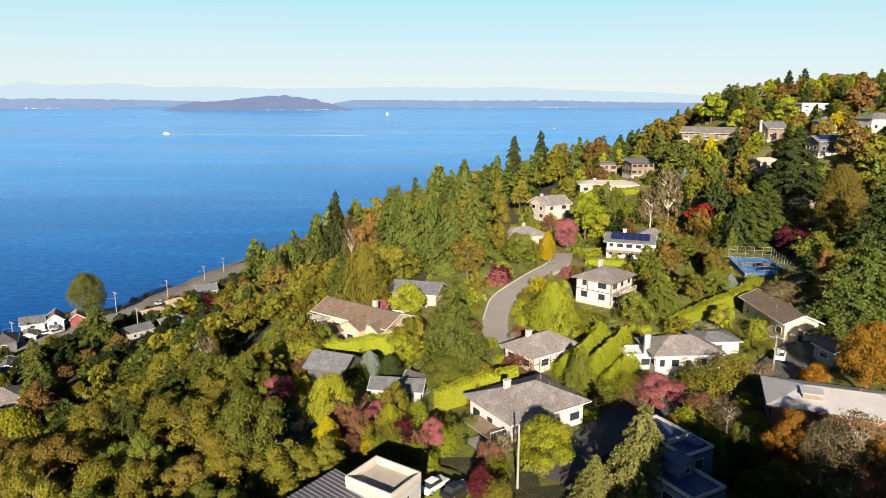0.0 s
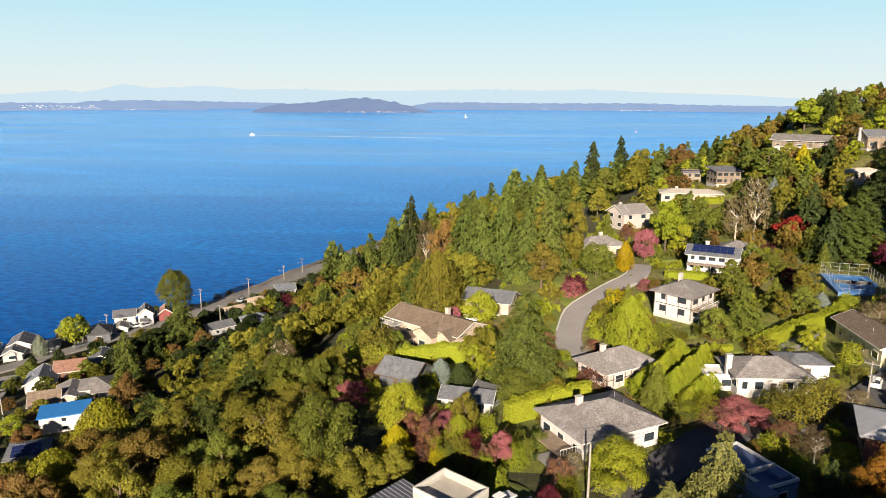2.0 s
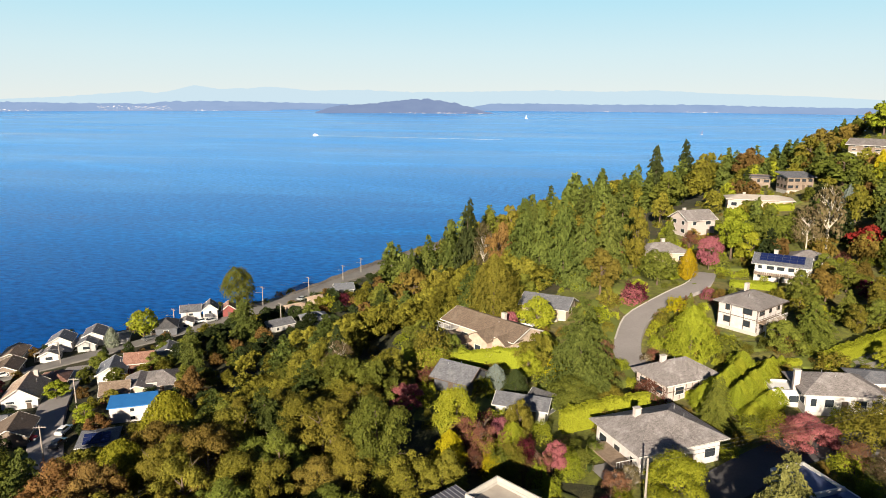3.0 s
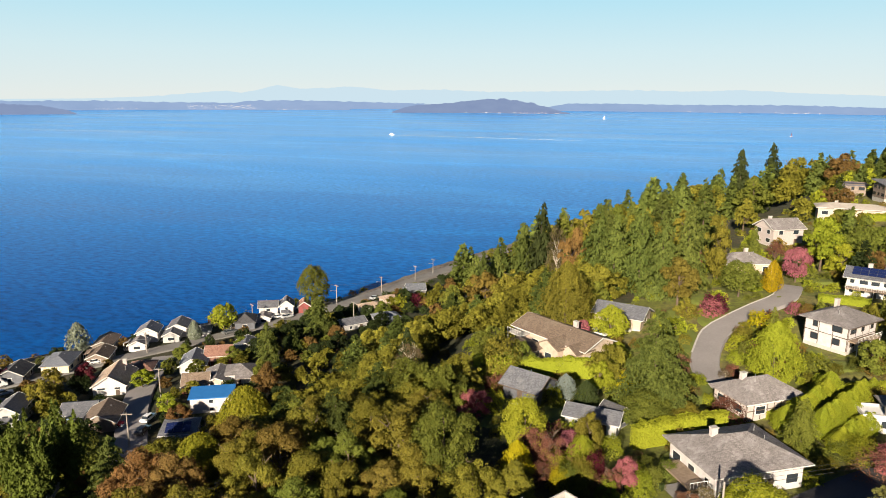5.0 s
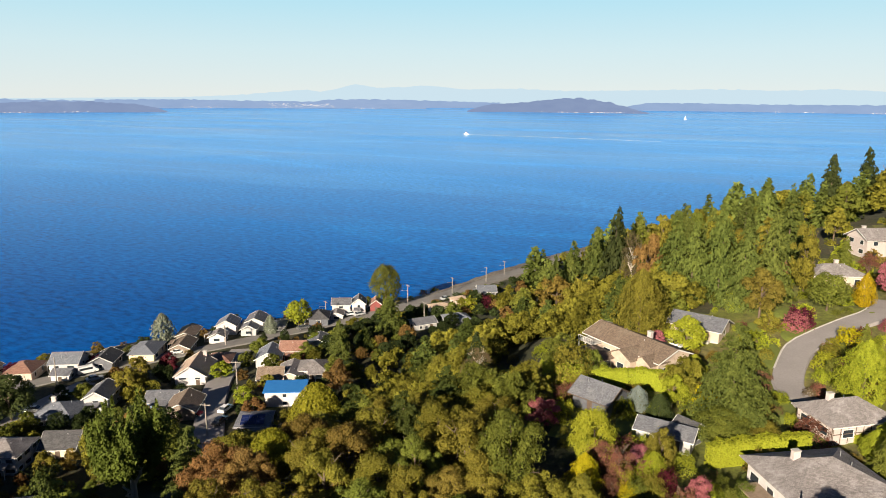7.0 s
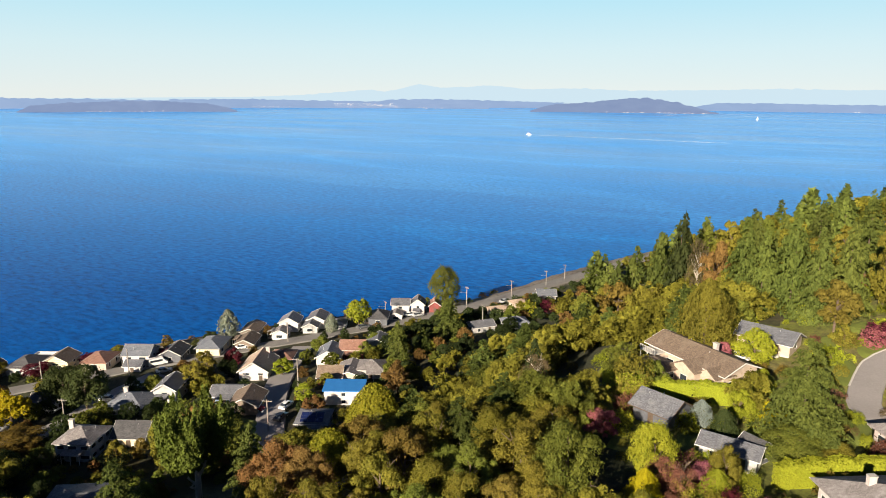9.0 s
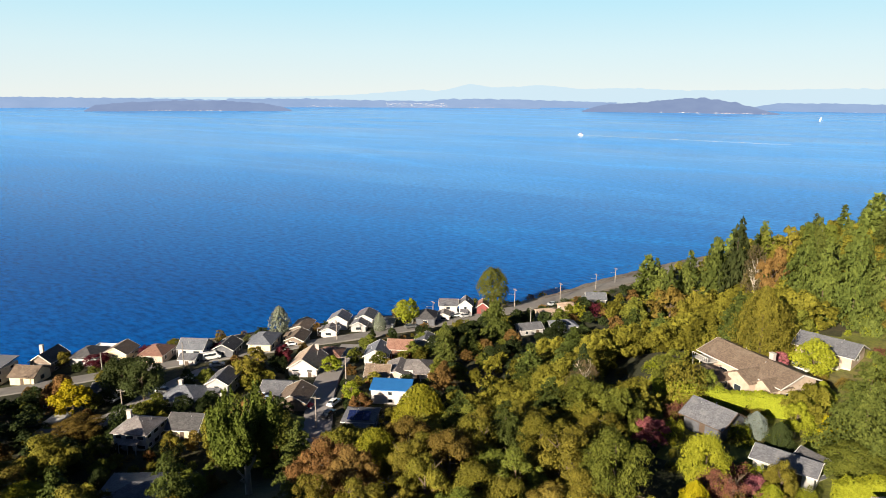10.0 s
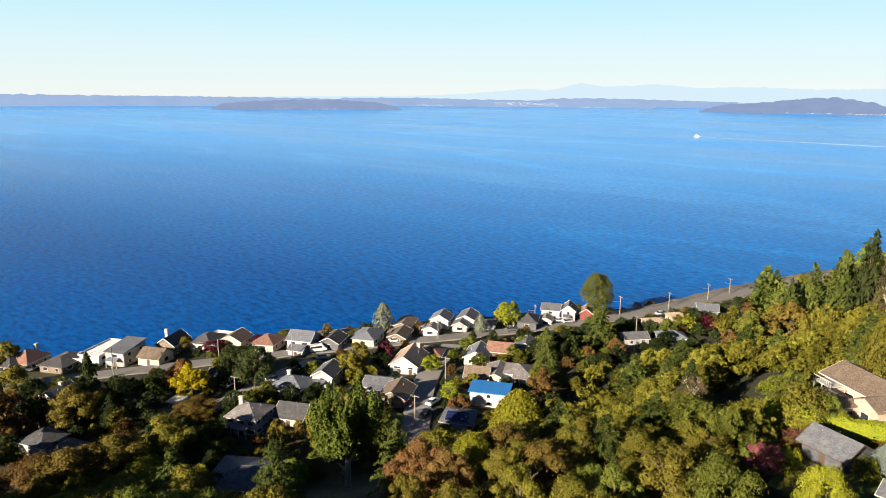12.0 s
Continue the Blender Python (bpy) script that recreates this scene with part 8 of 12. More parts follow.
grove('round', 'olive', -21.6, 180.6, 10.7, 9.8)
grove('round', 'green', -26.7, 180.7, 9.1, 8.8)
grove('round', 'olive', -58.3, 173.8, 11.1, 12.4)
grove('round', 'olive', -46.8, 177.9, 10.7, 11.4)
grove('round', 'olive', -42.1, 180.5, 8.5, 9.6)
grove('round', 'olive', -53.5, 177.4, 10.7, 9.9)
grove('round', 'olive', -36.6, 182.5, 9.7, 9.9)
grove('round', 'olive', -32, 183.4, 7.9, 7.4)
grove('round', 'olive', -69.8, 173.0, 9.9, 9.5)
grove('round', 'olive', -19.9, 185.5, 11.1, 12.0)
grove('fir', 'cedar', -27.8, 185.7, 11.5, 8.9)
grove('round', 'olive', 0.8, 188.5, 9.3, 10.2)
grove('round', 'olive', -46.4, 182.9, 11.3, 12.7)
grove('round', 'green', -64.9, 177.9, 10.3, 10.4)
grove('round', 'olive', -3.9, 189.6, 7.6, 7.3)
grove('round', 'olive', -40.3, 185.8, 9.0, 9.4)
grove('round', 'green', -23.9, 189.1, 11.3, 12.5)
grove('round', 'green', -51.4, 183.7, 9.2, 8.5)
grove('round', 'green', -32.9, 188.8, 8.2, 7.4)
grove('round', 'olive', -9.0, 192.3, 11.2, 11.1)
grove('round', 'olive', -60.2, 183.7, 7.5, 7.5)
grove('round', 'olive', 3.9, 193.6, 10.4, 10.8)
grove('round', 'olive', -28.8, 191.8, 8.5, 8.9)
grove('round', 'olive', -44.2, 189.3, 8.9, 9.7)
grove('round', 'olive', -21.1, 193.3, 10.1, 11.2)
grove('round', 'olive', -16.5, 193.9, 10.9, 10.7)
grove('round', 'olive', -55.1, 187.7, 10.3, 11.6)
grove('round', 'olive', -50.8, 190.2, 7.8, 7.3)
grove('round', 'green', -0.8, 197.0, 8.1, 8.6)
grove('round', 'green', -38.2, 193.6, 10.7, 11.5)
grove('round', 'olive', -27.7, 197.1, 10.1, 11.3)
grove('round', 'olive', -15.3, 198.5, 11.1, 11.0)
grove('round', 'olive', -22.6, 197.8, 11.3, 10.6)
grove('round', 'olive', 5.2, 199.3, 9.3, 9.0)
grove('round', 'olive', -8.6, 199.5, 7.8, 8.0)
grove('round', 'olive', -34.6, 197.7, 10, 11.1)
grove('round', 'olive', -51.7, 194.8, 7.6, 7.3)
grove('round', 'olive', -43.1, 198.0, 10.8, 12.0)
grove('round', 'olive', -30.8, 200.6, 11.5, 10.7)
grove('round', 'green', 0.8, 204.1, 11.1, 12.7)
grove('round', 'olive', -5.5, 204.0, 11.3, 12.0)
grove('round', 'olive', -13.2, 204.1, 9.5, 9.3)
grove('round', 'olive', -49.4, 199.8, 7.9, 9.0)
grove('round', 'olive', -36.2, 203.2, 8.1, 9.0)
grove('round', 'olive', -30.9, 205.3, 7.7, 8.2)
grove('round', 'green', -11.3, 209.0, 10.4, 11.1)
grove('round', 'olive', -43.2, 205.9, 11.4, 12.9)
grove('round', 'olive', -18.1, 211.8, 10.8, 10.6)
grove('round', 'olive', -47.7, 207.7, 9.1, 10.0)
grove('round', 'olive', -38.2, 209.9, 10.9, 12.2)
grove('round', 'olive', -33.3, 211.3, 9.0, 9.6)
grove('round', 'olive', -22.2, 216.7, 12.5, 10.3)
grove('round', 'olive', -35.6, 216.2, 11.2, 10)
grove('round', 'olive', -36.2, 220.9, 9.2, 8.6)
grove('round', 'olive', -31.2, 221.7, 11, 8.9)
grove('round', 'olive', -41.6, 224.7, 11.3, 9.5)
grove('round', 'olive', -47, 225.7, 11.6, 10.3)
plant('round', 'olive', 0.5, 213.1, 13.2, 12.3, 'mid')
plant('fir', 'fir', -14.8, 224.9, 20.7, 10.8, 'mid')
plant('round', 'olive', 12.9, 225.9, 9.9, 7.6, 'mid')
plant('round', 'green', -27.2, 225.8, 10.2, 6.8, 'mid')
plant('fir', 'fir', -2.2, 228.6, 13.1, 8, 'mid')
plant('round', 'olive', -16.4, 235.7, 15.5, 10.6, 'far')
plant('round', 'green', -66.8, 226.6, 12.4, 11.4, 'far')
plant('fir', 'cedar', -44.7, 238.5, 21.2, 11.7, 'far')
plant('fir', 'fir', -6.2, 244.7, 14.6, 8.1, 'far')
plant('round', 'olive', -65.6, 237.4, 9.4, 8.5, 'far')
plant('fir', 'cedar', -59, 239.2, 21.5, 10.7, 'far')
plant('round', 'olive', 9.3, 246.2, 12.9, 9.6, 'far')
plant('round', 'green', 18.5, 246.6, 12.2, 10.2, 'far')
plant('round', 'olive', -36.9, 246.9, 12.8, 9.7, 'far')
plant('round', 'olive', -28.6, 250.5, 9.4, 6.6, 'far')
plant('round', 'olive', -5.5, 256.4, 14.5, 12.7, 'far')
plant('fir', 'fir', -56.6, 250.2, 18.2, 10.5, 'far')
plant('round', 'olive', -24.5, 255.5, 14.9, 10, 'far')
plant('round', 'olive', -39.8, 254.8, 14.4, 10.2, 'far')
plant('round', 'green', -32.2, 257.4, 15.3, 11.7, 'far')
plant('round', 'olive', 29.2, 260.6, 13.3, 9.7, 'far')
plant('fir', 'fir', -8.5, 263.9, 15.4, 8.9, 'far')
plant('round', 'olive', -42.1, 264.1, 9.8, 6.6, 'far')
plant('round', 'olive', -25.1, 266.3, 11.3, 7.8, 'far')
plant('round', 'olive', -68.7, 259.1, 8.6, 8.4, 'far')
plant('fir', 'cedar', 1.9, 268.8, 18.2, 11.3, 'far')
plant('fir', 'fir', -4.8, 270.1, 14.4, 8.7, 'far')
plant('round', 'green', -15, 269.9, 14.1, 11.5, 'far')
plant('fir', 'fir', 8.8, 272.2, 19.8, 11.6, 'far')
plant('fir', 'fir', -50.5, 267.9, 20.1, 12.4, 'far')
grove('round', 'olive', -30.2, 275.9, 13.1, 10.7)
grove('fir', 'fir', -46.1, 274, 20.1, 13)
grove('round', 'olive', -6.9, 279.5, 14.1, 9.9)
grove('fir', 'fir', 9.6, 280.7, 20.3, 11.9)
grove('fir', 'fir', -77.0, 273.9, 19.1, 14.0)
grove('round', 'olive', -38.4, 282.6, 9.9, 7.3)
grove('round', 'green', -46.3, 285, 12.5, 9.5)
grove('fir', 'cedar', -62.5, 282.1, 18.4, 11.0)
grove('round', 'olive', -20.1, 289.3, 9, 6.3)
grove('round', 'olive', -55.9, 287.9, 15.4, 12.4)
grove('fir', 'cedar', 2.4, 293.3, 16.5, 9.7)
grove('fir', 'cedar', -38, 291.5, 13.6, 8)
grove('round', 'green', 16.5, 293.9, 12.7, 10.2)
grove('round', 'olive', -31.5, 294.4, 9.7, 7.9)
grove('fir', 'cedar', 10.8, 298.5, 12.9, 8.5)
grove('round', 'olive', -64.6, 292.9, 9.1, 7.1)
grove('round', 'olive', -47.1, 296.3, 15.1, 11)
grove('fir', 'fir', -2.7, 304.2, 21.5, 13.7)
grove('fir', 'cedar', -78.7, 294.3, 13.3, 7.6)
grove('fir', 'cedar', -41.3, 302.2, 17.4, 9.1)
grove('fir', 'fir', 29.1, 304, 19.1, 10.2)
grove('round', 'olive', 18.5, 305.7, 13.3, 9.6)
grove('round', 'green', 6.1, 307.2, 12.2, 9.4)
grove('fir', 'cedar', 39.4, 307.5, 18.5, 10.5)
grove('round', 'olive', -64.1, 307.0, 9.4, 8.1)
grove('fir', 'fir', 2.6, 313.8, 13.9, 7.9)
grove('fir', 'fir', -4.3, 315.6, 17.5, 11.5)
grove('fir', 'fir', -58.2, 310.8, 18.8, 9.4)
grove('round', 'olive', -32.2, 315.4, 11.6, 7.9)
grove('round', 'olive', 28, 316.4, 11, 9.2)
grove('round', 'green', -25.7, 316.9, 15.3, 12.3)
grove('fir', 'cedar', 9.9, 317.8, 22, 14)
grove('round', 'olive', -73.3, 311.6, 9.4, 7.7)
grove('round', 'olive', -39.3, 319, 12.9, 8.9)
grove('round', 'olive', -18.6, 321.2, 10.8, 8.4)
grove('round', 'olive', 49.1, 321.5, 15.5, 11.8)
grove('round', 'olive', -53.5, 321.9, 11.2, 9.8)
grove('round', 'olive', -16.3, 328.3, 14, 9.7)
grove('fir', 'cedar', -6, 330.7, 15.6, 9.4)
grove('round', 'olive', 41.3, 329.4, 14.8, 10.8)
grove('fir', 'cedar', -59.4, 328, 15.7, 8.8)
grove('fir', 'fir', -13.5, 335.4, 19.5, 10.7)
grove('round', 'olive', 55.8, 333, 14.5, 9.9)
grove('round', 'green', -43.3, 335.3, 9.2, 6.4)
grove('round', 'olive', 2.2, 340.2, 10.8, 7.4)
grove('round', 'olive', 17, 341.2, 15.3, 11.1)
grove('round', 'olive', -31.9, 341.1, 14, 11.7)
grove('round', 'olive', 49.6, 339.2, 11.3, 8.1)
grove('fir', 'fir', -26.7, 346.5, 14.6, 9.1)
grove('fir', 'cedar', -1.2, 348.2, 20.9, 13.3)
grove('round', 'olive', -48, 345, 15.7, 10.6)
grove('fir', 'fir', 38.4, 349.5, 18.1, 11.3)
grove('round', 'olive', -55.9, 347.9, 11.8, 10.1)
grove('fir', 'fir', 48.1, 349.5, 20.7, 12.4)
grove('round', 'olive', -17.5, 352.7, 11, 8.6)
grove('fir', 'fir', -5.7, 353.5, 15.8, 9.2)
grove('fir', 'fir', 4.6, 355.2, 17.4, 9.8)
grove('round', 'green', 11, 355.4, 15.1, 10.9)
grove('round', 'olive', -31.8, 354.8, 14.5, 10.9)
grove('round', 'olive', 56.6, 353.1, 9.4, 6.4)
grove('fir', 'fir', 68.9, 352.5, 20.3, 12.6)
grove('round', 'olive', -45.3, 357.3, 12.9, 10.3)
grove('fir', 'fir', 21.7, 360.7, 16.3, 8.1)
grove('round', 'green', -4.2, 361.9, 11.5, 9.7)
grove('round', 'olive', 5.6, 361.9, 9, 6.3)
grove('round', 'olive', -52.7, 359.5, 15.5, 12.8)
grove('round', 'olive', 37.4, 362.9, 14.9, 11.1)
grove('round', 'olive', 63.3, 360.4, 15.4, 11.6)
grove('round', 'green', -33.8, 365.7, 12.3, 9.2)
grove('round', 'olive', 19.5, 367.2, 10.6, 7.5)
grove('round', 'olive', 75.5, 360.3, 9.6, 9.3)
grove('fir', 'fir', -5.5, 369.4, 14.1, 9.2)
grove('fir', 'fir', -47.5, 369.1, 21.8, 12)
grove('fir', 'cedar', -38.5, 370.8, 13.3, 7.7)
grove('round', 'olive', 73.4, 366.6, 13.6, 11.2)
grove('round', 'olive', -21.4, 374.7, 15, 10.3)
grove('round', 'green', 70.3, 373.3, 11.2, 9.6)
grove('round', 'green', -35.6, 378.2, 11.6, 7.8)
grove('round', 'olive', 23.7, 379.6, 12.5, 9.9)
grove('fir', 'fir', 9.2, 380.5, 18.8, 12.3)
grove('round', 'olive', 62.2, 375.9, 10.8, 8.4)
grove('round', 'olive', -15.1, 382.5, 15.1, 12.4)
grove('round', 'olive', 83.5, 374.2, 8.1, 7.7)
grove('round', 'olive', 45.2, 381, 13.4, 11.2)
grove('round', 'olive', -41.6, 381.9, 13.8, 11.6)
grove('round', 'olive', 18.6, 383.9, 15.5, 13.1)
grove('round', 'olive', -2, 384.6, 13.7, 11.8)
grove('round', 'olive', -29.9, 384.2, 12.1, 10.2)
grove('round', 'green', 29.2, 385.3, 10.3, 8.4)
grove('fir', 'fir', 78.5, 379.0, 18.3, 12.7)
grove('fir', 'cedar', -9.3, 389, 12.8, 7.7)
grove('round', 'olive', -35.2, 388.7, 10.2, 7.8)
grove('fir', 'fir', -27.2, 391.8, 17.4, 11.4)
grove('fir', 'fir', 23, 392.9, 12.8, 6.4)
grove('round', 'green', 81.7, 386.8, 10.5, 9.4)
grove('round', 'green', 44.7, 395.6, 12.5, 9.5)
grove('fir', 'fir', 31.2, 397, 19.5, 11.7)
grove('fir', 'fir', 6.5, 398.6, 18.5, 11.6)
grove('fir', 'fir', 90.2, 390.1, 17.6, 10.8)
grove('round', 'green', -26.4, 399.7, 12.5, 10.5)
grove('round', 'green', -12.4, 402, 13.1, 11.5)
grove('round', 'olive', 16.8, 404.5, 15.7, 13.7)
grove('round', 'green', 51.3, 401.8, 12.3, 9.5)
grove('round', 'olive', 44.3, 403, 10.7, 9.1)
grove('fir', 'cedar', 4.8, 405.6, 13.6, 6.8)
grove('fir', 'cedar', 32.3, 405.2, 12.7, 8.1)
grove('round', 'olive', -31.4, 406.6, 15.6, 12.3)
grove('round', 'olive', -22.9, 409.5, 12, 8.1)
grove('fir', 'fir', -12.5, 410.9, 18.6, 10.6)
grove('fir', 'cedar', 40.9, 409.3, 19.3, 10.8)
grove('round', 'olive', 93.1, 401.7, 12.0, 9.1)
grove('fir', 'fir', -28.7, 413.1, 21.2, 13.3)
grove('round', 'olive', 16.6, 415, 14.7, 10)
grove('round', 'olive', 64, 412.1, 9.3, 6.2)
grove('fir', 'fir', 72, 411.1, 21.6, 13.3)
grove('round', 'olive', -18.7, 419.6, 14.5, 10.8)
grove('round', 'green', 81.6, 412.6, 9.8, 8.1)
grove('fir', 'cedar', 30.2, 420.4, 19.8, 12)
grove('round', 'olive', -1.4, 421.9, 15, 11.1)
grove('fir', 'cedar', 43, 420.2, 22, 13)
grove('round', 'green', 90.9, 413.8, 13.7, 13.3)
grove('round', 'olive', 65.8, 418.9, 14.4, 10.3)
grove('round', 'green', 75.7, 420.5, 13.5, 11.9)
grove('fir', 'fir', 12, 430.5, 18.4, 11.6)
grove('round', 'olive', 100.3, 418.9, 12.7, 10.4)
grove('round', 'olive', 29.8, 430.3, 12.3, 8.4)
grove('round', 'olive', 78.3, 427.6, 9.1, 8.5)
grove('fir', 'cedar', 46.7, 433, 16.8, 8.9)
grove('fir', 'fir', 2.8, 437.2, 18.2, 11.2)
grove('round', 'olive', 66.7, 436.4, 15.8, 11.4)
grove('round', 'green', 30.6, 441.2, 14.6, 10.6)
grove('round', 'green', 101.3, 430.8, 13.4, 13.2)
grove('round', 'olive', 52.8, 440.2, 13.4, 10.1)
grove('fir', 'fir', 114.4, 428.6, 12.7, 8.6)
grove('round', 'green', 43.2, 441.8, 10.7, 8.4)
grove('round', 'green', 109.2, 432.6, 11.2, 10.8)
grove('round', 'olive', 12.9, 446.4, 9.7, 7.6)
grove('round', 'olive', 70.5, 442.2, 15.6, 13.1)
grove('round', 'green', 61.6, 446, 13.1, 8.9)
grove('round', 'green', 21.1, 450.1, 12.1, 10.3)
grove('round', 'olive', -10.2, 450.5, 9.9, 8.2)
grove('round', 'olive', 43.7, 449.2, 12.9, 11.4)
grove('round', 'olive', 97.5, 442.1, 13.8, 10.6)
grove('round', 'olive', 81.4, 447.7, 13.6, 13.3)
grove('round', 'olive', 107.1, 442.4, 9.5, 8.9)
grove('fir', 'cedar', 117.6, 441.2, 13.4, 9.4)
grove('fir', 'cedar', 73.4, 451.3, 12.9, 8.1)
grove('round', 'green', 31.9, 456.5, 15.4, 10.8)
grove('round', 'olive', 25.2, 459.1, 9.3, 7.5)
grove('round', 'green', 51.8, 457.6, 14.6, 11.6)
grove('fir', 'fir', 96.9, 451.8, 11.5, 6.6)
grove('fir', 'fir', 113.1, 448.3, 14.2, 9.2)
grove('fir', 'cedar', 115.7, 454.6, 18.0, 13.2)
grove('fir', 'fir', 123.2, 454.0, 17.8, 12.4)
grove('fir', 'cedar', 109.8, 458.3, 13.8, 8.4)
plant('round', 'green', 50.8, 165.9, 9.8, 9.2, 'mid')
plant('round', 'olive', 65.8, 162.9, 9.7, 8.8, 'mid')
plant('fir', 'dark', 84.6, 154.9, 9.0, 6.6, 'mid')
plant('round', 'gold', 57.5, 170.1, 9.4, 9.9, 'mid')
plant('round', 'rust', 91.3, 160.2, 7.9, 6.5, 'mid')
plant('round', 'olive', 94.2, 163.2, 8.4, 7.3, 'mid')
plant('round', 'olive', 121.3, 154.6, 8.4, 7.0, 'mid')
plant('round', 'gold', 69.2, 184.1, 8.3, 7.4, 'mid')
plant('round', 'green', 119.4, 159.3, 7.4, 7.7, 'mid')
plant('round', 'gold', 64.0, 189.4, 6.1, 5.1, 'mid')
plant('round', 'green', 110.7, 167.7, 6.6, 5.8, 'mid')
plant('round', 'green', 104.0, 174.2, 9.3, 9.1, 'mid')
plant('round', 'green', 122.7, 161.9, 9.8, 9.6, 'mid')
plant('fir', 'cedar', 129.1, 156.9, 13.8, 9.7, 'mid')
plant('round', 'green', 64.3, 193.4, 7.9, 7.7, 'mid')
grove('round', 'green', 126.0, 160.4, 8.4, 7.6)
grove('round', 'green', 115.1, 169.1, 7.9, 8.1)
grove('fir', 'dark', 51.7, 198.7, 12.5, 8.6)
grove('fir', 'dark', 141.4, 152.1, 11.1, 6.7)
grove('round', 'gold', 127.1, 165.7, 9.5, 7.7)
grove('fir', 'dark', 114.1, 175.9, 12.9, 7.9)
grove('fir', 'cedar', 121.6, 171.1, 12.5, 8.5)
grove('round', 'rust', 131.4, 163.9, 8.1, 7.7)
grove('round', 'lime', 127.9, 169.4, 8.2, 6.9)
grove('round', 'lime', 138.3, 161.1, 8.3, 8.7)
grove('round', 'olive', 117.7, 179.5, 7.3, 6.0)
grove('round', 'rust', 56.2, 208.0, 8.9, 7.3)
grove('round', 'green', 97.0, 192.8, 6.5, 6.5)
grove('round', 'green', 82.8, 203.3, 9.7, 9.0)
grove('round', 'gold', 78.1, 206.0, 9.6, 8.6)
grove('round', 'gold', 69.1, 209.4, 8.3, 7.3)
grove('round', 'gold', 117.6, 187.0, 8.8, 7.3)
grove('round', 'rust', 136.1, 176.7, 7.4, 7.4)
grove('round', 'olive', 125.1, 185.2, 8.6, 8.5)
grove('round', 'rust', 142.9, 175.0, 6.3, 6.3)
grove('round', 'olive', 160.3, 159.2, 7.0, 6.5)
grove('round', 'rust', 87.2, 208.5, 7.1, 6.9)
grove('round', 'gold', 150.0, 171.4, 7.9, 6.5)
grove('fir', 'dark', 118.8, 194.5, 8.6, 6.1)
grove('round', 'green', 147.0, 174.9, 8.0, 6.7)
grove('round', 'olive', 172.6, 150.3, 8.4, 8.5)
grove('fir', 'cedar', 133.1, 189.2, 13.7, 9.3)
grove('round', 'lime', 92.7, 211.9, 9.8, 8.5)
grove('round', 'gold', 148.9, 178.6, 7.2, 5.8)
grove('round', 'olive', 154.7, 173.7, 9.5, 9.8)
grove('fir', 'fir', 54.1, 227.4, 15, 9.2)
grove('round', 'olive', 176.4, 153.6, 9.9, 9.0)
grove('round', 'green', 109.1, 208.0, 8.0, 6.6)
grove('fir', 'fir', 180.9, 150.0, 13.8, 10.7)
grove('round', 'rust', 122.8, 200.9, 8.6, 7.5)
grove('round', 'green', 143.1, 187.2, 7.5, 6.6)
grove('round', 'rust', 171.6, 161.6, 9.9, 9.5)
grove('round', 'gold', 102.2, 215.3, 7.2, 6.9)
grove('fir', 'cedar', 129.0, 200.5, 10.8, 6.5)
grove('fir', 'fir', 176.8, 160.1, 12.8, 9.9)
grove('round', 'green', 170.7, 166.6, 8.7, 8.9)
grove('fir', 'dark', 79.0, 225.1, 11.5, 7.8)
grove('round', 'green', 51.9, 233.4, 7.5, 6.2)
grove('round', 'green', 144.0, 191.5, 8.7, 7.3)
grove('round', 'gold', 59, 232.6, 7.5, 6.1)
grove('round', 'olive', 87.5, 224.8, 6.3, 5.6)
grove('round', 'olive', 169.3, 172.8, 6.6, 5.4)
grove('round', 'olive', 172.8, 170.5, 8.5, 7.7)
grove('fir', 'cedar', 178.6, 164.6, 13.7, 8.6)
grove('round', 'rust', 151.8, 191.5, 6.8, 6.2)
grove('fir', 'fir', 70.4, 234, 10.6, 5.8)
grove('fir', 'cedar', 121.3, 212.3, 9.6, 7.4)
grove('round', 'gold', 99.4, 224.2, 8.1, 8.4)
grove('round', 'rust', 172.2, 175.4, 9.7, 8.2)
grove('round', 'olive', 76.7, 235.1, 7.3, 6.5)
grove('round', 'olive', 152.3, 196.5, 9.4, 9.1)
grove('round', 'olive', 136.9, 208.1, 7.4, 7.1)
grove('round', 'gold', 146.7, 201.6, 9.7, 10.2)
grove('round', 'rust', 186.2, 165.8, 8.1, 7.9)
grove('round', 'olive', 140.4, 206.7, 7.3, 6.9)
grove('fir', 'fir', 58.1, 243.3, 11.9, 6.9)
grove('round', 'olive', 167.4, 186.2, 7.9, 6.8)
grove('round', 'gold', 97.5, 231.5, 9.5, 8.0)
grove('fir', 'cedar', 92.2, 234.0, 8.6, 6.1)
grove('round', 'olive', 54, 246, 9.4, 8)
grove('round', 'olive', 101.5, 230.7, 9.8, 9.3)
grove('fir', 'cedar', 75.1, 240.7, 11.7, 7.8)
grove('round', 'lime', 151.8, 202.1, 8.5, 7.2)
grove('round', 'olive', 61.3, 245.5, 9.7, 8.5)
grove('round', 'olive', 172.6, 185.4, 8.6, 7.7)
grove('round', 'green', 70.3, 243.9, 7.1, 5.1)
grove('round', 'olive', 142.8, 210.1, 8.0, 7.3)
grove('round', 'green', 137.7, 214.3, 9.1, 8.7)
grove('round', 'green', 107.4, 231.5, 10.0, 8.1)
grove('fir', 'cedar', 165.9, 194.7, 11.0, 8.4)
grove('round', 'green', 80.8, 244.2, 6.6, 6.4)
grove('fir', 'dark', 157.5, 203.7, 13.6, 10.7)
grove('round', 'olive', 97.0, 239.2, 9.3, 9.2)
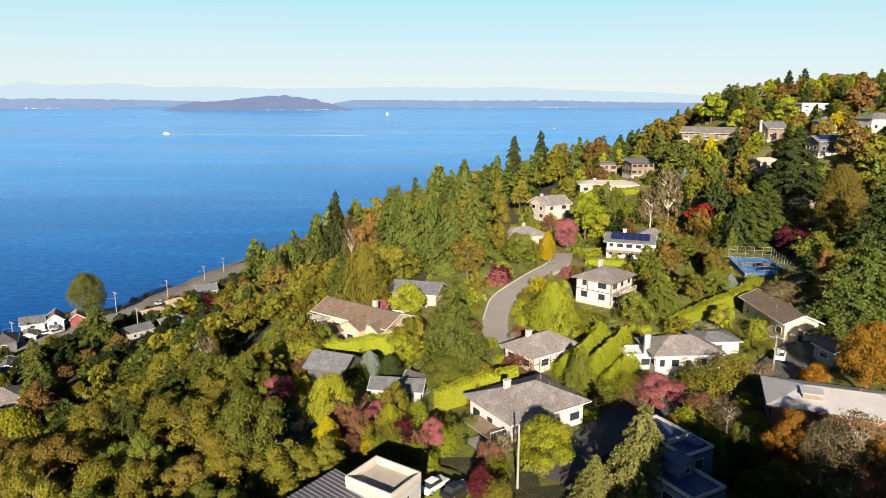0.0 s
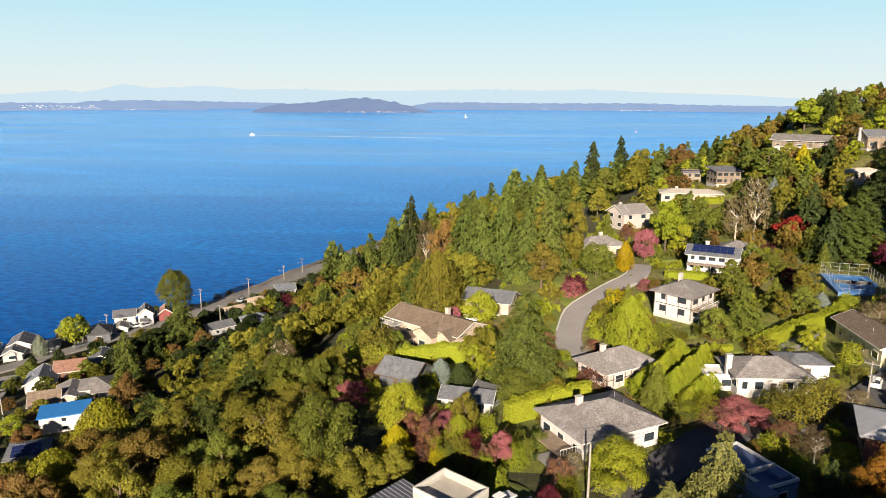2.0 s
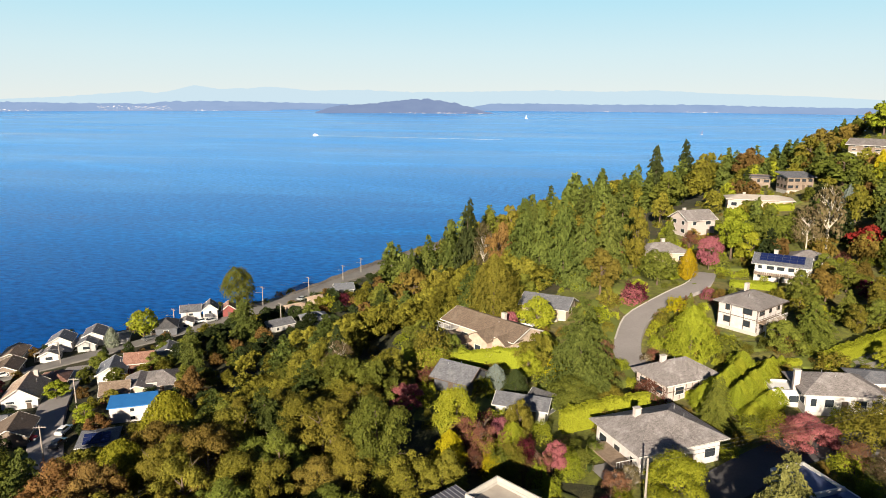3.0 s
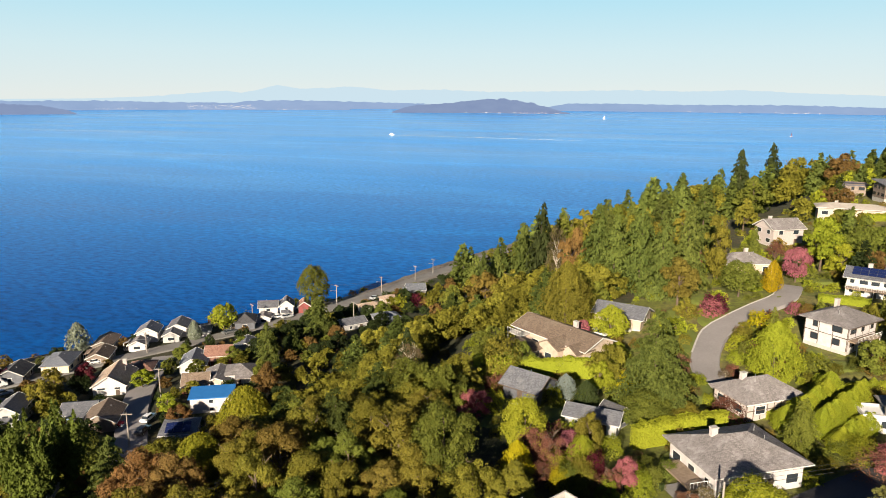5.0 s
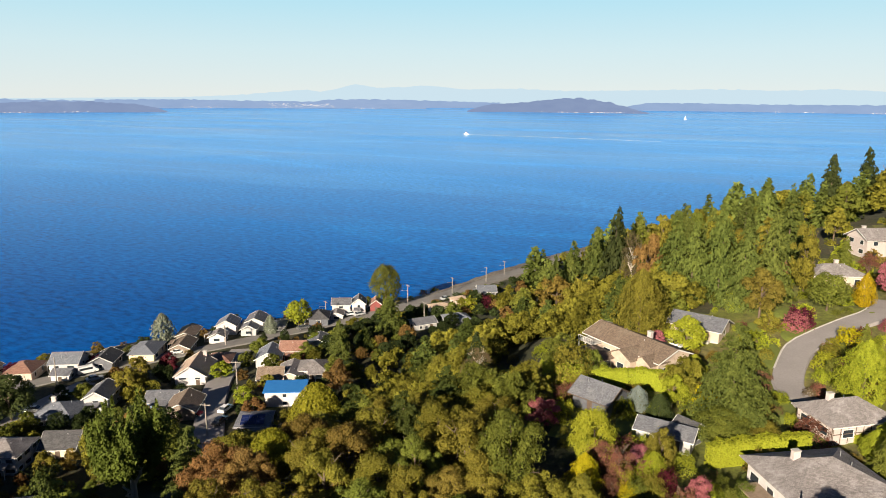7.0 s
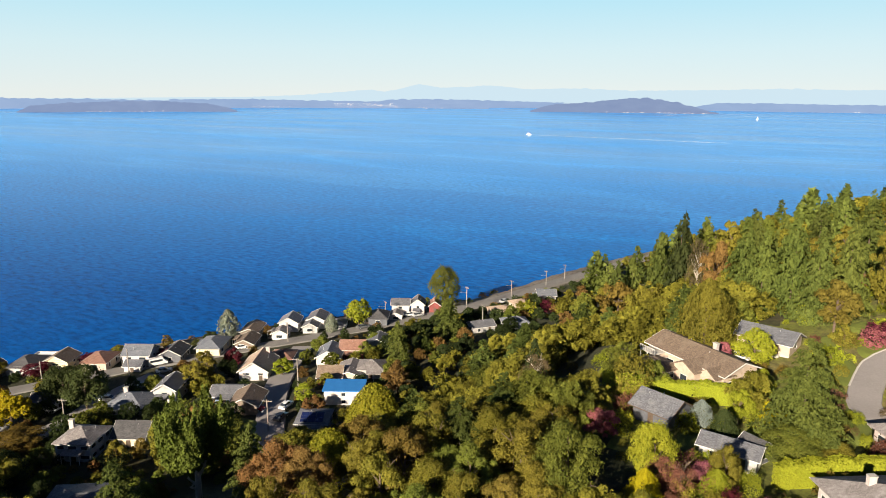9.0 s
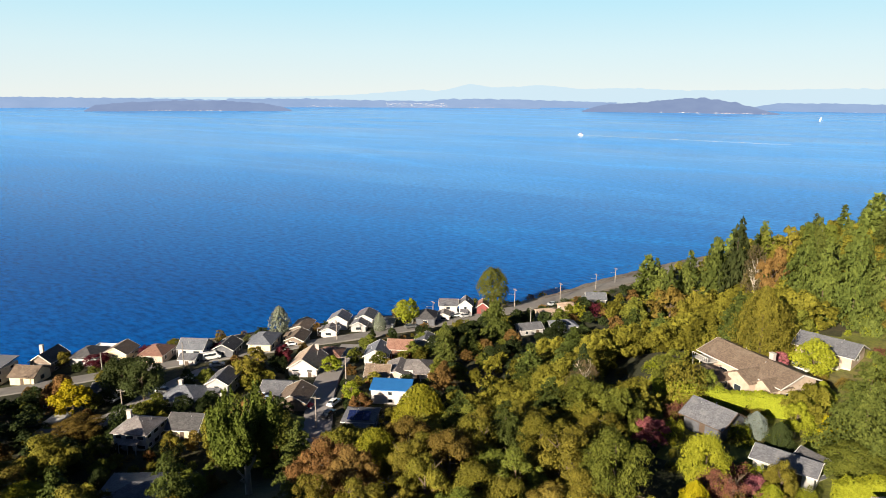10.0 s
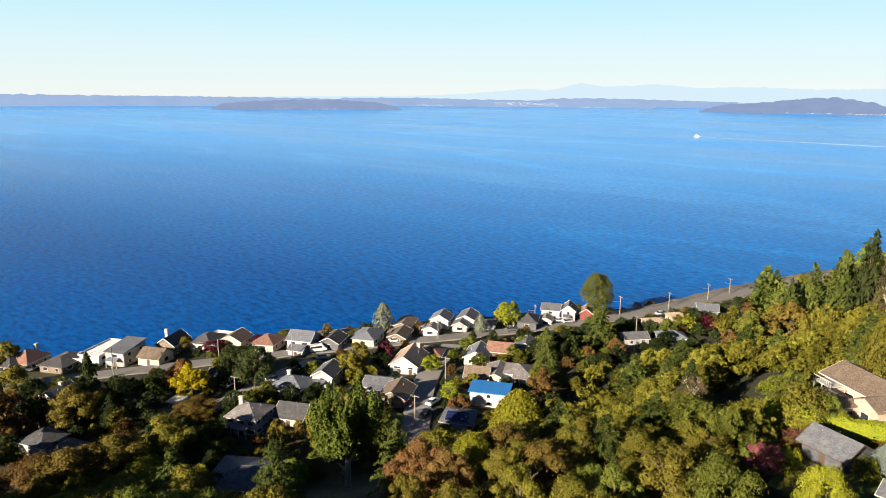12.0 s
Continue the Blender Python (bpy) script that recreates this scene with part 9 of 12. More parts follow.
grove('fir', 'dark', 145.2, 213.8, 8.9, 6.7)
grove('round', 'green', 58, 252.5, 10.7, 9.4)
grove('round', 'rust', 179.8, 187.8, 6.3, 6.1)
grove('round', 'olive', 136.2, 221.5, 8.5, 7.5)
grove('round', 'rust', 100.8, 240.3, 6.3, 6.2)
grove('round', 'green', 131.4, 225.8, 10.0, 8.8)
grove('fir', 'fir', 140.1, 221.1, 11.9, 9.4)
grove('round', 'green', 93.2, 244.7, 8.3, 7.2)
grove('round', 'gold', 117.1, 234.4, 7.8, 8.1)
grove('fir', 'dark', 107.5, 240.4, 8.8, 5.4)
grove('fir', 'dark', 124.4, 232.2, 11.7, 7.3)
grove('round', 'green', 160.8, 208.8, 7.9, 8.1)
grove('round', 'green', 146.2, 219.4, 7.4, 6.2)
grove('round', 'lime', 190.4, 182.4, 8.5, 7.3)
grove('round', 'lime', 153.7, 214.4, 8.0, 7.8)
grove('fir', 'cedar', 187.1, 188.6, 10.7, 6.6)
grove('round', 'green', 171.8, 203.3, 6.9, 6.6)
grove('round', 'olive', 182.9, 194.0, 7.8, 8.1)
grove('round', 'green', 127.3, 234.5, 8.9, 8.5)
grove('round', 'olive', 83.2, 253.8, 7.7, 6.3)
grove('fir', 'dark', 118.2, 239.9, 13.9, 10.4)
grove('round', 'olive', 132.5, 234.5, 6.5, 6.6)
grove('fir', 'fir', 153.6, 221.3, 10.3, 6.8)
grove('fir', 'cedar', 183.7, 198.4, 8.6, 5.9)
grove('fir', 'dark', 194.5, 188.5, 9.6, 5.9)
grove('round', 'rust', 119.3, 243.4, 9.9, 8.9)
grove('fir', 'fir', 90.4, 255.8, 13.0, 9.9)
grove('round', 'gold', 178.4, 204.6, 6.4, 5.8)
grove('fir', 'fir', 99.1, 253.2, 12.3, 7.4)
grove('round', 'lime', 192.0, 195.5, 6.0, 5.0)
grove('round', 'lime', 166.3, 217.9, 8.3, 6.9)
grove('round', 'olive', 123.7, 245.4, 6.2, 6.0)
grove('round', 'gold', 104.1, 255.6, 7.7, 6.4)
grove('round', 'lime', 156.6, 227.5, 8.4, 6.8)
grove('round', 'olive', 50.1, 272, 9.3, 6.8)
grove('round', 'rust', 175.0, 215.8, 6.5, 5.9)
grove('fir', 'dark', 83.8, 265.5, 8.5, 5.2)
grove('round', 'green', 109.6, 256.4, 8.9, 7.5)
grove('round', 'olive', 169.4, 221.6, 9.5, 8.8)
grove('round', 'rust', 98.2, 261.8, 6.3, 5.8)
grove('fir', 'fir', 179.3, 216.0, 12.8, 8.7)
grove('round', 'lime', 182.7, 213.1, 7.0, 5.8)
grove('round', 'green', 80.9, 268.9, 6.7, 5.7)
grove('fir', 'dark', 188.1, 208.8, 11.7, 7.4)
grove('round', 'lime', 149.9, 239.3, 6.6, 6.5)
grove('fir', 'fir', 193.3, 207.6, 10.1, 7.1)
grove('round', 'olive', 173.8, 225.0, 7.7, 6.4)
grove('round', 'olive', 87.7, 270.7, 9.0, 7.5)
grove('round', 'gold', 163.1, 233.5, 7.2, 7.0)
grove('fir', 'dark', 127.9, 255.0, 11.2, 7.1)
grove('fir', 'dark', 199.7, 205.7, 9.8, 7.3)
grove('round', 'green', 100.6, 269.3, 10.0, 9.0)
grove('round', 'olive', 182.5, 223.2, 6.3, 5.5)
grove('round', 'olive', 168.2, 234.4, 6.6, 6.0)
grove('round', 'lime', 105.0, 269.1, 9.8, 9.2)
grove('round', 'lime', 191.7, 216.2, 6.5, 5.6)
grove('round', 'olive', 131.0, 260.3, 9.6, 9.2)
grove('round', 'green', 162.6, 241.9, 7.9, 7.4)
grove('fir', 'fir', 196.4, 216.1, 9.0, 7.0)
grove('round', 'olive', 191.5, 221.4, 9.1, 8.8)
grove('round', 'lime', 57.6, 287.1, 9.5, 7.6)
grove('round', 'olive', 117.5, 268.3, 7.9, 7.7)
grove('round', 'green', 200.0, 217.1, 10.0, 8.5)
grove('round', 'lime', 169.4, 242.4, 7.4, 5.9)
grove('round', 'rust', 65.8, 288.5, 9.3, 6.6)
grove('round', 'olive', 52.9, 291.2, 7.9, 6.1)
grove('round', 'gold', 183.8, 232.0, 8.8, 7.3)
grove('round', 'green', 160.1, 249.0, 6.8, 6.9)
grove('fir', 'cedar', 164.7, 246.2, 10.1, 6.4)
grove('fir', 'dark', 178.8, 236.5, 13.5, 8.6)
grove('fir', 'dark', 196.1, 224.7, 13.9, 9.5)
grove('round', 'rust', 62.3, 292.4, 9.8, 8.3)
grove('fir', 'dark', 116.1, 275.9, 12.0, 7.6)
grove('fir', 'cedar', 201.6, 221.9, 13.1, 9.5)
grove('round', 'olive', 154.9, 256.8, 9.1, 8.7)
grove('fir', 'cedar', 163.0, 252.0, 12.1, 7.6)
grove('round', 'green', 191.3, 233.3, 7.4, 7.5)
grove('round', 'olive', 182.8, 240.0, 6.7, 6.6)
grove('fir', 'cedar', 65.5, 294.8, 13, 7)
grove('round', 'green', 60.6, 296.4, 6.9, 5.7)
grove('fir', 'dark', 134.3, 271.7, 10.9, 7.1)
grove('round', 'rust', 106.4, 284.2, 8.2, 7.2)
grove('round', 'lime', 124.5, 277.5, 8.9, 8.8)
grove('round', 'green', 92.0, 290.0, 9.5, 9.7)
grove('fir', 'cedar', 204.3, 226.4, 10.6, 6.6)
grove('round', 'olive', 116.4, 281.9, 7.6, 6.5)
grove('round', 'green', 164.5, 258.3, 8.8, 7.1)
grove('round', 'olive', 187.4, 244.5, 8.0, 6.7)
grove('fir', 'fir', 204.6, 230.8, 13.9, 9.6)
grove('round', 'rust', 121.4, 283.6, 7.0, 6.2)
grove('fir', 'fir', 196.9, 238.5, 13.3, 10.1)
grove('round', 'olive', 81.1, 299.2, 7.9, 7.8)
grove('fir', 'fir', 95.5, 295.3, 10.0, 6.3)
grove('round', 'green', 188.8, 249.6, 8.6, 7.0)
grove('round', 'gold', 213.0, 229.5, 8.7, 8.8)
grove('fir', 'cedar', 196.8, 245.1, 11.3, 7.6)
grove('round', 'olive', 85.7, 302.5, 8.4, 7.2)
grove('round', 'olive', 108.2, 295.5, 7.4, 7.5)
grove('fir', 'cedar', 177.2, 260.1, 9.5, 7.3)
grove('round', 'green', 184.7, 254.9, 9.9, 8.8)
grove('round', 'rust', 124.3, 289.4, 7.8, 7.2)
grove('round', 'rust', 97.4, 299.6, 7.5, 7.7)
grove('round', 'rust', 208.0, 236.9, 6.6, 6.2)
grove('round', 'gold', 213.3, 234.9, 8.8, 9.1)
grove('fir', 'fir', 93.9, 303.3, 13.7, 9.6)
grove('round', 'olive', 144.1, 283.4, 7.1, 7.3)
grove('round', 'olive', 183.5, 262.3, 8.5, 7.9)
grove('round', 'gold', 160.8, 277.1, 8.9, 8.8)
grove('round', 'gold', 92.6, 307.0, 9.1, 9.1)
grove('round', 'lime', 194.8, 255.7, 8.2, 8.3)
grove('round', 'olive', 210.5, 244.0, 7.3, 6.8)
grove('round', 'green', 97.1, 308.4, 6.2, 5.6)
grove('round', 'olive', 68.6, 316.1, 11.1, 10.1)
grove('fir', 'cedar', 187.1, 264.0, 13.6, 9.4)
grove('round', 'green', 88.1, 311.4, 9.9, 9.6)
grove('round', 'green', 201.0, 254.2, 9.5, 9.3)
grove('fir', 'fir', 207.6, 249.8, 8.8, 5.9)
grove('round', 'gold', 148.2, 290.4, 8.1, 8.4)
grove('fir', 'fir', 154.5, 287.5, 8.6, 5.7)
grove('round', 'green', 216.7, 244.2, 7.0, 5.8)
grove('round', 'rust', 180.4, 272.5, 7.6, 7.0)
grove('fir', 'cedar', 78.1, 318.1, 11.5, 8.4)
grove('round', 'rust', 213.5, 248.8, 7.3, 6.5)
grove('round', 'lime', 137.6, 298.3, 8.9, 7.6)
grove('round', 'gold', 202.2, 259.2, 9.2, 9.4)
grove('round', 'olive', 144.7, 295.8, 6.4, 6.1)
grove('round', 'green', 163.0, 286.4, 8.7, 8.3)
grove('round', 'lime', 73.8, 321.4, 8.8, 7.3)
grove('round', 'olive', 180.8, 276.2, 7.6, 7.8)
grove('fir', 'dark', 217.4, 248.5, 9.8, 6.2)
grove('fir', 'dark', 155.2, 292.4, 9.1, 7.1)
grove('round', 'olive', 176.1, 281.4, 6.8, 6.7)
grove('round', 'lime', 80.8, 322.4, 9.8, 9.0)
grove('fir', 'cedar', 85.6, 322.3, 9.8, 7.7)
grove('round', 'olive', 185.2, 277.5, 6.4, 5.5)
grove('round', 'olive', 74.1, 325.9, 10.4, 8.4)
grove('round', 'green', 77.9, 326.4, 9.8, 9.9)
grove('round', 'olive', 165.0, 293.1, 8.8, 7.2)
grove('fir', 'cedar', 188.5, 280.7, 11.8, 7.1)
grove('round', 'rust', 181.4, 285.5, 7.8, 7.1)
grove('round', 'green', 84.6, 327.9, 7.3, 6.3)
grove('round', 'lime', 213.7, 262.9, 9.9, 10.2)
grove('round', 'olive', 80.8, 330.3, 8.0, 7.8)
grove('round', 'lime', 185.8, 285.0, 8.6, 7.4)
grove('fir', 'dark', 208.3, 269.8, 12.7, 9.5)
grove('round', 'green', 196.0, 280.0, 8.5, 7.9)
grove('round', 'rust', 184.4, 288.9, 7.2, 6.0)
grove('round', 'green', 92.0, 331.1, 6.4, 5.7)
grove('round', 'green', 191.7, 287.1, 8.4, 7.1)
grove('round', 'olive', 82.2, 335.8, 7.0, 7.2)
grove('round', 'green', 200.7, 281.6, 8.1, 7.7)
grove('fir', 'dark', 205.9, 278.5, 13.2, 8.1)
grove('round', 'lime', 111.7, 328.0, 6.7, 6.2)
grove('fir', 'cedar', 225.2, 264.1, 13.4, 8.3)
grove('fir', 'cedar', 213.4, 274.2, 9.8, 7.0)
grove('fir', 'dark', 200.6, 285.7, 12.8, 9.1)
grove('round', 'green', 189.4, 293.5, 9.3, 8.2)
grove('round', 'olive', 205.4, 284.3, 7.3, 7.6)
grove('fir', 'fir', 142.7, 321.2, 12.5, 8.8)
grove('round', 'rust', 218.1, 276.2, 9.0, 8.0)
grove('round', 'olive', 210.7, 282.8, 7.8, 8.1)
grove('round', 'green', 152.4, 318.3, 7.5, 6.9)
grove('round', 'olive', 139.8, 324.0, 7.8, 6.5)
grove('round', 'olive', 181.7, 304.0, 7.5, 7.8)
grove('fir', 'dark', 232.4, 267.3, 14.0, 9.5)
grove('round', 'lime', 190.2, 299.2, 7.0, 6.7)
grove('round', 'green', 97.6, 341.1, 9.2, 8.9)
grove('fir', 'fir', 202.1, 292.2, 8.4, 5.4)
grove('round', 'green', 226.6, 274.4, 6.2, 5.1)
grove('round', 'gold', 114.7, 337.2, 6.5, 6.9)
grove('fir', 'dark', 175.2, 312.1, 11.5, 8.6)
grove('round', 'lime', 157.7, 321.7, 7.4, 7.0)
grove('round', 'rust', 230.9, 275.6, 9.0, 9.3)
grove('round', 'gold', 168.4, 319.6, 8.0, 7.5)
grove('round', 'lime', 173.2, 317.5, 6.1, 6.4)
grove('round', 'olive', 157.0, 326.4, 7.7, 6.9)
grove('round', 'olive', 223.8, 285.5, 9.4, 9.4)
grove('round', 'green', 217.7, 290.4, 6.7, 5.4)
grove('round', 'green', 202.9, 301.9, 8.9, 9.2)
grove('round', 'green', 97.6, 350.9, 6.2, 5.5)
grove('round', 'green', 142.1, 335.5, 9.3, 8.6)
grove('round', 'green', 128.0, 342.9, 6.5, 5.9)
grove('fir', 'fir', 178.9, 320.2, 10.3, 6.7)
grove('round', 'olive', 184.7, 317.8, 8.9, 7.4)
grove('round', 'olive', 155.0, 333.4, 6.8, 6.3)
grove('round', 'lime', 211.5, 300.7, 10.0, 8.9)
grove('fir', 'cedar', 227.9, 288.8, 12.2, 8.7)
grove('round', 'green', 147.2, 337.7, 7.3, 6.7)
grove('fir', 'dark', 220.3, 296.0, 10.6, 7.3)
grove('round', 'green', 105.9, 353.6, 9.9, 9.7)
grove('round', 'lime', 215.7, 299.6, 8.4, 6.9)
grove('fir', 'dark', 235.8, 284.4, 12.2, 8.4)
grove('round', 'lime', 197.3, 312.4, 8.3, 8.6)
grove('round', 'green', 183.4, 321.4, 8.7, 8.5)
grove('fir', 'fir', 190.8, 317.4, 8.5, 6.5)
grove('round', 'gold', 118.8, 351.2, 10.0, 8.2)
grove('fir', 'dark', 139.7, 343.9, 12.6, 9.0)
grove('fir', 'cedar', 131.4, 347.3, 13.7, 8.7)
grove('fir', 'cedar', 99.7, 358.5, 10.7, 8.3)
grove('round', 'olive', 240.2, 284.6, 8.8, 7.2)
grove('round', 'lime', 203.1, 312.4, 8.7, 8.0)
grove('round', 'rust', 161.6, 336.0, 8.2, 7.7)
grove('round', 'rust', 214.6, 305.5, 6.5, 6.7)
grove('round', 'green', 178.1, 328.2, 6.6, 5.6)
grove('fir', 'fir', 230.0, 295.5, 12.1, 8.0)
grove('round', 'green', 112.4, 357.9, 6.9, 6.8)
grove('round', 'olive', 175.8, 331.6, 7.0, 7.1)
grove('round', 'green', 211.0, 310.8, 6.1, 5.1)
grove('round', 'olive', 141.6, 348.0, 8.3, 8.3)
grove('round', 'olive', 202.5, 316.8, 10.0, 10.5)
grove('round', 'gold', 123.9, 355.7, 6.9, 7.0)
grove('round', 'green', 135.4, 352.6, 7.1, 6.9)
grove('round', 'gold', 184.0, 330.1, 9.7, 9.1)
grove('round', 'green', 241.5, 292.5, 6.5, 5.2)
grove('round', 'olive', 194.8, 325.6, 8.6, 8.7)
grove('round', 'olive', 160.6, 344.9, 7.5, 6.3)
grove('round', 'rust', 167.9, 341.7, 8.2, 8.0)
grove('round', 'lime', 176.5, 337.5, 10.0, 10.5)
grove('round', 'gold', 164.5, 343.9, 9.0, 8.5)
grove('round', 'rust', 203.5, 322.9, 6.3, 6.4)
grove('fir', 'cedar', 121.1, 362.4, 11.3, 8.7)
grove('round', 'lime', 183.6, 336.3, 9.1, 9.3)
grove('fir', 'cedar', 99.5, 370.7, 12.4, 8.2)
grove('round', 'green', 151.1, 353.0, 9.6, 8.6)
grove('round', 'olive', 174.0, 342.4, 6.9, 6.6)
grove('round', 'rust', 125.7, 363.5, 6.9, 6.7)
grove('round', 'green', 188.5, 335.3, 7.5, 6.1)
grove('round', 'gold', 118.3, 366.6, 8.0, 6.5)
grove('round', 'green', 236.4, 305.1, 9.0, 8.4)
grove('fir', 'cedar', 248.7, 295.6, 12.3, 9.5)
grove('round', 'rust', 196.6, 333.2, 7.3, 6.1)
grove('round', 'olive', 106.9, 372.1, 9.6, 9.3)
grove('fir', 'fir', 143.2, 360.6, 11.1, 6.9)
grove('fir', 'dark', 232.4, 311.1, 9.1, 6.0)
grove('round', 'olive', 247.1, 299.6, 8.9, 9.3)
grove('round', 'gold', 186.3, 341.5, 6.8, 5.6)
grove('round', 'gold', 219.9, 321.6, 9.5, 7.6)
grove('round', 'green', 171.9, 349.7, 7.7, 6.7)
grove('round', 'rust', 178.8, 346.4, 9.4, 7.9)
grove('round', 'rust', 153.1, 358.5, 9.8, 8.5)
grove('round', 'green', 119.7, 371.1, 8.4, 6.9)
grove('fir', 'fir', 215.5, 325.5, 11.3, 8.2)
grove('round', 'green', 129.8, 368.3, 8.3, 8.1)
grove('round', 'lime', 114.0, 373.6, 8.1, 7.1)
grove('fir', 'cedar', 101.3, 377.6, 8.8, 6.5)
grove('round', 'green', 191.5, 341.2, 6.6, 6.3)
grove('round', 'green', 229.9, 317.0, 7.9, 7.0)
grove('round', 'green', 246.3, 305.1, 6.2, 5.8)
grove('round', 'rust', 223.4, 323.3, 9.5, 9.7)
grove('round', 'lime', 135.5, 368.9, 8.3, 6.8)
grove('fir', 'fir', 149.3, 363.9, 11.3, 8.8)
grove('round', 'olive', 108.7, 378.0, 9.1, 7.6)
grove('fir', 'fir', 130.2, 373.1, 10.0, 7.2)
grove('round', 'green', 143.5, 368.9, 7.0, 6.2)
grove('round', 'gold', 177.9, 354.0, 7.0, 7.1)
grove('round', 'lime', 165.0, 360.6, 9.3, 9.2)
grove('round', 'gold', 191.0, 347.7, 8.0, 6.9)
grove('round', 'olive', 197.0, 344.6, 7.0, 6.3)
grove('fir', 'dark', 248.1, 309.9, 11.0, 8.0)
grove('round', 'green', 224.2, 327.7, 9.9, 9.4)
grove('round', 'olive', 231.5, 323.7, 7.3, 7.0)
grove('round', 'green', 137.5, 374.3, 7.0, 6.7)
grove('fir', 'fir', 239.2, 319.0, 10.4, 6.5)
grove('round', 'olive', 127.4, 380.0, 6.2, 6.1)
grove('fir', 'fir', 248.5, 315.4, 11.6, 7.1)
grove('round', 'lime', 198.7, 348.9, 8.7, 8.3)
grove('round', 'rust', 225.5, 333.0, 9.3, 8.5)
grove('round', 'green', 141.5, 376.6, 8.4, 8.2)
grove('round', 'rust', 168.0, 365.7, 6.3, 5.2)
grove('round', 'gold', 193.8, 352.9, 9.0, 8.6)
grove('round', 'green', 219.1, 338.4, 8.3, 6.9)
grove('round', 'olive', 252.3, 315.1, 8.5, 8.6)
grove('round', 'olive', 231.8, 330.9, 7.2, 7.4)
grove('round', 'gold', 134.6, 381.2, 7.7, 7.5)
grove('round', 'lime', 191.6, 356.6, 9.5, 8.0)
grove('round', 'lime', 213.9, 343.9, 8.0, 7.7)
grove('round', 'gold', 199.2, 354.3, 8.0, 6.8)
grove('fir', 'cedar', 230.8, 335.0, 12.3, 8.8)
grove('fir', 'fir', 236.6, 331.5, 10.6, 7.3)
grove('round', 'olive', 208.1, 351.1, 8.5, 8.9)
grove('round', 'green', 126.6, 388.4, 8.8, 8.7)
grove('round', 'green', 164.5, 374.0, 7.5, 6.5)
grove('round', 'lime', 226.8, 340.4, 7.2, 6.2)
grove('fir', 'cedar', 151.3, 380.3, 9.6, 7.1)
grove('round', 'olive', 258.5, 317.6, 8.1, 6.9)
grove('fir', 'fir', 223.6, 343.3, 9.6, 7.5)
grove('round', 'gold', 198.8, 359.1, 7.9, 7.9)
grove('round', 'olive', 185.9, 366.4, 9.1, 7.6)
grove('round', 'olive', 109.2, 396.5, 7.0, 6.8)
grove('round', 'olive', 255.5, 322.4, 7.0, 7.1)
grove('fir', 'fir', 231.7, 340.4, 12.2, 8.1)
grove('round', 'olive', 249.2, 327.9, 8.3, 6.7)
grove('fir', 'cedar', 242.1, 333.6, 12.9, 7.8)
grove('round', 'olive', 177.9, 372.0, 7.1, 6.9)
grove('round', 'gold', 168.0, 377.2, 8.1, 6.6)
grove('round', 'olive', 126.5, 393.4, 7.1, 6.3)
grove('fir', 'fir', 194.9, 364.7, 9.3, 6.5)
grove('fir', 'dark', 227.7, 346.2, 13.7, 8.8)
grove('round', 'rust', 174.6, 376.0, 8.0, 7.4)
grove('round', 'lime', 123.5, 395.8, 8.9, 9.1)
grove('round', 'olive', 221.9, 351.3, 6.7, 6.3)
grove('round', 'gold', 142.2, 390.8, 9.1, 8.3)
grove('round', 'olive', 115.9, 400.2, 6.0, 5.6)
grove('fir', 'fir', 251.9, 331.9, 10.2, 7.7)
grove('round', 'olive', 263.6, 323.0, 6.5, 6.5)
grove('fir', 'cedar', 178.4, 377.5, 9.3, 6.7)
grove('fir', 'dark', 260.1, 327.9, 10.7, 6.6)
grove('fir', 'dark', 183.6, 376.6, 13.1, 8.7)
grove('fir', 'fir', 160.8, 387.0, 11.7, 7.7)
grove('round', 'olive', 247.9, 339.8, 9.5, 9.1)
grove('round', 'rust', 140.1, 397.3, 9.3, 8.2)
grove('fir', 'fir', 113.7, 405.8, 13.7, 8.3)
grove('round', 'gold', 240.9, 346.1, 8.7, 7.8)
grove('round', 'olive', 200.6, 371.1, 9.5, 8.2)
grove('round', 'lime', 213.7, 363.8, 8.4, 7.0)
grove('round', 'lime', 169.9, 387.2, 7.7, 7.0)
grove('fir', 'fir', 229.7, 355.0, 12.3, 8.1)
grove('fir', 'dark', 131.0, 402.3, 10.5, 7.5)
grove('round', 'rust', 180.9, 382.9, 8.8, 7.5)
grove('round', 'gold', 262.0, 333.3, 9.3, 8.4)
grove('round', 'olive', 220.3, 362.6, 6.5, 6.3)
grove('round', 'lime', 258.1, 338.3, 7.3, 7.0)
grove('round', 'lime', 234.2, 355.3, 9.0, 8.9)
grove('round', 'olive', 140.2, 402.3, 8.4, 8.7)
grove('fir', 'cedar', 159.8, 395.7, 13.5, 10.6)
grove('round', 'rust', 197.4, 378.4, 6.7, 5.6)
grove('round', 'olive', 156.3, 397.6, 9.8, 8.6)
grove('fir', 'dark', 182.6, 386.8, 9.6, 5.9)
grove('round', 'green', 241.0, 353.4, 7.3, 6.6)
grove('fir', 'dark', 194.0, 381.3, 13.2, 10.3)
grove('round', 'rust', 213.7, 371.3, 9.1, 7.4)
grove('fir', 'fir', 225.4, 365.3, 9.9, 6.5)
grove('round', 'gold', 209.8, 374.7, 9.3, 7.6)
grove('round', 'green', 264.0, 339.3, 6.4, 6.5)
grove('round', 'gold', 172.7, 394.3, 8.5, 7.3)
grove('fir', 'dark', 269.1, 336.2, 12.0, 8.1)
grove('fir', 'dark', 123.1, 418.6, 13.6, 8.5)
plant('fir', 'green', 39.8, 85.7, 5.7, 3.6, 'near')
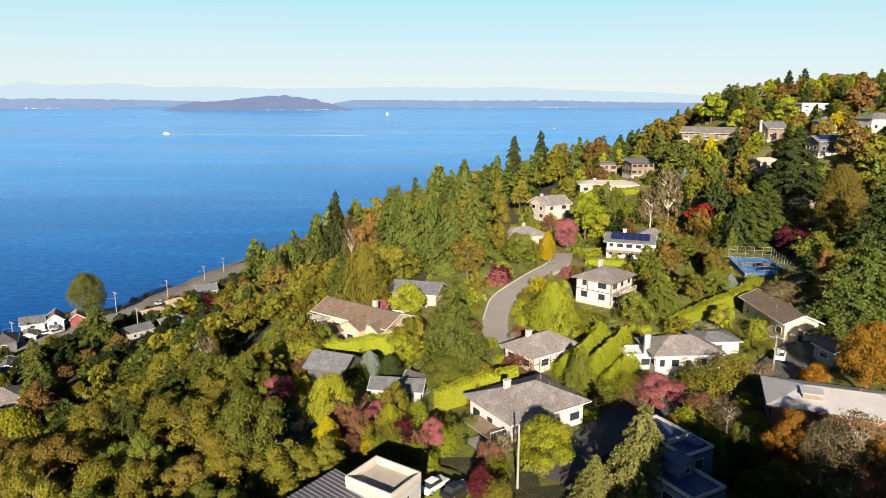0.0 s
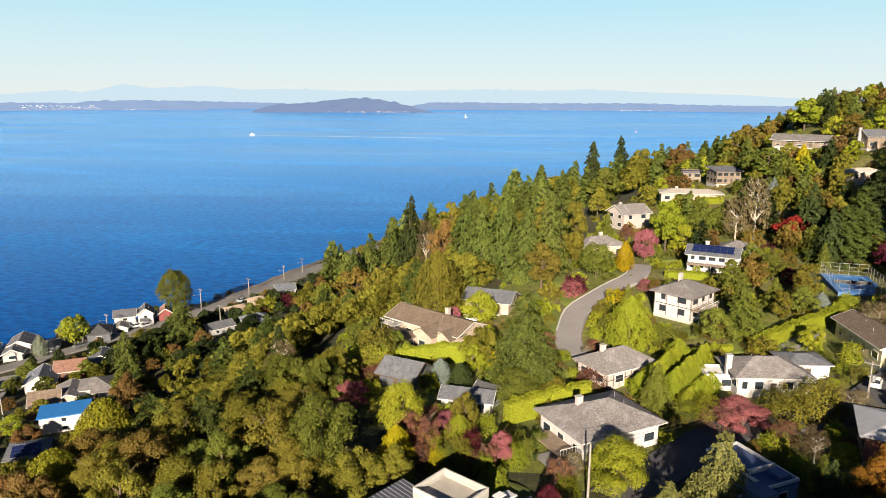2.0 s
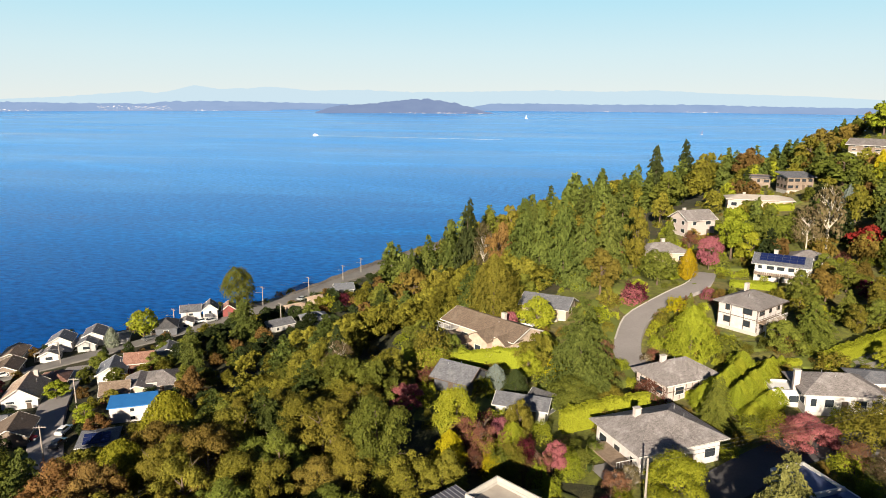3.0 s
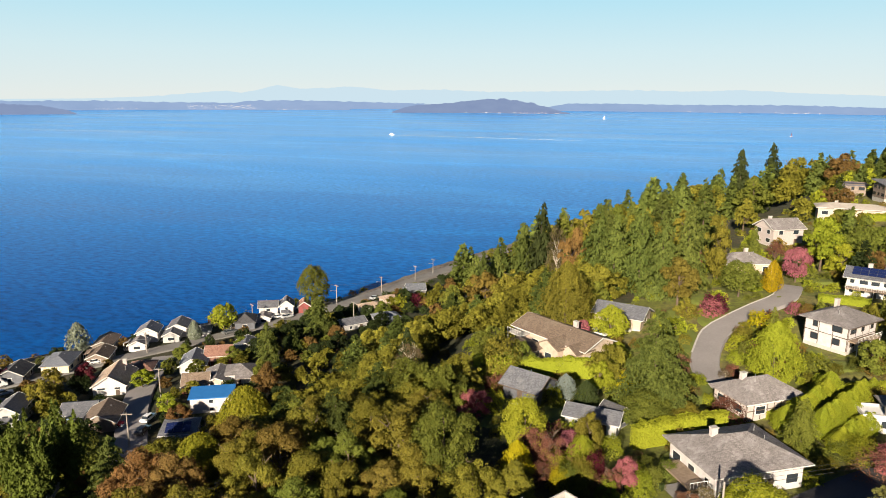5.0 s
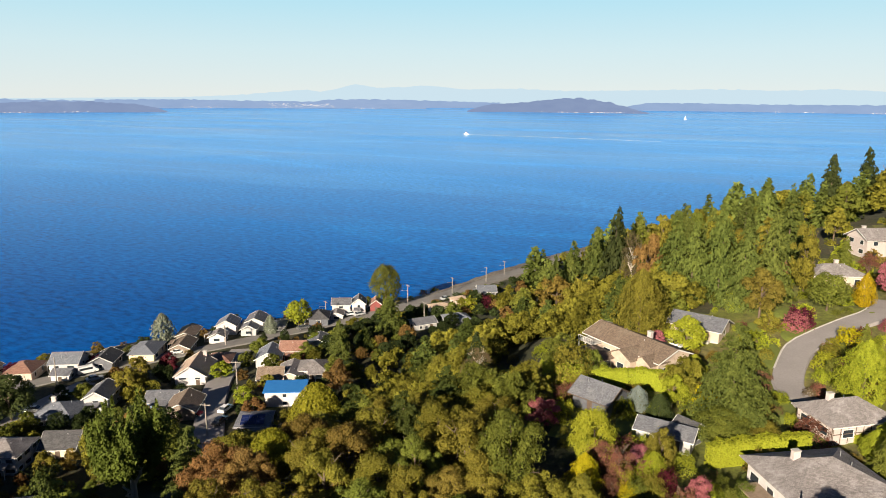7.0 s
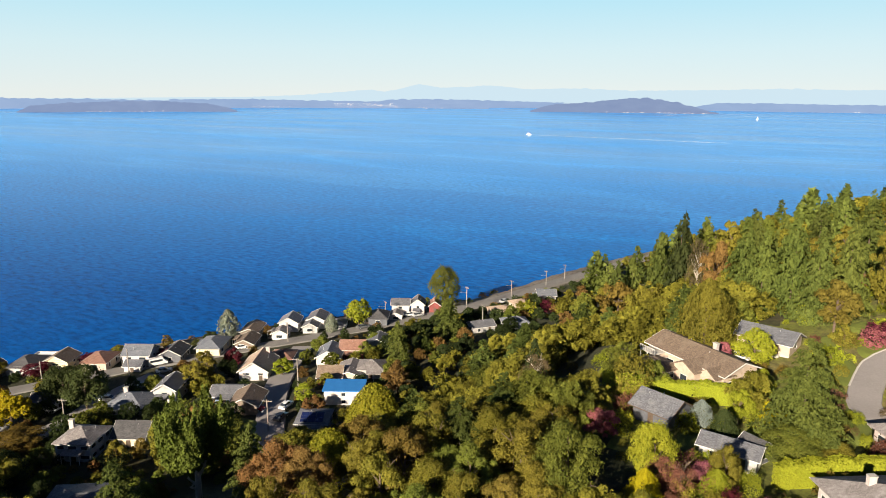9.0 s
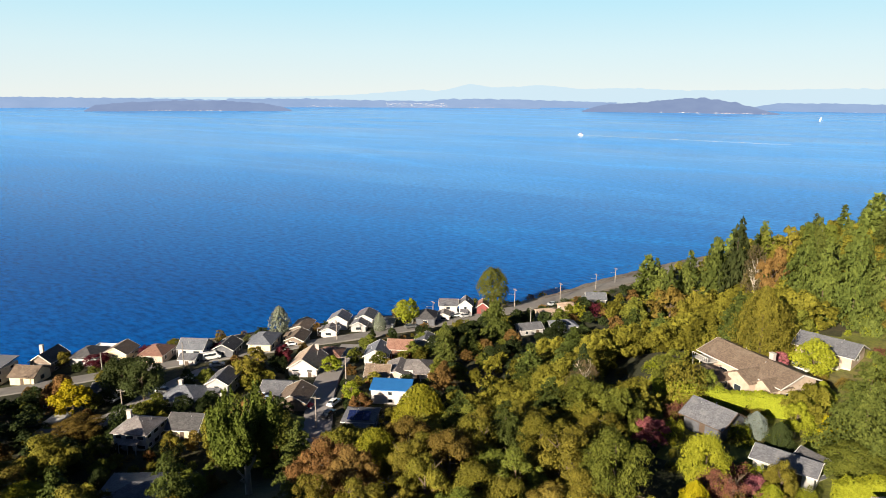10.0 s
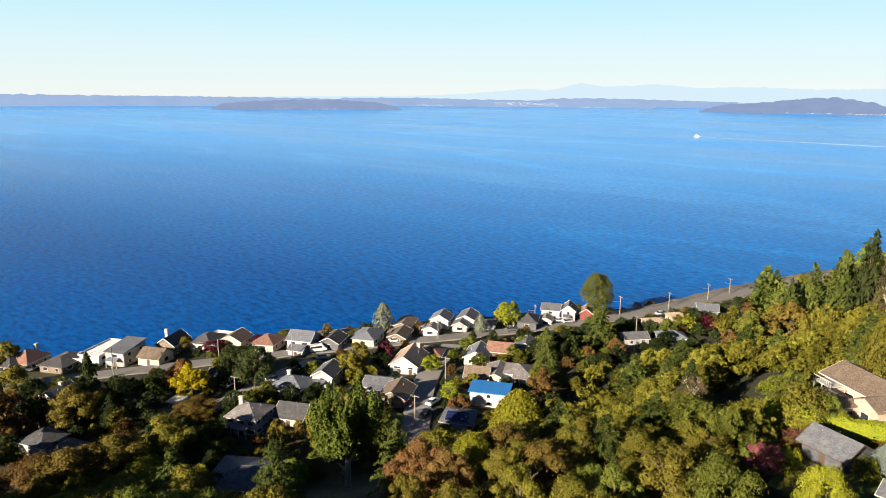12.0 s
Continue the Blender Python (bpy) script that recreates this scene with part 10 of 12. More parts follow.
plant('round', 'gold', 33.8, 94.4, 4.2, 3.2, 'near')
plant('round', 'twig_red', 39.4, 97.5, 5.8, 4.9, 'near')
plant('fir', 'green', 23.5, 110.4, 9.7, 7.1, 'near')
plant('fir', 'green', 73.2, 88.3, 8.1, 5.6, 'near')
plant('round', 'green', 78.8, 87.3, 6.5, 5.1, 'near')
plant('column', 'lime', 81.8, 94.6, 6.4, 5.9, 'near')
plant('column', 'lime', 91.3, 88.9, 5.8, 4.4, 'near')
plant('round', 'lime', 79.2, 102.6, 5.1, 4.8, 'near')
plant('round', 'gold', 85.3, 101.5, 4.8, 4.3, 'near')
plant('round', 'olive', 98.7, 89.9, 5.5, 5.3, 'near')
plant('round', 'twig_red', 5.4, 133.8, 6.5, 5.8, 'near')
plant('round', 'twig_red', 84.6, 107.3, 6.2, 5.7, 'near')
plant('column', 'lime', -5.5, 137.0, 5.5, 4.7, 'near')
plant('round', 'twig_red', 103.8, 89.9, 6.5, 6.0, 'near')
plant('round', 'green', 100.7, 95.4, 6.6, 5.4, 'near')
plant('round', 'olive', 3.3, 140.3, 5.6, 4.9, 'mid')
plant('column', 'lime', 85.3, 113.1, 6.6, 5.9, 'mid')
plant('round', 'twig_red', 97.0, 104.4, 5.4, 4.8, 'mid')
plant('round', 'green', 18.8, 144.4, 5.6, 4.6, 'mid')
plant('round', 'lime', 57.8, 135.2, 6.2, 5.8, 'mid')
plant('fir', 'green', 90.2, 116.2, 7.0, 4.4, 'mid')
plant('fir', 'green', 101.9, 106.4, 9.1, 5.2, 'mid')
plant('round', 'olive', 107.3, 102.0, 4.0, 3.9, 'mid')
plant('round', 'lime', 24.8, 146.0, 6.6, 6.6, 'mid')
plant('fir', 'green', 97.8, 116.8, 9.6, 5.9, 'mid')
plant('round', 'lime', 97.0, 121.9, 4.5, 4.3, 'mid')
plant('round', 'gold', 23.3, 154.3, 4.1, 3.7, 'mid')
plant('fir', 'green', 94.9, 126.7, 8.6, 6.0, 'mid')
plant('fir', 'green', 26.1, 160.3, 5.9, 3.7, 'mid')
plant('fir', 'green', 88.5, 136.5, 6.1, 4.0, 'mid')
plant('round', 'olive', 8.1, 165.0, 5.6, 5.2, 'mid')
plant('fir', 'green', 35.6, 162.8, 6.4, 4.6, 'mid')
plant('round', 'lime', 53.2, 158.1, 4.4, 4.0, 'mid')
plant('fir', 'green', 108.5, 128.3, 5.8, 3.5, 'mid')
plant('fir', 'green', 58.2, 158.1, 7.7, 5.7, 'mid')
plant('round', 'lime', 95.3, 139.7, 5.1, 4.2, 'mid')
plant('round', 'twig_red', 103.4, 135.8, 4.6, 3.9, 'mid')
plant('round', 'gold', 34.1, 168.1, 4.3, 4.1, 'mid')
plant('column', 'lime', 101.7, 142.6, 4.5, 3.8, 'mid')
plant('round', 'olive', 47.4, 168.8, 4.7, 4.6, 'mid')
plant('column', 'lime', 105.8, 149.7, 6.0, 4.7, 'mid')
plant('column', 'lime', 58.9, 175.1, 4.0, 3.9, 'mid')
plant('column', 'lime', 24.5, 184.8, 4.5, 4.3, 'mid')
plant('round', 'gold', 8.5, 189.2, 4.9, 4.4, 'mid')
plant('round', 'gold', 71.8, 190.1, 4.5, 4.3, 'mid')
plant('round', 'olive', 46.9, 197.9, 4.4, 4.3, 'mid')
plant('round', 'twig_red', 12.2, 203.1, 6.0, 5.3, 'mid')
plant('round', 'twig_red', 109.5, 172.2, 4.8, 3.9, 'mid')
plant('column', 'lime', 56.1, 196.3, 4.1, 3.7, 'mid')
plant('fir', 'green', 81.5, 190.2, 8.0, 4.7, 'mid')
plant('column', 'lime', 103.2, 181.3, 6.0, 5.7, 'mid')
plant('round', 'green', 24.8, 215.1, 7.3, 5.3, 'mid')
plant('round', 'twig_red', 33.4, 215.2, 7.6, 6.6, 'mid')
plant('fir', 'green', 54.4, 212.0, 9.3, 6.2, 'mid')
plant('fir', 'green', 28.9, 225.9, 9.8, 5.1, 'mid')
plant('round', 'olive', 43.2, 223.7, 6.1, 4.2, 'mid')
plant('round', 'green', 92.2, 223.4, 5.9, 4.8, 'far')
plant('round', 'lime', 90.6, 228.2, 4.7, 4.3, 'far')
plant('bush', 'olive', 35.3, 81.4, 2.7, 4.0, 'near')
plant('bush', 'olive', 24.6, 85.5, 2.6, 4.3, 'near')
plant('bush', 'olive', 27.3, 87.2, 2.2, 2.7, 'near')
plant('bush', 'lime', 34.3, 85.6, 2.6, 3.9, 'near')
plant('bush', 'green', 36.1, 86.9, 1.9, 2.7, 'near')
plant('bush', 'green', 43.4, 85.7, 2.6, 4.1, 'near')
plant('bush', 'lime', 0.2, 96.2, 1.9, 2.6, 'near')
plant('bush', 'lime', 52.1, 81.0, 2.6, 3.6, 'near')
plant('bush', 'twig_red', 46.9, 86.3, 2.3, 3.0, 'near')
plant('bush', 'olive', 56.0, 81.8, 1.5, 1.8, 'near')
plant('bush', 'hedge', 38.7, 92.0, 1.4, 1.5, 'near')
plant('bush', 'twig_red', -0.1, 100.5, 1.6, 1.9, 'near')
plant('bush', 'olive', 37.5, 94.2, 1.4, 2.0, 'near')
plant('bush', 'twig_red', -12.6, 100.9, 2.5, 3.4, 'near')
plant('bush', 'lime', 23.8, 101.1, 2.1, 3.2, 'near')
plant('bush', 'lime', 65.9, 81.4, 1.5, 2.0, 'near')
plant('bush', 'olive', -12.2, 104.4, 2.8, 3.1, 'near')
plant('bush', 'lime', 65.7, 83.7, 1.3, 1.5, 'near')
plant('bush', 'green', 64.5, 85.6, 1.7, 1.9, 'near')
plant('bush', 'hedge', 41.9, 100.4, 1.6, 2.4, 'near')
plant('bush', 'hedge', 14.7, 107.9, 1.7, 2.5, 'near')
plant('bush', 'olive', 26.4, 105.8, 2.2, 3.4, 'near')
plant('bush', 'olive', 23.1, 106.7, 2.0, 2.3, 'near')
plant('bush', 'lime', 71.8, 83.0, 1.6, 2.6, 'near')
plant('bush', 'lime', 74.3, 81.4, 2.1, 3.6, 'near')
plant('bush', 'olive', 19.3, 108.8, 1.4, 1.9, 'near')
plant('bush', 'gold', 16.4, 109.6, 2.2, 2.5, 'near')
plant('bush', 'lime', 26.9, 107.5, 1.3, 1.8, 'near')
plant('bush', 'green', 76.3, 81.0, 1.2, 1.5, 'near')
plant('bush', 'lime', 48.2, 101.3, 2.4, 3.8, 'near')
plant('bush', 'hedge', -11.7, 114.0, 1.7, 2.9, 'near')
plant('bush', 'green', -34.2, 109.7, 1.5, 2.1, 'near')
plant('bush', 'twig_red', 79.6, 83.2, 1.8, 2.5, 'near')
plant('bush', 'gold', 38.1, 110.9, 1.5, 2.2, 'near')
plant('bush', 'twig_red', 35.8, 113.4, 1.4, 1.6, 'near')
plant('bush', 'lime', 76.1, 91.4, 2.4, 3.7, 'near')
plant('bush', 'olive', 69.7, 96.8, 2.6, 4.4, 'near')
plant('bush', 'twig_red', 77.8, 90.7, 2.0, 3.4, 'near')
plant('bush', 'lime', 85.5, 84.3, 1.6, 2.2, 'near')
plant('bush', 'hedge', 79.9, 90.7, 2.7, 4.4, 'near')
plant('bush', 'lime', 58.6, 105.8, 2.3, 3.9, 'near')
plant('bush', 'lime', -22.4, 119.4, 2.4, 3.7, 'near')
plant('bush', 'olive', 77.4, 93.9, 2.6, 4.0, 'near')
plant('bush', 'lime', 90.3, 83.5, 2.6, 3.2, 'near')
plant('bush', 'lime', -24.0, 121.1, 1.9, 2.8, 'near')
plant('bush', 'olive', -28.8, 120.6, 1.3, 1.6, 'near')
plant('bush', 'twig_red', -21.9, 122.1, 2.4, 3.5, 'near')
plant('bush', 'lime', 92.7, 84.0, 2.8, 3.1, 'near')
plant('bush', 'green', 75.9, 100.0, 2.1, 2.9, 'near')
plant('bush', 'hedge', 11.3, 125.0, 1.8, 2.8, 'near')
plant('bush', 'olive', -13.9, 125.3, 2.6, 3.0, 'near')
plant('bush', 'lime', 64.6, 108.7, 1.4, 2.3, 'near')
plant('bush', 'twig_red', 87.6, 91.4, 1.6, 1.9, 'near')
plant('bush', 'olive', 2.0, 126.8, 1.5, 1.8, 'near')
plant('bush', 'lime', 97.3, 82.6, 1.9, 2.3, 'near')
plant('bush', 'twig_red', 9.2, 127.4, 2.0, 2.5, 'near')
plant('bush', 'green', -0.9, 128.0, 1.3, 2.0, 'near')
plant('bush', 'olive', 94.9, 86.5, 2.0, 2.6, 'near')
plant('bush', 'twig_red', 82.2, 99.2, 2.5, 3.4, 'near')
plant('bush', 'green', 71.3, 107.3, 2.5, 3.2, 'near')
plant('bush', 'lime', 100.7, 82.4, 1.2, 1.9, 'near')
plant('bush', 'twig_red', -3.5, 130.2, 2.7, 4.2, 'near')
plant('bush', 'green', -1.7, 130.3, 2.3, 2.7, 'near')
plant('bush', 'lime', 4.1, 130.4, 2.7, 3.7, 'near')
plant('bush', 'gold', -5.4, 130.6, 2.7, 4.5, 'near')
plant('bush', 'green', 76.7, 105.9, 1.8, 2.3, 'near')
plant('bush', 'lime', 88.8, 96.2, 2.3, 2.7, 'near')
plant('bush', 'lime', 93.7, 91.6, 1.3, 2.2, 'near')
plant('bush', 'gold', -39.5, 125.3, 2.4, 3.3, 'near')
plant('bush', 'hedge', 103.2, 81.4, 1.9, 2.7, 'near')
plant('bush', 'lime', 74.9, 108.2, 2.8, 4.3, 'near')
plant('bush', 'olive', 27.0, 129.0, 2.7, 4.3, 'near')
plant('bush', 'olive', 101.0, 85.7, 2.2, 2.9, 'near')
plant('bush', 'green', 9.4, 132.4, 2.0, 2.9, 'near')
plant('bush', 'hedge', 72.7, 111.3, 2.7, 4.1, 'near')
plant('bush', 'green', -0.7, 133.4, 1.7, 1.9, 'near')
plant('bush', 'olive', -33.8, 129.2, 1.8, 2.0, 'near')
plant('bush', 'lime', 56.4, 121.6, 1.3, 2.2, 'near')
plant('bush', 'hedge', 89.5, 99.9, 1.9, 2.7, 'near')
plant('bush', 'lime', 78.2, 109.9, 1.9, 2.9, 'near')
plant('bush', 'green', 58.4, 122.2, 1.7, 2.2, 'near')
plant('bush', 'olive', -39.2, 129.8, 2.1, 2.9, 'near')
plant('bush', 'lime', 80.7, 109.5, 1.3, 1.9, 'near')
plant('bush', 'lime', -9.1, 136.5, 1.9, 2.8, 'near')
plant('bush', 'twig_red', 75.8, 114.9, 2.3, 3.9, 'near')
plant('bush', 'hedge', 107.7, 86.5, 2.6, 4.4, 'near')
plant('bush', 'lime', 97.7, 98.5, 1.4, 2.0, 'near')
plant('bush', 'olive', 29.3, 137.2, 2.4, 2.9, 'mid')
plant('bush', 'olive', 114.8, 83.3, 2.2, 3.2, 'mid')
plant('bush', 'olive', 88.2, 111.2, 1.7, 2.0, 'mid')
plant('bush', 'lime', 108.0, 93.2, 2.0, 2.3, 'mid')
plant('bush', 'olive', 53.4, 133.1, 2.6, 2.9, 'mid')
plant('bush', 'lime', 94.3, 108.3, 2.8, 3.6, 'mid')
plant('bush', 'lime', 119.2, 80.3, 1.6, 2.3, 'mid')
plant('bush', 'twig_red', 104.3, 99.8, 1.7, 2.8, 'mid')
plant('bush', 'gold', 118.7, 83.3, 2.6, 3.9, 'mid')
plant('bush', 'lime', 53.8, 135.0, 1.5, 1.9, 'mid')
plant('bush', 'twig_red', 3.8, 145.5, 1.5, 1.6, 'mid')
plant('bush', 'gold', 45.7, 138.2, 1.3, 1.9, 'mid')
plant('bush', 'lime', 27.9, 143.2, 2.8, 3.7, 'mid')
plant('bush', 'lime', 112.6, 93.5, 1.3, 1.8, 'mid')
plant('bush', 'lime', 114.0, 91.9, 1.5, 2.1, 'mid')
plant('bush', 'gold', 93.3, 113.3, 2.0, 2.5, 'mid')
plant('bush', 'hedge', 1.3, 147.3, 2.1, 3.2, 'mid')
plant('bush', 'hedge', 5.4, 147.3, 2.2, 2.8, 'mid')
plant('bush', 'olive', 121.7, 83.9, 1.3, 1.6, 'mid')
plant('bush', 'hedge', 96.1, 112.6, 1.3, 1.7, 'mid')
plant('bush', 'olive', 87.4, 119.9, 2.0, 2.4, 'mid')
plant('bush', 'hedge', 99.9, 110.0, 2.0, 3.0, 'mid')
plant('bush', 'twig_red', 20.5, 147.5, 2.2, 3.0, 'mid')
plant('bush', 'olive', 118.6, 90.1, 1.7, 2.8, 'mid')
plant('bush', 'twig_red', 117.0, 92.8, 2.2, 3.3, 'mid')
plant('bush', 'gold', 120.8, 88.3, 2.1, 2.9, 'mid')
plant('bush', 'lime', -1.2, 149.7, 1.2, 1.6, 'mid')
plant('bush', 'green', 123.1, 85.3, 1.4, 1.8, 'mid')
plant('bush', 'gold', 115.8, 96.3, 1.4, 1.9, 'mid')
plant('bush', 'olive', 28.1, 148.1, 1.4, 1.6, 'mid')
plant('bush', 'lime', 114.0, 98.9, 2.7, 4.1, 'mid')
plant('bush', 'twig_red', 118.8, 93.7, 2.1, 2.6, 'mid')
plant('bush', 'hedge', 121.6, 90.0, 2.5, 2.9, 'mid')
plant('bush', 'twig_red', 88.8, 122.7, 1.8, 2.2, 'mid')
plant('bush', 'hedge', 103.6, 110.6, 1.7, 2.7, 'mid')
plant('bush', 'olive', 120.2, 92.4, 2.1, 3.2, 'mid')
plant('bush', 'olive', 21.9, 150.0, 1.9, 2.1, 'mid')
plant('bush', 'gold', 128.7, 80.7, 2.6, 3.2, 'mid')
plant('bush', 'olive', 7.7, 151.7, 2.2, 3.4, 'mid')
plant('bush', 'green', 123.2, 90.7, 1.7, 1.9, 'mid')
plant('bush', 'gold', 128.4, 84.8, 1.6, 1.9, 'mid')
plant('bush', 'olive', 89.9, 125.1, 2.8, 3.5, 'mid')
plant('bush', 'hedge', -24.0, 152.7, 1.4, 2.2, 'mid')
plant('bush', 'hedge', 123.9, 92.5, 1.5, 2.4, 'mid')
plant('bush', 'hedge', 118.6, 99.4, 2.6, 4.2, 'mid')
plant('bush', 'green', 123.2, 94.1, 1.7, 2.0, 'mid')
plant('bush', 'lime', 101.9, 117.4, 1.6, 2.3, 'mid')
plant('bush', 'gold', 114.9, 105.0, 2.0, 2.7, 'mid')
plant('bush', 'lime', 122.5, 97.1, 2.5, 2.8, 'mid')
plant('bush', 'hedge', 100.3, 120.1, 1.9, 2.6, 'mid')
plant('bush', 'gold', -10.5, 156.3, 2.1, 2.8, 'mid')
plant('bush', 'gold', 130.2, 87.4, 2.3, 3.2, 'mid')
plant('bush', 'olive', 113.6, 108.4, 1.4, 1.7, 'mid')
plant('bush', 'gold', 131.5, 86.1, 2.5, 3.2, 'mid')
plant('bush', 'lime', 90.9, 128.5, 1.3, 1.9, 'mid')
plant('bush', 'olive', 124.5, 97.2, 2.4, 4.0, 'mid')
plant('bush', 'gold', 134.0, 84.3, 2.0, 2.9, 'mid')
plant('bush', 'lime', 46.9, 151.4, 2.1, 3.2, 'mid')
plant('bush', 'lime', 80.6, 136.6, 1.7, 2.7, 'mid')
plant('bush', 'olive', 117.5, 106.7, 1.3, 1.5, 'mid')
plant('bush', 'green', 121.5, 102.2, 1.3, 1.7, 'mid')
plant('bush', 'lime', 84.5, 134.4, 1.4, 2.3, 'mid')
plant('bush', 'olive', 4.2, 159.0, 2.0, 2.9, 'mid')
plant('dense', 'dark', -80.7, 88.7, 3.0, 2.7, 'near')
plant('round', 'green', -83.9, 85.8, 3.6, 3.4, 'near')
plant('dense', 'dark', -111.2, 55.2, 4.5, 3.9, 'near')
plant('round', 'olive', -123.4, 20.2, 4.9, 5.0, 'near')
plant('bush', 'dark', -118.7, 43.3, 3.9, 4.2, 'near')
plant('dense', 'dark', -85.5, 96.9, 6.5, 5.8, 'near')
plant('round', 'olive', -84.2, 100.1, 5.9, 5.7, 'near')
plant('round', 'rust', -77.4, 105.7, 4.6, 4.6, 'near')
plant('round', 'green', -129.1, 25.3, 5.7, 5.0, 'near')
plant('bush', 'dark', -116.6, 60.9, 4.3, 3.9, 'near')
plant('bush', 'dark', -128.2, 31.2, 5.5, 5.8, 'near')
plant('round', 'green', -100.5, 86.8, 6.9, 6.6, 'near')
plant('dense', 'dark', -119.4, 59.1, 4.2, 4.8, 'near')
plant('round', 'green', -62.7, 119.3, 5.0, 4.5, 'near')
plant('round', 'olive', -133.1, 21.4, 4.6, 4.9, 'near')
plant('round', 'green', -66.3, 117.5, 4.3, 4.5, 'near')
plant('round', 'green', -108.1, 82.9, 3.7, 3.4, 'near')
plant('round', 'green', -101.6, 90.8, 6.1, 5.2, 'near')
plant('round', 'green', -104.1, 88.5, 6.7, 7.1, 'near')
plant('round', 'green', -112.4, 78.8, 3.7, 3.3, 'near')
plant('dense', 'dark', -90.2, 104.8, 4.2, 4.7, 'near')
plant('dense', 'dark', -121.1, 67.4, 5.1, 4.6, 'near')
plant('dense', 'dark', -137.2, 22.7, 4.1, 3.7, 'near')
plant('bush', 'dark', -85.9, 109.6, 5.4, 5.4, 'near')
plant('bush', 'dark', -137.5, 26.8, 3.9, 3.6, 'mid')
plant('bush', 'dark', -115.8, 79.4, 6.8, 6.0, 'mid')
plant('round', 'green', -124.0, 70.3, 5.9, 6.7, 'mid')
plant('round', 'green', -89.9, 111.2, 3.4, 3.9, 'mid')
plant('round', 'olive', -136.3, 46.0, 5.0, 5.6, 'mid')
plant('round', 'olive', -93.8, 109.0, 5.2, 5.5, 'mid')
plant('dense', 'dark', -107.9, 96.0, 6.8, 6.9, 'mid')
plant('bush', 'dark', -79.2, 121.5, 4.6, 5.2, 'mid')
plant('round', 'rust', -142.4, 30.3, 3.6, 4.0, 'mid')
plant('round', 'rust', -122.5, 79.5, 3.2, 3.4, 'mid')
plant('round', 'olive', -120.3, 83.1, 6.9, 5.9, 'mid')
plant('bush', 'dark', -137.2, 50.6, 5.5, 6.1, 'mid')
plant('round', 'olive', -126.4, 74.0, 4.1, 4.6, 'mid')
plant('dense', 'dark', -144.2, 26.7, 6.5, 6.5, 'mid')
plant('round', 'green', -111.8, 96.2, 6.2, 5.6, 'mid')
plant('round', 'rust', -146.8, 21.9, 4.5, 4.0, 'mid')
plant('bush', 'dark', -80.9, 124.6, 6.2, 6.2, 'mid')
plant('dense', 'dark', -142.3, 43.6, 5.3, 5.6, 'mid')
plant('bush', 'dark', -76.3, 128.2, 4.4, 5.0, 'mid')
plant('round', 'olive', -116.4, 93.6, 3.4, 3.8, 'mid')
plant('round', 'rust', -137.4, 61.1, 5.9, 5.8, 'mid')
plant('round', 'rust', -123.8, 85.8, 3.2, 2.8, 'mid')
plant('round', 'green', -146.8, 36.3, 5.0, 5.2, 'mid')
plant('round', 'dark', -79.6, 129.1, 6.3, 5.8, 'mid')
plant('round', 'dark', -116.6, 97.2, 6.4, 5.9, 'mid')
plant('round', 'dark', -113.6, 101.0, 5.2, 4.4, 'mid')
plant('round', 'green', -149.2, 33.8, 6.3, 6.2, 'mid')
plant('round', 'dark', -137.5, 67.4, 4.2, 4.4, 'mid')
plant('round', 'dark', -144.0, 52.3, 5.1, 4.9, 'mid')
plant('round', 'green', -133.6, 75.1, 6.0, 6.5, 'mid')
plant('round', 'green', -151.0, 26.5, 6.4, 6.1, 'mid')
plant('round', 'dark', -142.0, 59.0, 4.1, 4.3, 'mid')
plant('round', 'dark', -147.0, 45.8, 4.1, 4.3, 'mid')
plant('bush', 'dark', -86.7, 127.3, 6.7, 5.9, 'mid')
plant('round', 'green', -77.9, 132.9, 6.0, 5.3, 'mid')
plant('round', 'dark', -120.0, 97.7, 4.7, 5.3, 'mid')
plant('round', 'dark', -151.9, 30.7, 6.9, 6.1, 'mid')
plant('round', 'dark', -116.5, 102.8, 5.0, 4.9, 'mid')
plant('round', 'dark', -150.7, 41.5, 3.6, 3.7, 'mid')
plant('dense', 'dark', -139.3, 71.0, 3.7, 3.5, 'mid')
plant('round', 'rust', -100.1, 120.7, 6.6, 6.3, 'mid')
plant('round', 'dark', -114.1, 107.8, 6.5, 6.3, 'mid')
plant('round', 'rust', -119.8, 101.7, 6.8, 7.6, 'mid')
plant('round', 'olive', -81.1, 135.0, 6.8, 7.8, 'mid')
plant('round', 'olive', -153.5, 39.1, 6.7, 5.7, 'mid')
plant('round', 'dark', -143.7, 68.1, 7.0, 6.9, 'mid')
grove('dense', 'dark', -87.5, 133.2, 6.2, 5.4)
grove('round', 'dark', -103.9, 120.9, 3.6, 3.1)
grove('round', 'green', -141.5, 73.7, 3.0, 3.3)
grove('dense', 'dark', -137.7, 80.6, 4.0, 3.6)
grove('dense', 'dark', -121.2, 105.3, 6.6, 5.7)
grove('round', 'olive', -158.3, 28.6, 4.9, 5.4)
grove('round', 'rust', -149.0, 61.3, 6.0, 6.7)
grove('round', 'olive', -134.2, 90.0, 5.6, 5.1)
grove('round', 'green', -102.3, 125.5, 3.8, 4.0)
grove('round', 'dark', -147.1, 70.5, 3.2, 3.4)
grove('dense', 'dark', -155.0, 53.8, 4.6, 4.1)
grove('dense', 'dark', -158.9, 41.4, 5.7, 5.0)
grove('round', 'green', -162.6, 23.2, 5.3, 5.9)
grove('round', 'dark', -76.4, 145.5, 5.7, 5.1)
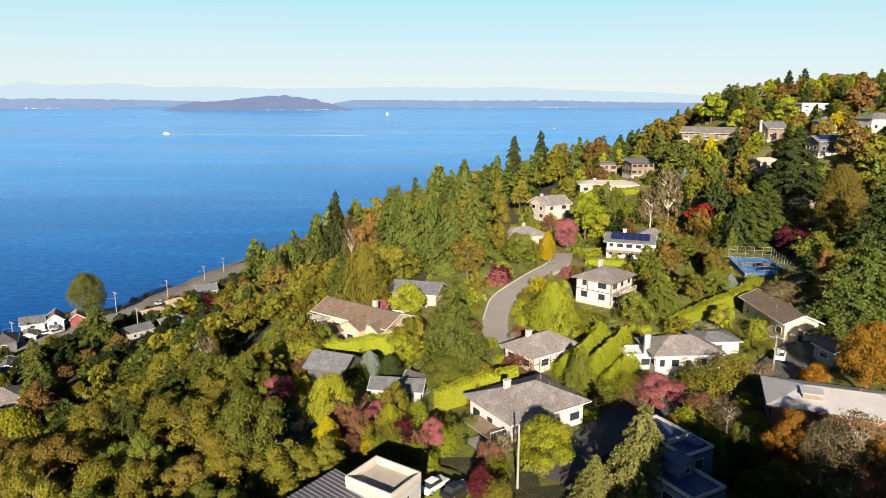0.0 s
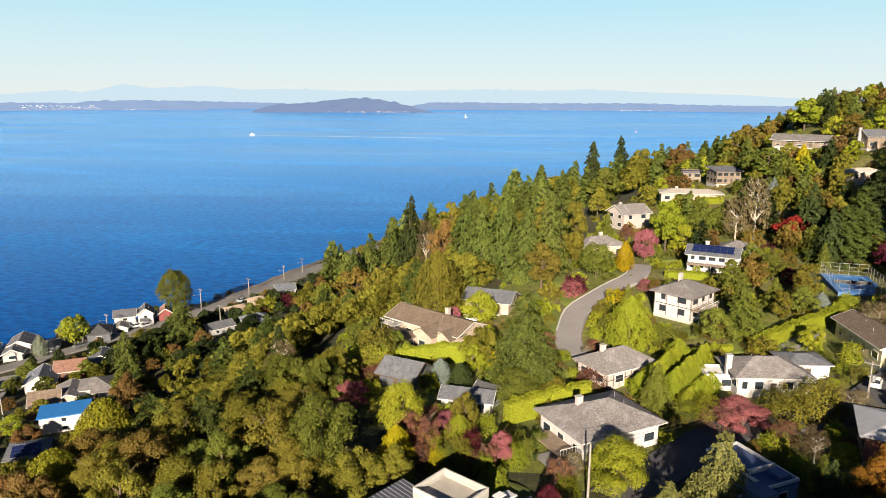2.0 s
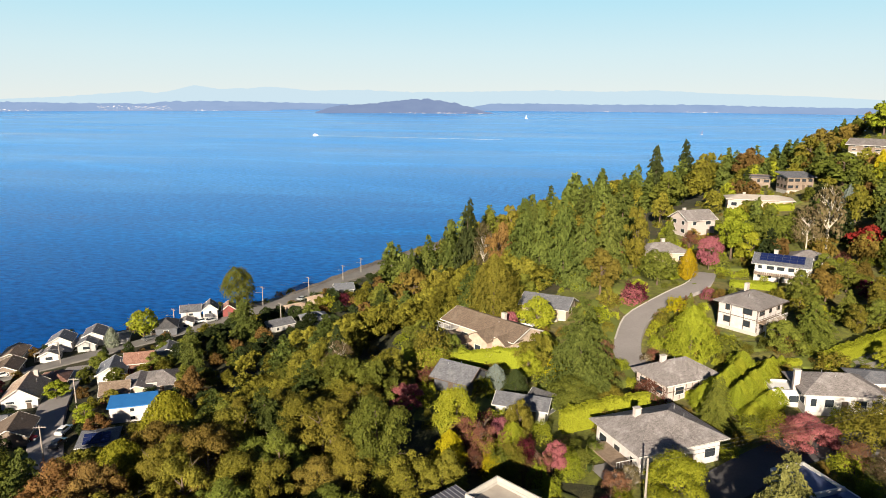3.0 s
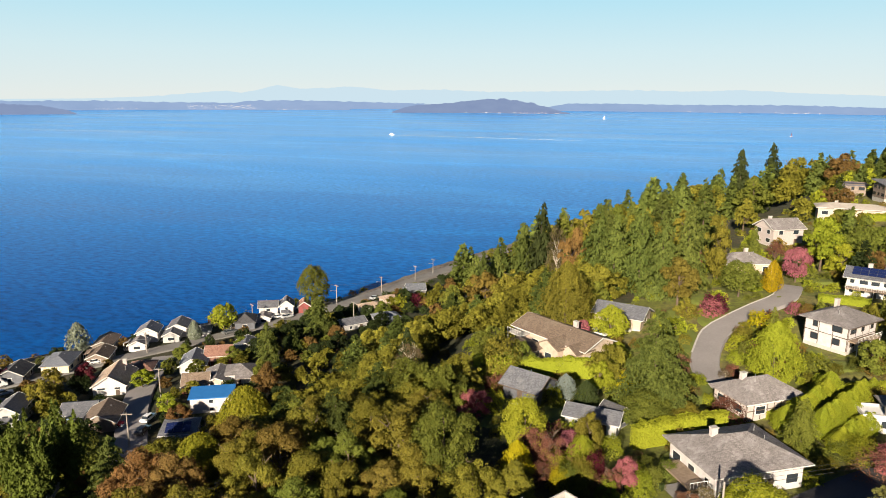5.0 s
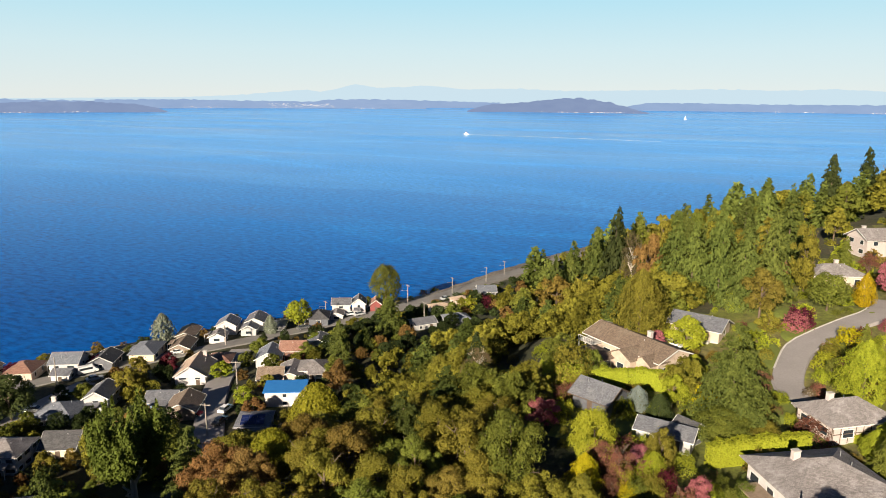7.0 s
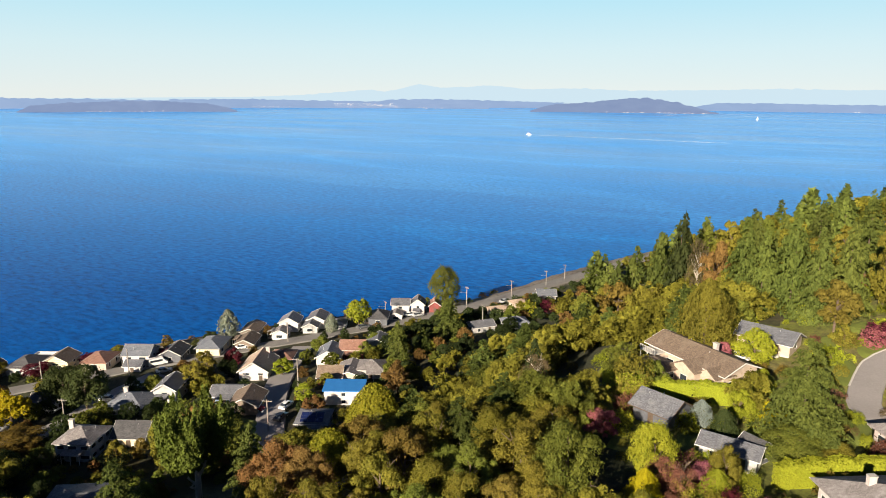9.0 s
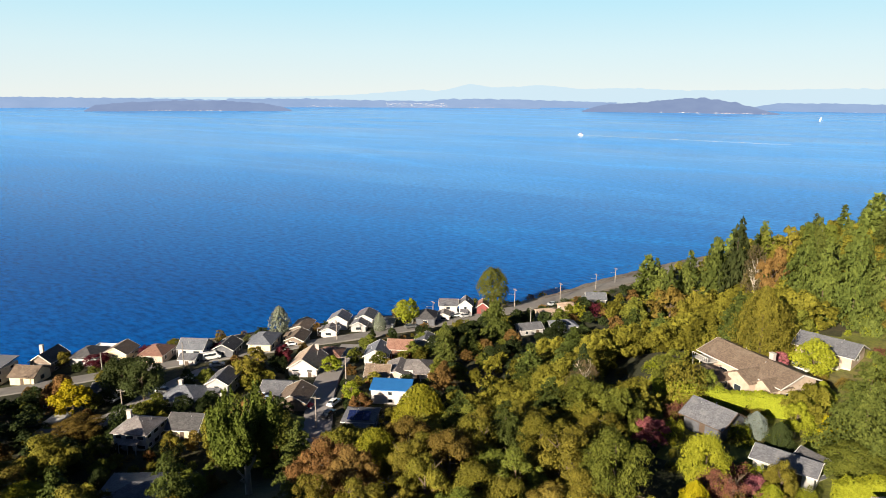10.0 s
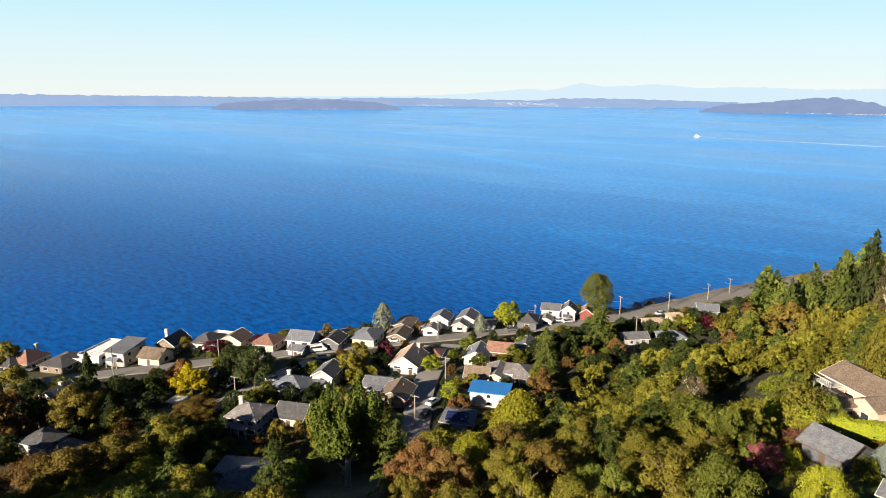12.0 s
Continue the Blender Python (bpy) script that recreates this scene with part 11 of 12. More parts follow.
grove('round', 'green', -138.9, 89.1, 7.0, 6.3)
grove('dense', 'dark', -161.2, 35.6, 4.6, 5.0)
grove('dense', 'dark', -141.9, 85.3, 6.7, 6.5)
grove('round', 'dark', -132.6, 99.8, 3.5, 3.6)
grove('round', 'dark', -163.6, 28.4, 5.5, 5.8)
grove('round', 'dark', -165.6, 20.9, 4.4, 4.8)
grove('round', 'olive', -156.5, 58.0, 3.1, 3.3)
grove('round', 'rust', -162.6, 41.3, 6.8, 7.6)
grove('round', 'dark', -80.0, 147.8, 4.4, 4.9)
grove('round', 'olive', -163.8, 38.3, 4.9, 5.5)
grove('round', 'olive', -141.7, 91.1, 6.4, 7.3)
grove('round', 'rust', -125.4, 112.7, 3.8, 3.9)
grove('round', 'dark', -60.1, 157.8, 3.9, 3.5)
grove('dense', 'dark', -137.3, 98.6, 5.7, 4.9)
grove('dense', 'dark', -134.7, 102.4, 4.1, 4.1)
grove('round', 'green', -168.7, 21.8, 6.1, 6.0)
grove('round', 'dark', -95.3, 143.1, 3.6, 3.6)
grove('round', 'rust', -165.6, 46.3, 7.0, 7.1)
grove('round', 'green', -168.5, 35.2, 3.8, 3.6)
grove('round', 'green', -143.7, 95.8, 6.6, 7.4)
grove('dense', 'dark', -136.7, 106.3, 4.2, 4.0)
grove('round', 'olive', -108.1, 136.2, 5.0, 5.6)
grove('round', 'olive', -111.5, 133.4, 3.7, 3.6)
grove('dense', 'dark', -101.2, 141.6, 3.1, 2.7)
grove('round', 'olive', -90.5, 149.3, 6.8, 7.2)
grove('round', 'dark', -75.3, 157.7, 3.4, 2.9)
grove('round', 'olive', -162.3, 65.1, 3.8, 3.5)
grove('round', 'olive', -172.3, 29.9, 3.8, 4.1)
grove('round', 'olive', -173.7, 22.7, 3.9, 4.3)
grove('round', 'dark', -86.9, 152.2, 3.3, 2.9)
grove('dense', 'dark', -173.1, 37.7, 5.6, 6.4)
grove('round', 'dark', -79.3, 158.9, 3.8, 3.7)
grove('round', 'dark', -177.2, 21.1, 4.6, 5.0)
grove('round', 'olive', -176.1, 29.5, 4.9, 4.8)
grove('dense', 'dark', -175.7, 32.8, 5.0, 4.3)
grove('round', 'dark', -93.9, 152.4, 6.5, 5.7)
grove('round', 'olive', -135.5, 118.4, 6.4, 6.4)
grove('round', 'dark', -127.9, 126.6, 3.7, 3.9)
grove('dense', 'dark', -78.6, 162.1, 6.6, 6.7)
grove('dense', 'dark', -163.7, 75.7, 6.1, 6.5)
grove('round', 'green', -98.0, 151.5, 6.7, 5.8)
grove('round', 'olive', -172.0, 56.2, 4.9, 4.4)
grove('round', 'olive', -85.4, 160.0, 6.0, 6.5)
grove('round', 'green', -177.7, 38.4, 5.5, 5.7)
grove('round', 'olive', -133.8, 123.1, 5.1, 4.6)
grove('round', 'green', -159.5, 88.7, 6.2, 5.7)
grove('round', 'rust', -180.3, 30.3, 5.3, 4.9)
grove('round', 'dark', -177.3, 46.8, 3.6, 3.4)
grove('round', 'rust', -119.9, 140.2, 4.0, 4.0)
grove('round', 'green', -88.5, 162.0, 6.6, 6.5)
grove('dense', 'dark', -79.3, 166.7, 6.2, 7.1)
grove('dense', 'dark', -160.2, 92.3, 4.7, 5.1)
grove('round', 'rust', -176.0, 56.5, 3.9, 4.4)
grove('round', 'rust', -181.4, 38.1, 3.6, 3.9)
grove('dense', 'dark', -174.4, 63.5, 6.9, 6.2)
grove('round', 'olive', -178.7, 52.3, 5.9, 6.4)
grove('round', 'dark', -150.6, 110.3, 3.9, 3.5)
grove('round', 'dark', -182.2, 41.7, 4.8, 4.6)
grove('round', 'dark', -145.6, 118.7, 3.3, 3.7)
grove('round', 'dark', -186.4, 24.3, 5.8, 6.0)
grove('dense', 'dark', -174.4, 71.1, 6.6, 6.0)
grove('round', 'green', -149.6, 114.6, 5.7, 6.3)
grove('round', 'rust', -184.8, 36.9, 6.8, 6.5)
grove('round', 'dark', -107.7, 155.6, 3.2, 3.6)
grove('round', 'dark', -186.8, 30.3, 5.3, 5.8)
grove('round', 'dark', -172.3, 78.6, 6.7, 7.0)
grove('round', 'olive', -87.0, 168.3, 4.9, 5.1)
grove('round', 'rust', -176.7, 68.4, 5.0, 5.2)
grove('round', 'dark', -69.1, 177.4, 6.8, 7.6)
grove('dense', 'dark', -187.4, 34.5, 6.8, 7.3)
grove('round', 'olive', -76.6, 175.0, 3.6, 3.7)
grove('round', 'dark', -175.8, 76.7, 5.4, 5.3)
grove('round', 'olive', -113.3, 155.6, 4.5, 4.7)
grove('round', 'dark', -147.2, 124.6, 3.8, 3.2)
grove('dense', 'dark', -191.5, 24.4, 3.1, 3.0)
grove('round', 'rust', -97.8, 166.6, 4.1, 4.6)
grove('dense', 'dark', -89.2, 171.7, 6.0, 5.7)
grove('round', 'green', -192.6, 20.4, 5.3, 4.9)
grove('round', 'olive', -109.8, 159.8, 4.8, 5.2)
grove('round', 'dark', -181.8, 67.7, 3.6, 3.7)
grove('dense', 'dark', -64.9, 182.8, 3.4, 3.2)
grove('dense', 'dark', -191.8, 30.9, 5.9, 5.6)
grove('round', 'rust', -186.3, 56.0, 4.5, 4.8)
grove('round', 'green', -163.9, 105.1, 4.8, 4.8)
grove('round', 'dark', -72.4, 180.8, 3.3, 3.5)
grove('dense', 'dark', -180.5, 73.9, 5.7, 6.4)
grove('round', 'olive', -191.4, 42.3, 6.8, 6.0)
grove('round', 'dark', -180.0, 77.6, 4.0, 3.8)
grove('dense', 'dark', -190.4, 46.5, 3.5, 3.2)
grove('dense', 'dark', -69.1, 183.7, 4.4, 4.1)
grove('dense', 'dark', -143.1, 134.4, 4.7, 4.3)
grove('round', 'rust', -189.7, 50.9, 5.8, 6.0)
grove('dense', 'dark', -177.7, 84.3, 5.4, 5.5)
grove('round', 'dark', -194.9, 27.1, 5.9, 5.8)
grove('round', 'dark', -186.0, 65.1, 6.7, 5.8)
grove('round', 'dark', -193.9, 35.5, 3.5, 3.9)
grove('round', 'olive', -104.2, 167.8, 5.6, 5.7)
grove('round', 'olive', -176.2, 89.5, 6.6, 7.3)
grove('dense', 'dark', -81.7, 181.0, 4.8, 5.3)
grove('dense', 'dark', -94.5, 174.8, 3.7, 3.8)
grove('round', 'dark', -196.7, 29.9, 4.8, 4.7)
grove('round', 'rust', -153.3, 127.6, 6.0, 6.8)
grove('round', 'olive', -169.9, 104.7, 6.0, 6.6)
grove('dense', 'dark', -194.6, 44.6, 4.8, 5.0)
grove('round', 'dark', -61.1, 190.1, 5.0, 5.0)
grove('dense', 'dark', -198.6, 22.0, 4.2, 3.7)
grove('round', 'dark', -88.8, 179.0, 6.5, 7.0)
grove('round', 'green', -111.2, 166.0, 3.8, 4.4)
grove('round', 'olive', -76.0, 185.5, 6.8, 6.2)
grove('dense', 'dark', -80.0, 183.9, 6.2, 6.2)
grove('round', 'olive', -92.8, 178.0, 4.1, 3.8)
grove('round', 'olive', -190.6, 63.1, 6.3, 6.9)
grove('round', 'rust', -142.2, 141.8, 3.0, 3.0)
grove('dense', 'dark', -150.1, 133.9, 3.2, 3.0)
grove('dense', 'dark', -199.5, 26.5, 4.9, 4.8)
grove('dense', 'dark', -193.5, 57.3, 6.3, 6.9)
grove('dense', 'dark', -110.1, 169.3, 6.5, 6.7)
grove('round', 'rust', -97.2, 177.8, 5.7, 5.9)
grove('round', 'dark', -72.4, 189.4, 6.1, 6.8)
grove('dense', 'dark', -68.8, 191.0, 4.2, 4.3)
grove('round', 'green', -199.8, 37.1, 3.0, 2.6)
grove('round', 'dark', -198.4, 44.3, 4.8, 5.0)
grove('round', 'rust', -142.9, 145.4, 5.6, 5.0)
grove('dense', 'dark', -202.1, 29.5, 4.2, 3.7)
grove('round', 'olive', -203.1, 21.6, 5.8, 6.2)
grove('round', 'olive', -63.6, 194.2, 5.0, 4.8)
grove('round', 'olive', -124.4, 162.2, 4.8, 4.7)
grove('round', 'green', -94.1, 181.9, 4.4, 4.0)
grove('round', 'rust', -203.2, 25.5, 3.5, 3.9)
grove('dense', 'dark', -148.8, 141.1, 3.6, 3.8)
grove('round', 'dark', -199.2, 50.1, 6.5, 5.6)
grove('dense', 'dark', -104.3, 177.6, 5.0, 5.2)
grove('round', 'green', -202.6, 39.1, 4.8, 4.5)
grove('dense', 'dark', -75.1, 192.5, 6.7, 7.4)
grove('round', 'olive', -68.9, 195.1, 5.5, 5.4)
grove('round', 'dark', -80.8, 191.1, 4.0, 4.1)
grove('round', 'rust', -92.3, 186.0, 6.8, 7.3)
grove('dense', 'dark', -122.7, 168.6, 3.4, 3.9)
grove('round', 'dark', -108.9, 178.5, 3.3, 3.1)
grove('round', 'green', -113.3, 178.8, 6.8, 7.6)
grove('round', 'olive', -61.0, 203.4, 3.8, 3.4)
grove('dense', 'dark', -210.5, 30.0, 6.0, 6.3)
grove('dense', 'dark', -83.7, 196.3, 6.0, 6.1)
grove('round', 'dark', -106.8, 184.8, 5.2, 4.5)
grove('round', 'olive', -211.9, 26.1, 5.6, 5.3)
grove('round', 'dark', -128.2, 171.5, 3.6, 3.1)
grove('round', 'dark', -121.4, 178.5, 6.5, 6.7)
grove('dense', 'dark', -88.6, 196.9, 3.7, 3.6)
grove('dense', 'dark', -80.2, 200.4, 3.5, 3.2)
grove('round', 'dark', -60.5, 207.7, 6.9, 6.1)
grove('round', 'dark', -107.1, 188.6, 4.6, 4.6)
grove('round', 'dark', -111.5, 188.4, 5.9, 6.7)
grove('dense', 'dark', -71.3, 207.5, 3.4, 3.3)
grove('round', 'dark', -60.5, 211.2, 6.2, 6.4)
grove('round', 'dark', -65.0, 210.0, 3.7, 3.8)
grove('dense', 'dark', -79.6, 205.3, 4.3, 4.1)
grove('round', 'dark', -116.0, 187.3, 5.2, 5.5)
grove('round', 'dark', -88.3, 204.1, 4.0, 3.5)
grove('dense', 'dark', -100.3, 198.5, 5.4, 4.6)
grove('round', 'green', -108.0, 194.7, 3.0, 2.8)
grove('dense', 'dark', -78.0, 209.5, 4.0, 4.3)
grove('round', 'olive', -115.4, 192.9, 5.7, 6.2)
grove('dense', 'dark', -113.5, 197.0, 4.6, 5.1)
grove('round', 'green', -69.7, 217.0, 3.4, 3.3)
grove('dense', 'dark', -110.7, 199.7, 5.8, 5.6)
grove('round', 'olive', -62.4, 219.7, 5.4, 5.5)
grove('round', 'dark', -102.5, 206.0, 6.4, 6.8)
grove('round', 'rust', -71.3, 219.7, 6.2, 6.1)
grove('dense', 'dark', -68.9, 221.9, 4.8, 4.3)
grove('round', 'olive', -105.4, 207.7, 6.0, 6.5)
grove('dense', 'dark', -94.5, 215.0, 6.2, 6.3)
grove('dense', 'dark', -100.4, 212.4, 5.3, 5.3)
grove('round', 'dark', -82.0, 222.2, 6.2, 5.3)
grove('round', 'dark', -77.6, 225.4, 3.9, 3.6)
grove('round', 'dark', -62.6, 230.1, 3.5, 3.1)
grove('round', 'dark', -104.8, 214.3, 5.8, 6.2)
grove('round', 'dark', -95.3, 219.0, 4.2, 4.5)
grove('round', 'olive', -89.2, 222.0, 3.4, 3.4)
grove('round', 'dark', -71.4, 229.9, 3.6, 3.1)
grove('round', 'dark', -98.9, 220.0, 3.2, 3.0)
grove('dense', 'dark', -66.7, 232.8, 3.2, 3.4)
grove('round', 'dark', -102.7, 220.0, 4.6, 4.5)
grove('round', 'olive', -76.1, 232.2, 6.9, 6.4)
grove('round', 'olive', -93.0, 231.4, 5.5, 5.3)
grove('round', 'green', -77.9, 237.1, 4.2, 3.8)
grove('round', 'olive', -73.1, 239.5, 6.2, 6.3)
grove('round', 'rust', -81.6, 237.8, 4.1, 4.3)
grove('dense', 'dark', -73.1, 244.7, 5.5, 5.8)
grove('round', 'dark', -61.9, 247.8, 3.4, 3.2)
grove('dense', 'dark', -90.4, 239.7, 6.6, 6.6)
grove('round', 'olive', -84.0, 242.3, 4.7, 4.7)
grove('round', 'olive', -80.4, 244.7, 6.3, 6.4)
grove('round', 'rust', -89.3, 244.8, 4.2, 3.7)
grove('round', 'dark', -86.6, 246.9, 4.6, 4.1)
grove('round', 'green', -74.2, 251.2, 6.5, 5.7)
grove('round', 'rust', -94.3, 245.2, 5.7, 6.3)
grove('round', 'dark', -83.2, 250.9, 3.7, 3.8)
grove('dense', 'dark', -74.6, 254.8, 3.6, 3.1)
grove('dense', 'dark', -60.8, 259.6, 6.9, 6.7)
grove('round', 'dark', -64.0, 260.2, 6.2, 5.7)
grove('dense', 'dark', -72.4, 262.7, 3.5, 3.5)
grove('round', 'rust', -79.1, 261.5, 6.7, 5.8)
grove('round', 'green', -68.4, 264.9, 6.9, 7.2)
grove('round', 'olive', -84.0, 261.8, 4.2, 4.8)
grove('round', 'rust', -61.7, 268.5, 3.8, 3.6)
grove('round', 'olive', -88.5, 260.9, 4.1, 3.9)
grove('round', 'olive', -76.3, 266.7, 3.1, 2.9)
grove('dense', 'dark', -61.0, 274.6, 6.0, 5.5)
grove('dense', 'dark', -65.0, 274.0, 6.0, 6.7)
grove('round', 'dark', -85.3, 270.7, 6.1, 6.3)
grove('round', 'green', -66.9, 278.2, 5.8, 6.6)
grove('dense', 'dark', -82.8, 275.3, 3.0, 3.4)
grove('dense', 'dark', -73.1, 278.5, 3.9, 4.2)
grove('dense', 'dark', -69.6, 281.3, 5.4, 6.0)
grove('round', 'olive', -78.7, 281.0, 5.6, 5.1)
grove('dense', 'dark', -82.7, 279.8, 4.3, 4.7)
grove('round', 'dark', -72.7, 283.9, 3.7, 4.2)
grove('dense', 'dark', -70.3, 285.9, 3.4, 3.1)
grove('round', 'dark', -80.5, 284.4, 6.1, 5.2)
grove('round', 'dark', -68.1, 288.8, 5.8, 5.7)
plant('bush', 'rust', -121.5, 39.7, 2.4, 2.7, 'near')
plant('bush', 'green', -116.1, 58.0, 1.8, 1.9, 'near')
plant('bush', 'green', -97.2, 88.8, 2.1, 2.4, 'near')
plant('bush', 'olive', -95.6, 91.6, 1.6, 1.9, 'near')
plant('bush', 'dark', -132.0, 18.2, 1.8, 1.9, 'near')
plant('bush', 'green', -87.3, 101.5, 2.3, 3.3, 'near')
plant('bush', 'lime', -120.3, 65.1, 1.9, 2.5, 'near')
plant('bush', 'green', -136.6, 17.4, 2.3, 3.3, 'near')
plant('bush', 'olive', -119.7, 70.7, 1.5, 1.6, 'near')
plant('bush', 'olive', -139.7, 3.3, 1.7, 2.1, 'near')
plant('bush', 'olive', -139.4, 15.7, 2.0, 2.5, 'mid')
plant('bush', 'olive', -139.8, 13.5, 1.3, 1.6, 'mid')
plant('bush', 'green', -113.4, 82.9, 1.7, 2.0, 'mid')
plant('bush', 'lime', -106.3, 92.3, 1.7, 2.2, 'mid')
plant('bush', 'olive', -118.9, 77.5, 2.4, 2.6, 'mid')
plant('bush', 'olive', -121.7, 75.0, 1.8, 2.6, 'mid')
plant('bush', 'olive', -142.1, 15.9, 1.8, 1.9, 'mid')
plant('bush', 'green', -70.4, 124.7, 1.6, 1.8, 'mid')
plant('bush', 'green', -141.6, 23.7, 2.4, 3.5, 'mid')
plant('bush', 'lime', -117.2, 83.0, 1.3, 1.7, 'mid')
plant('bush', 'olive', -74.9, 124.2, 2.1, 3.0, 'mid')
plant('bush', 'dark', -84.5, 118.9, 2.0, 2.0, 'mid')
plant('bush', 'dark', -144.4, 20.8, 1.5, 1.5, 'mid')
plant('bush', 'olive', -145.5, 12.7, 2.1, 3.0, 'mid')
plant('bush', 'green', -142.9, 34.1, 1.4, 1.7, 'mid')
plant('bush', 'green', -112.9, 94.1, 1.7, 2.4, 'mid')
plant('bush', 'rust', -146.7, -9.5, 2.5, 2.5, 'mid')
plant('bush', 'olive', -145.8, 19.2, 2.0, 2.2, 'mid')
plant('bush', 'dark', -140.5, 47.2, 1.8, 2.7, 'mid')
plant('bush', 'olive', -69.7, 131.0, 1.9, 2.4, 'mid')
plant('bush', 'green', -148.4, -12.1, 1.4, 1.6, 'mid')
plant('bush', 'rust', -127.1, 77.7, 1.5, 2.0, 'mid')
plant('bush', 'dark', -131.0, 72.3, 1.2, 1.2, 'mid')
plant('bush', 'green', -150.0, -9.4, 1.7, 2.2, 'mid')
plant('bush', 'green', -148.2, 25.8, 2.4, 3.3, 'mid')
plant('bush', 'dark', -142.8, 49.8, 1.9, 2.8, 'mid')
plant('bush', 'green', -84.8, 125.3, 1.3, 1.7, 'mid')
plant('bush', 'green', -151.4, 3.2, 1.6, 2.2, 'mid')
plant('bush', 'lime', -151.4, 0.9, 2.4, 2.6, 'mid')
plant('bush', 'olive', -133.2, 72.1, 2.4, 3.1, 'mid')
plant('bush', 'green', -151.5, -2.8, 1.7, 2.0, 'mid')
plant('bush', 'olive', -75.7, 131.3, 1.3, 1.4, 'mid')
plant('bush', 'dark', -151.0, 16.0, 1.8, 2.1, 'mid')
plant('bush', 'green', -149.5, 30.0, 1.9, 2.3, 'mid')
plant('bush', 'rust', -110.5, 105.8, 1.6, 2.4, 'mid')
plant('bush', 'olive', -135.7, 70.6, 2.4, 2.8, 'mid')
plant('bush', 'olive', -126.4, 86.8, 2.4, 2.9, 'mid')
plant('bush', 'lime', -153.5, 2.8, 2.6, 2.8, 'mid')
plant('bush', 'green', -117.0, 99.9, 2.1, 2.2, 'mid')
plant('bush', 'green', -140.6, 63.9, 2.2, 2.3, 'mid')
plant('bush', 'rust', -74.4, 135.6, 1.5, 2.1, 'mid')
plant('bush', 'olive', -84.4, 129.8, 1.8, 2.4, 'mid')
plant('bush', 'green', -154.0, 22.8, 1.5, 1.6, 'mid')
plant('bush', 'green', -83.7, 131.4, 1.5, 1.6, 'mid')
plant('bush', 'dark', -155.3, -13.1, 2.5, 2.9, 'mid')
plant('bush', 'lime', -155.8, 13.7, 1.3, 1.3, 'mid')
plant('bush', 'olive', -156.7, 3.9, 1.5, 2.1, 'mid')
plant('bush', 'green', -144.8, 60.5, 2.2, 2.6, 'mid')
plant('bush', 'dark', -143.2, 65.6, 1.8, 2.2, 'mid')
plant('bush', 'dark', -66.7, 142.7, 2.2, 3.0, 'mid')
# unseen trees, added below the view to throw shade on the hill houses
plant('dense', 'dark', 16.0, 42.0, 12.0, 12.0, 'mid')
plant('dense', 'dark', 21.0, 42.0, 15.0, 12.0, 'mid')
plant('dense', 'dark', 26.0, 42.0, 18.0, 12.0, 'mid')
plant('dense', 'dark', 31.0, 42.0, 18.0, 12.0, 'mid')
plant('dense', 'dark', 36.0, 43.0, 17.0, 12.0, 'mid')
plant('dense', 'dark', 19.0, 33.0, 12.0, 12.0, 'mid')
plant('dense', 'dark', 24.0, 33.0, 23.0, 12.0, 'mid')
plant('dense', 'dark', 29.0, 33.0, 23.0, 12.0, 'mid')
plant('dense', 'dark', 34.0, 33.0, 23.0, 12.0, 'mid')
plant('dense', 'dark', 22.0, 23.0, 15.0, 12.0, 'mid')
plant('dense', 'dark', 28.0, 23.0, 23.0, 12.0, 'mid')
plant('dense', 'dark', 34.0, 23.0, 23.0, 12.0, 'mid')
plant('dense', 'dark', 25.0, 13.0, 23.0, 12.0, 'mid')
plant('dense', 'dark', 32.0, 13.0, 23.0, 12.0, 'mid')
plant('fir', 'dark', 32.8, 64.6, 7.7, 5.6, 'near')
plant('round', 'green', 41.5, 62.8, 4.6, 4.0, 'near')
plant('round', 'bare', 37.7, 65.6, 4.3, 3.9, 'near')
plant('round', 'bare', 50.5, 62.7, 4.1, 3.9, 'near')
plant('round', 'green', 36.4, 73.7, 5.6, 5.4, 'near')
plant('round', 'dark', 42.2, 70.8, 5.0, 4.7, 'near')
plant('round', 'bare', 55.2, 62.6, 5.2, 4.3, 'near')
plant('fir', 'dark', 37.6, 78.4, 8.7, 5.8, 'near')
plant('round', 'bare', 64.4, 62.7, 4.3, 3.7, 'near')
plant('fir', 'dark', 62.6, 67.3, 7.0, 4.4, 'near')
plant('round', 'green', 59.3, 72.0, 4.9, 4.2, 'near')
plant('round', 'dark', 54.0, 78.3, 4.5, 4.2, 'near')
plant('round', 'green', 67.2, 70.3, 5.1, 4.2, 'near')
plant('round', 'dark', 72.9, 65.6, 5.0, 4.7, 'near')
plant('round', 'dark', 76.1, 62.3, 5.3, 5.1, 'near')
plant('fir', 'dark', 65.6, 75.2, 6.1, 4.1, 'near')
plant('round', 'green', 62.3, 80.4, 6.2, 5.9, 'near')
plant('round', 'bare', 42.1, 93.5, 6.0, 5.4, 'near')
plant('round', 'dark', 73.8, 71.8, 6.0, 5.1, 'near')
plant('round', 'dark', 77.6, 67.7, 5.7, 4.6, 'near')
plant('round', 'dark', 72.0, 76.3, 6.3, 5.8, 'near')
plant('fir', 'dark', 78.9, 75.8, 7.0, 4.9, 'near')
plant('round', 'bare', 67.9, 86.4, 5.5, 4.9, 'near')
plant('round', 'dark', 70.6, 93.8, 4.2, 3.8, 'near')
plant('round', 'bare', 77.1, 97.0, 4.2, 4.0, 'near')
plant('round', 'green', 74.1, 103.5, 6.4, 5.3, 'near')
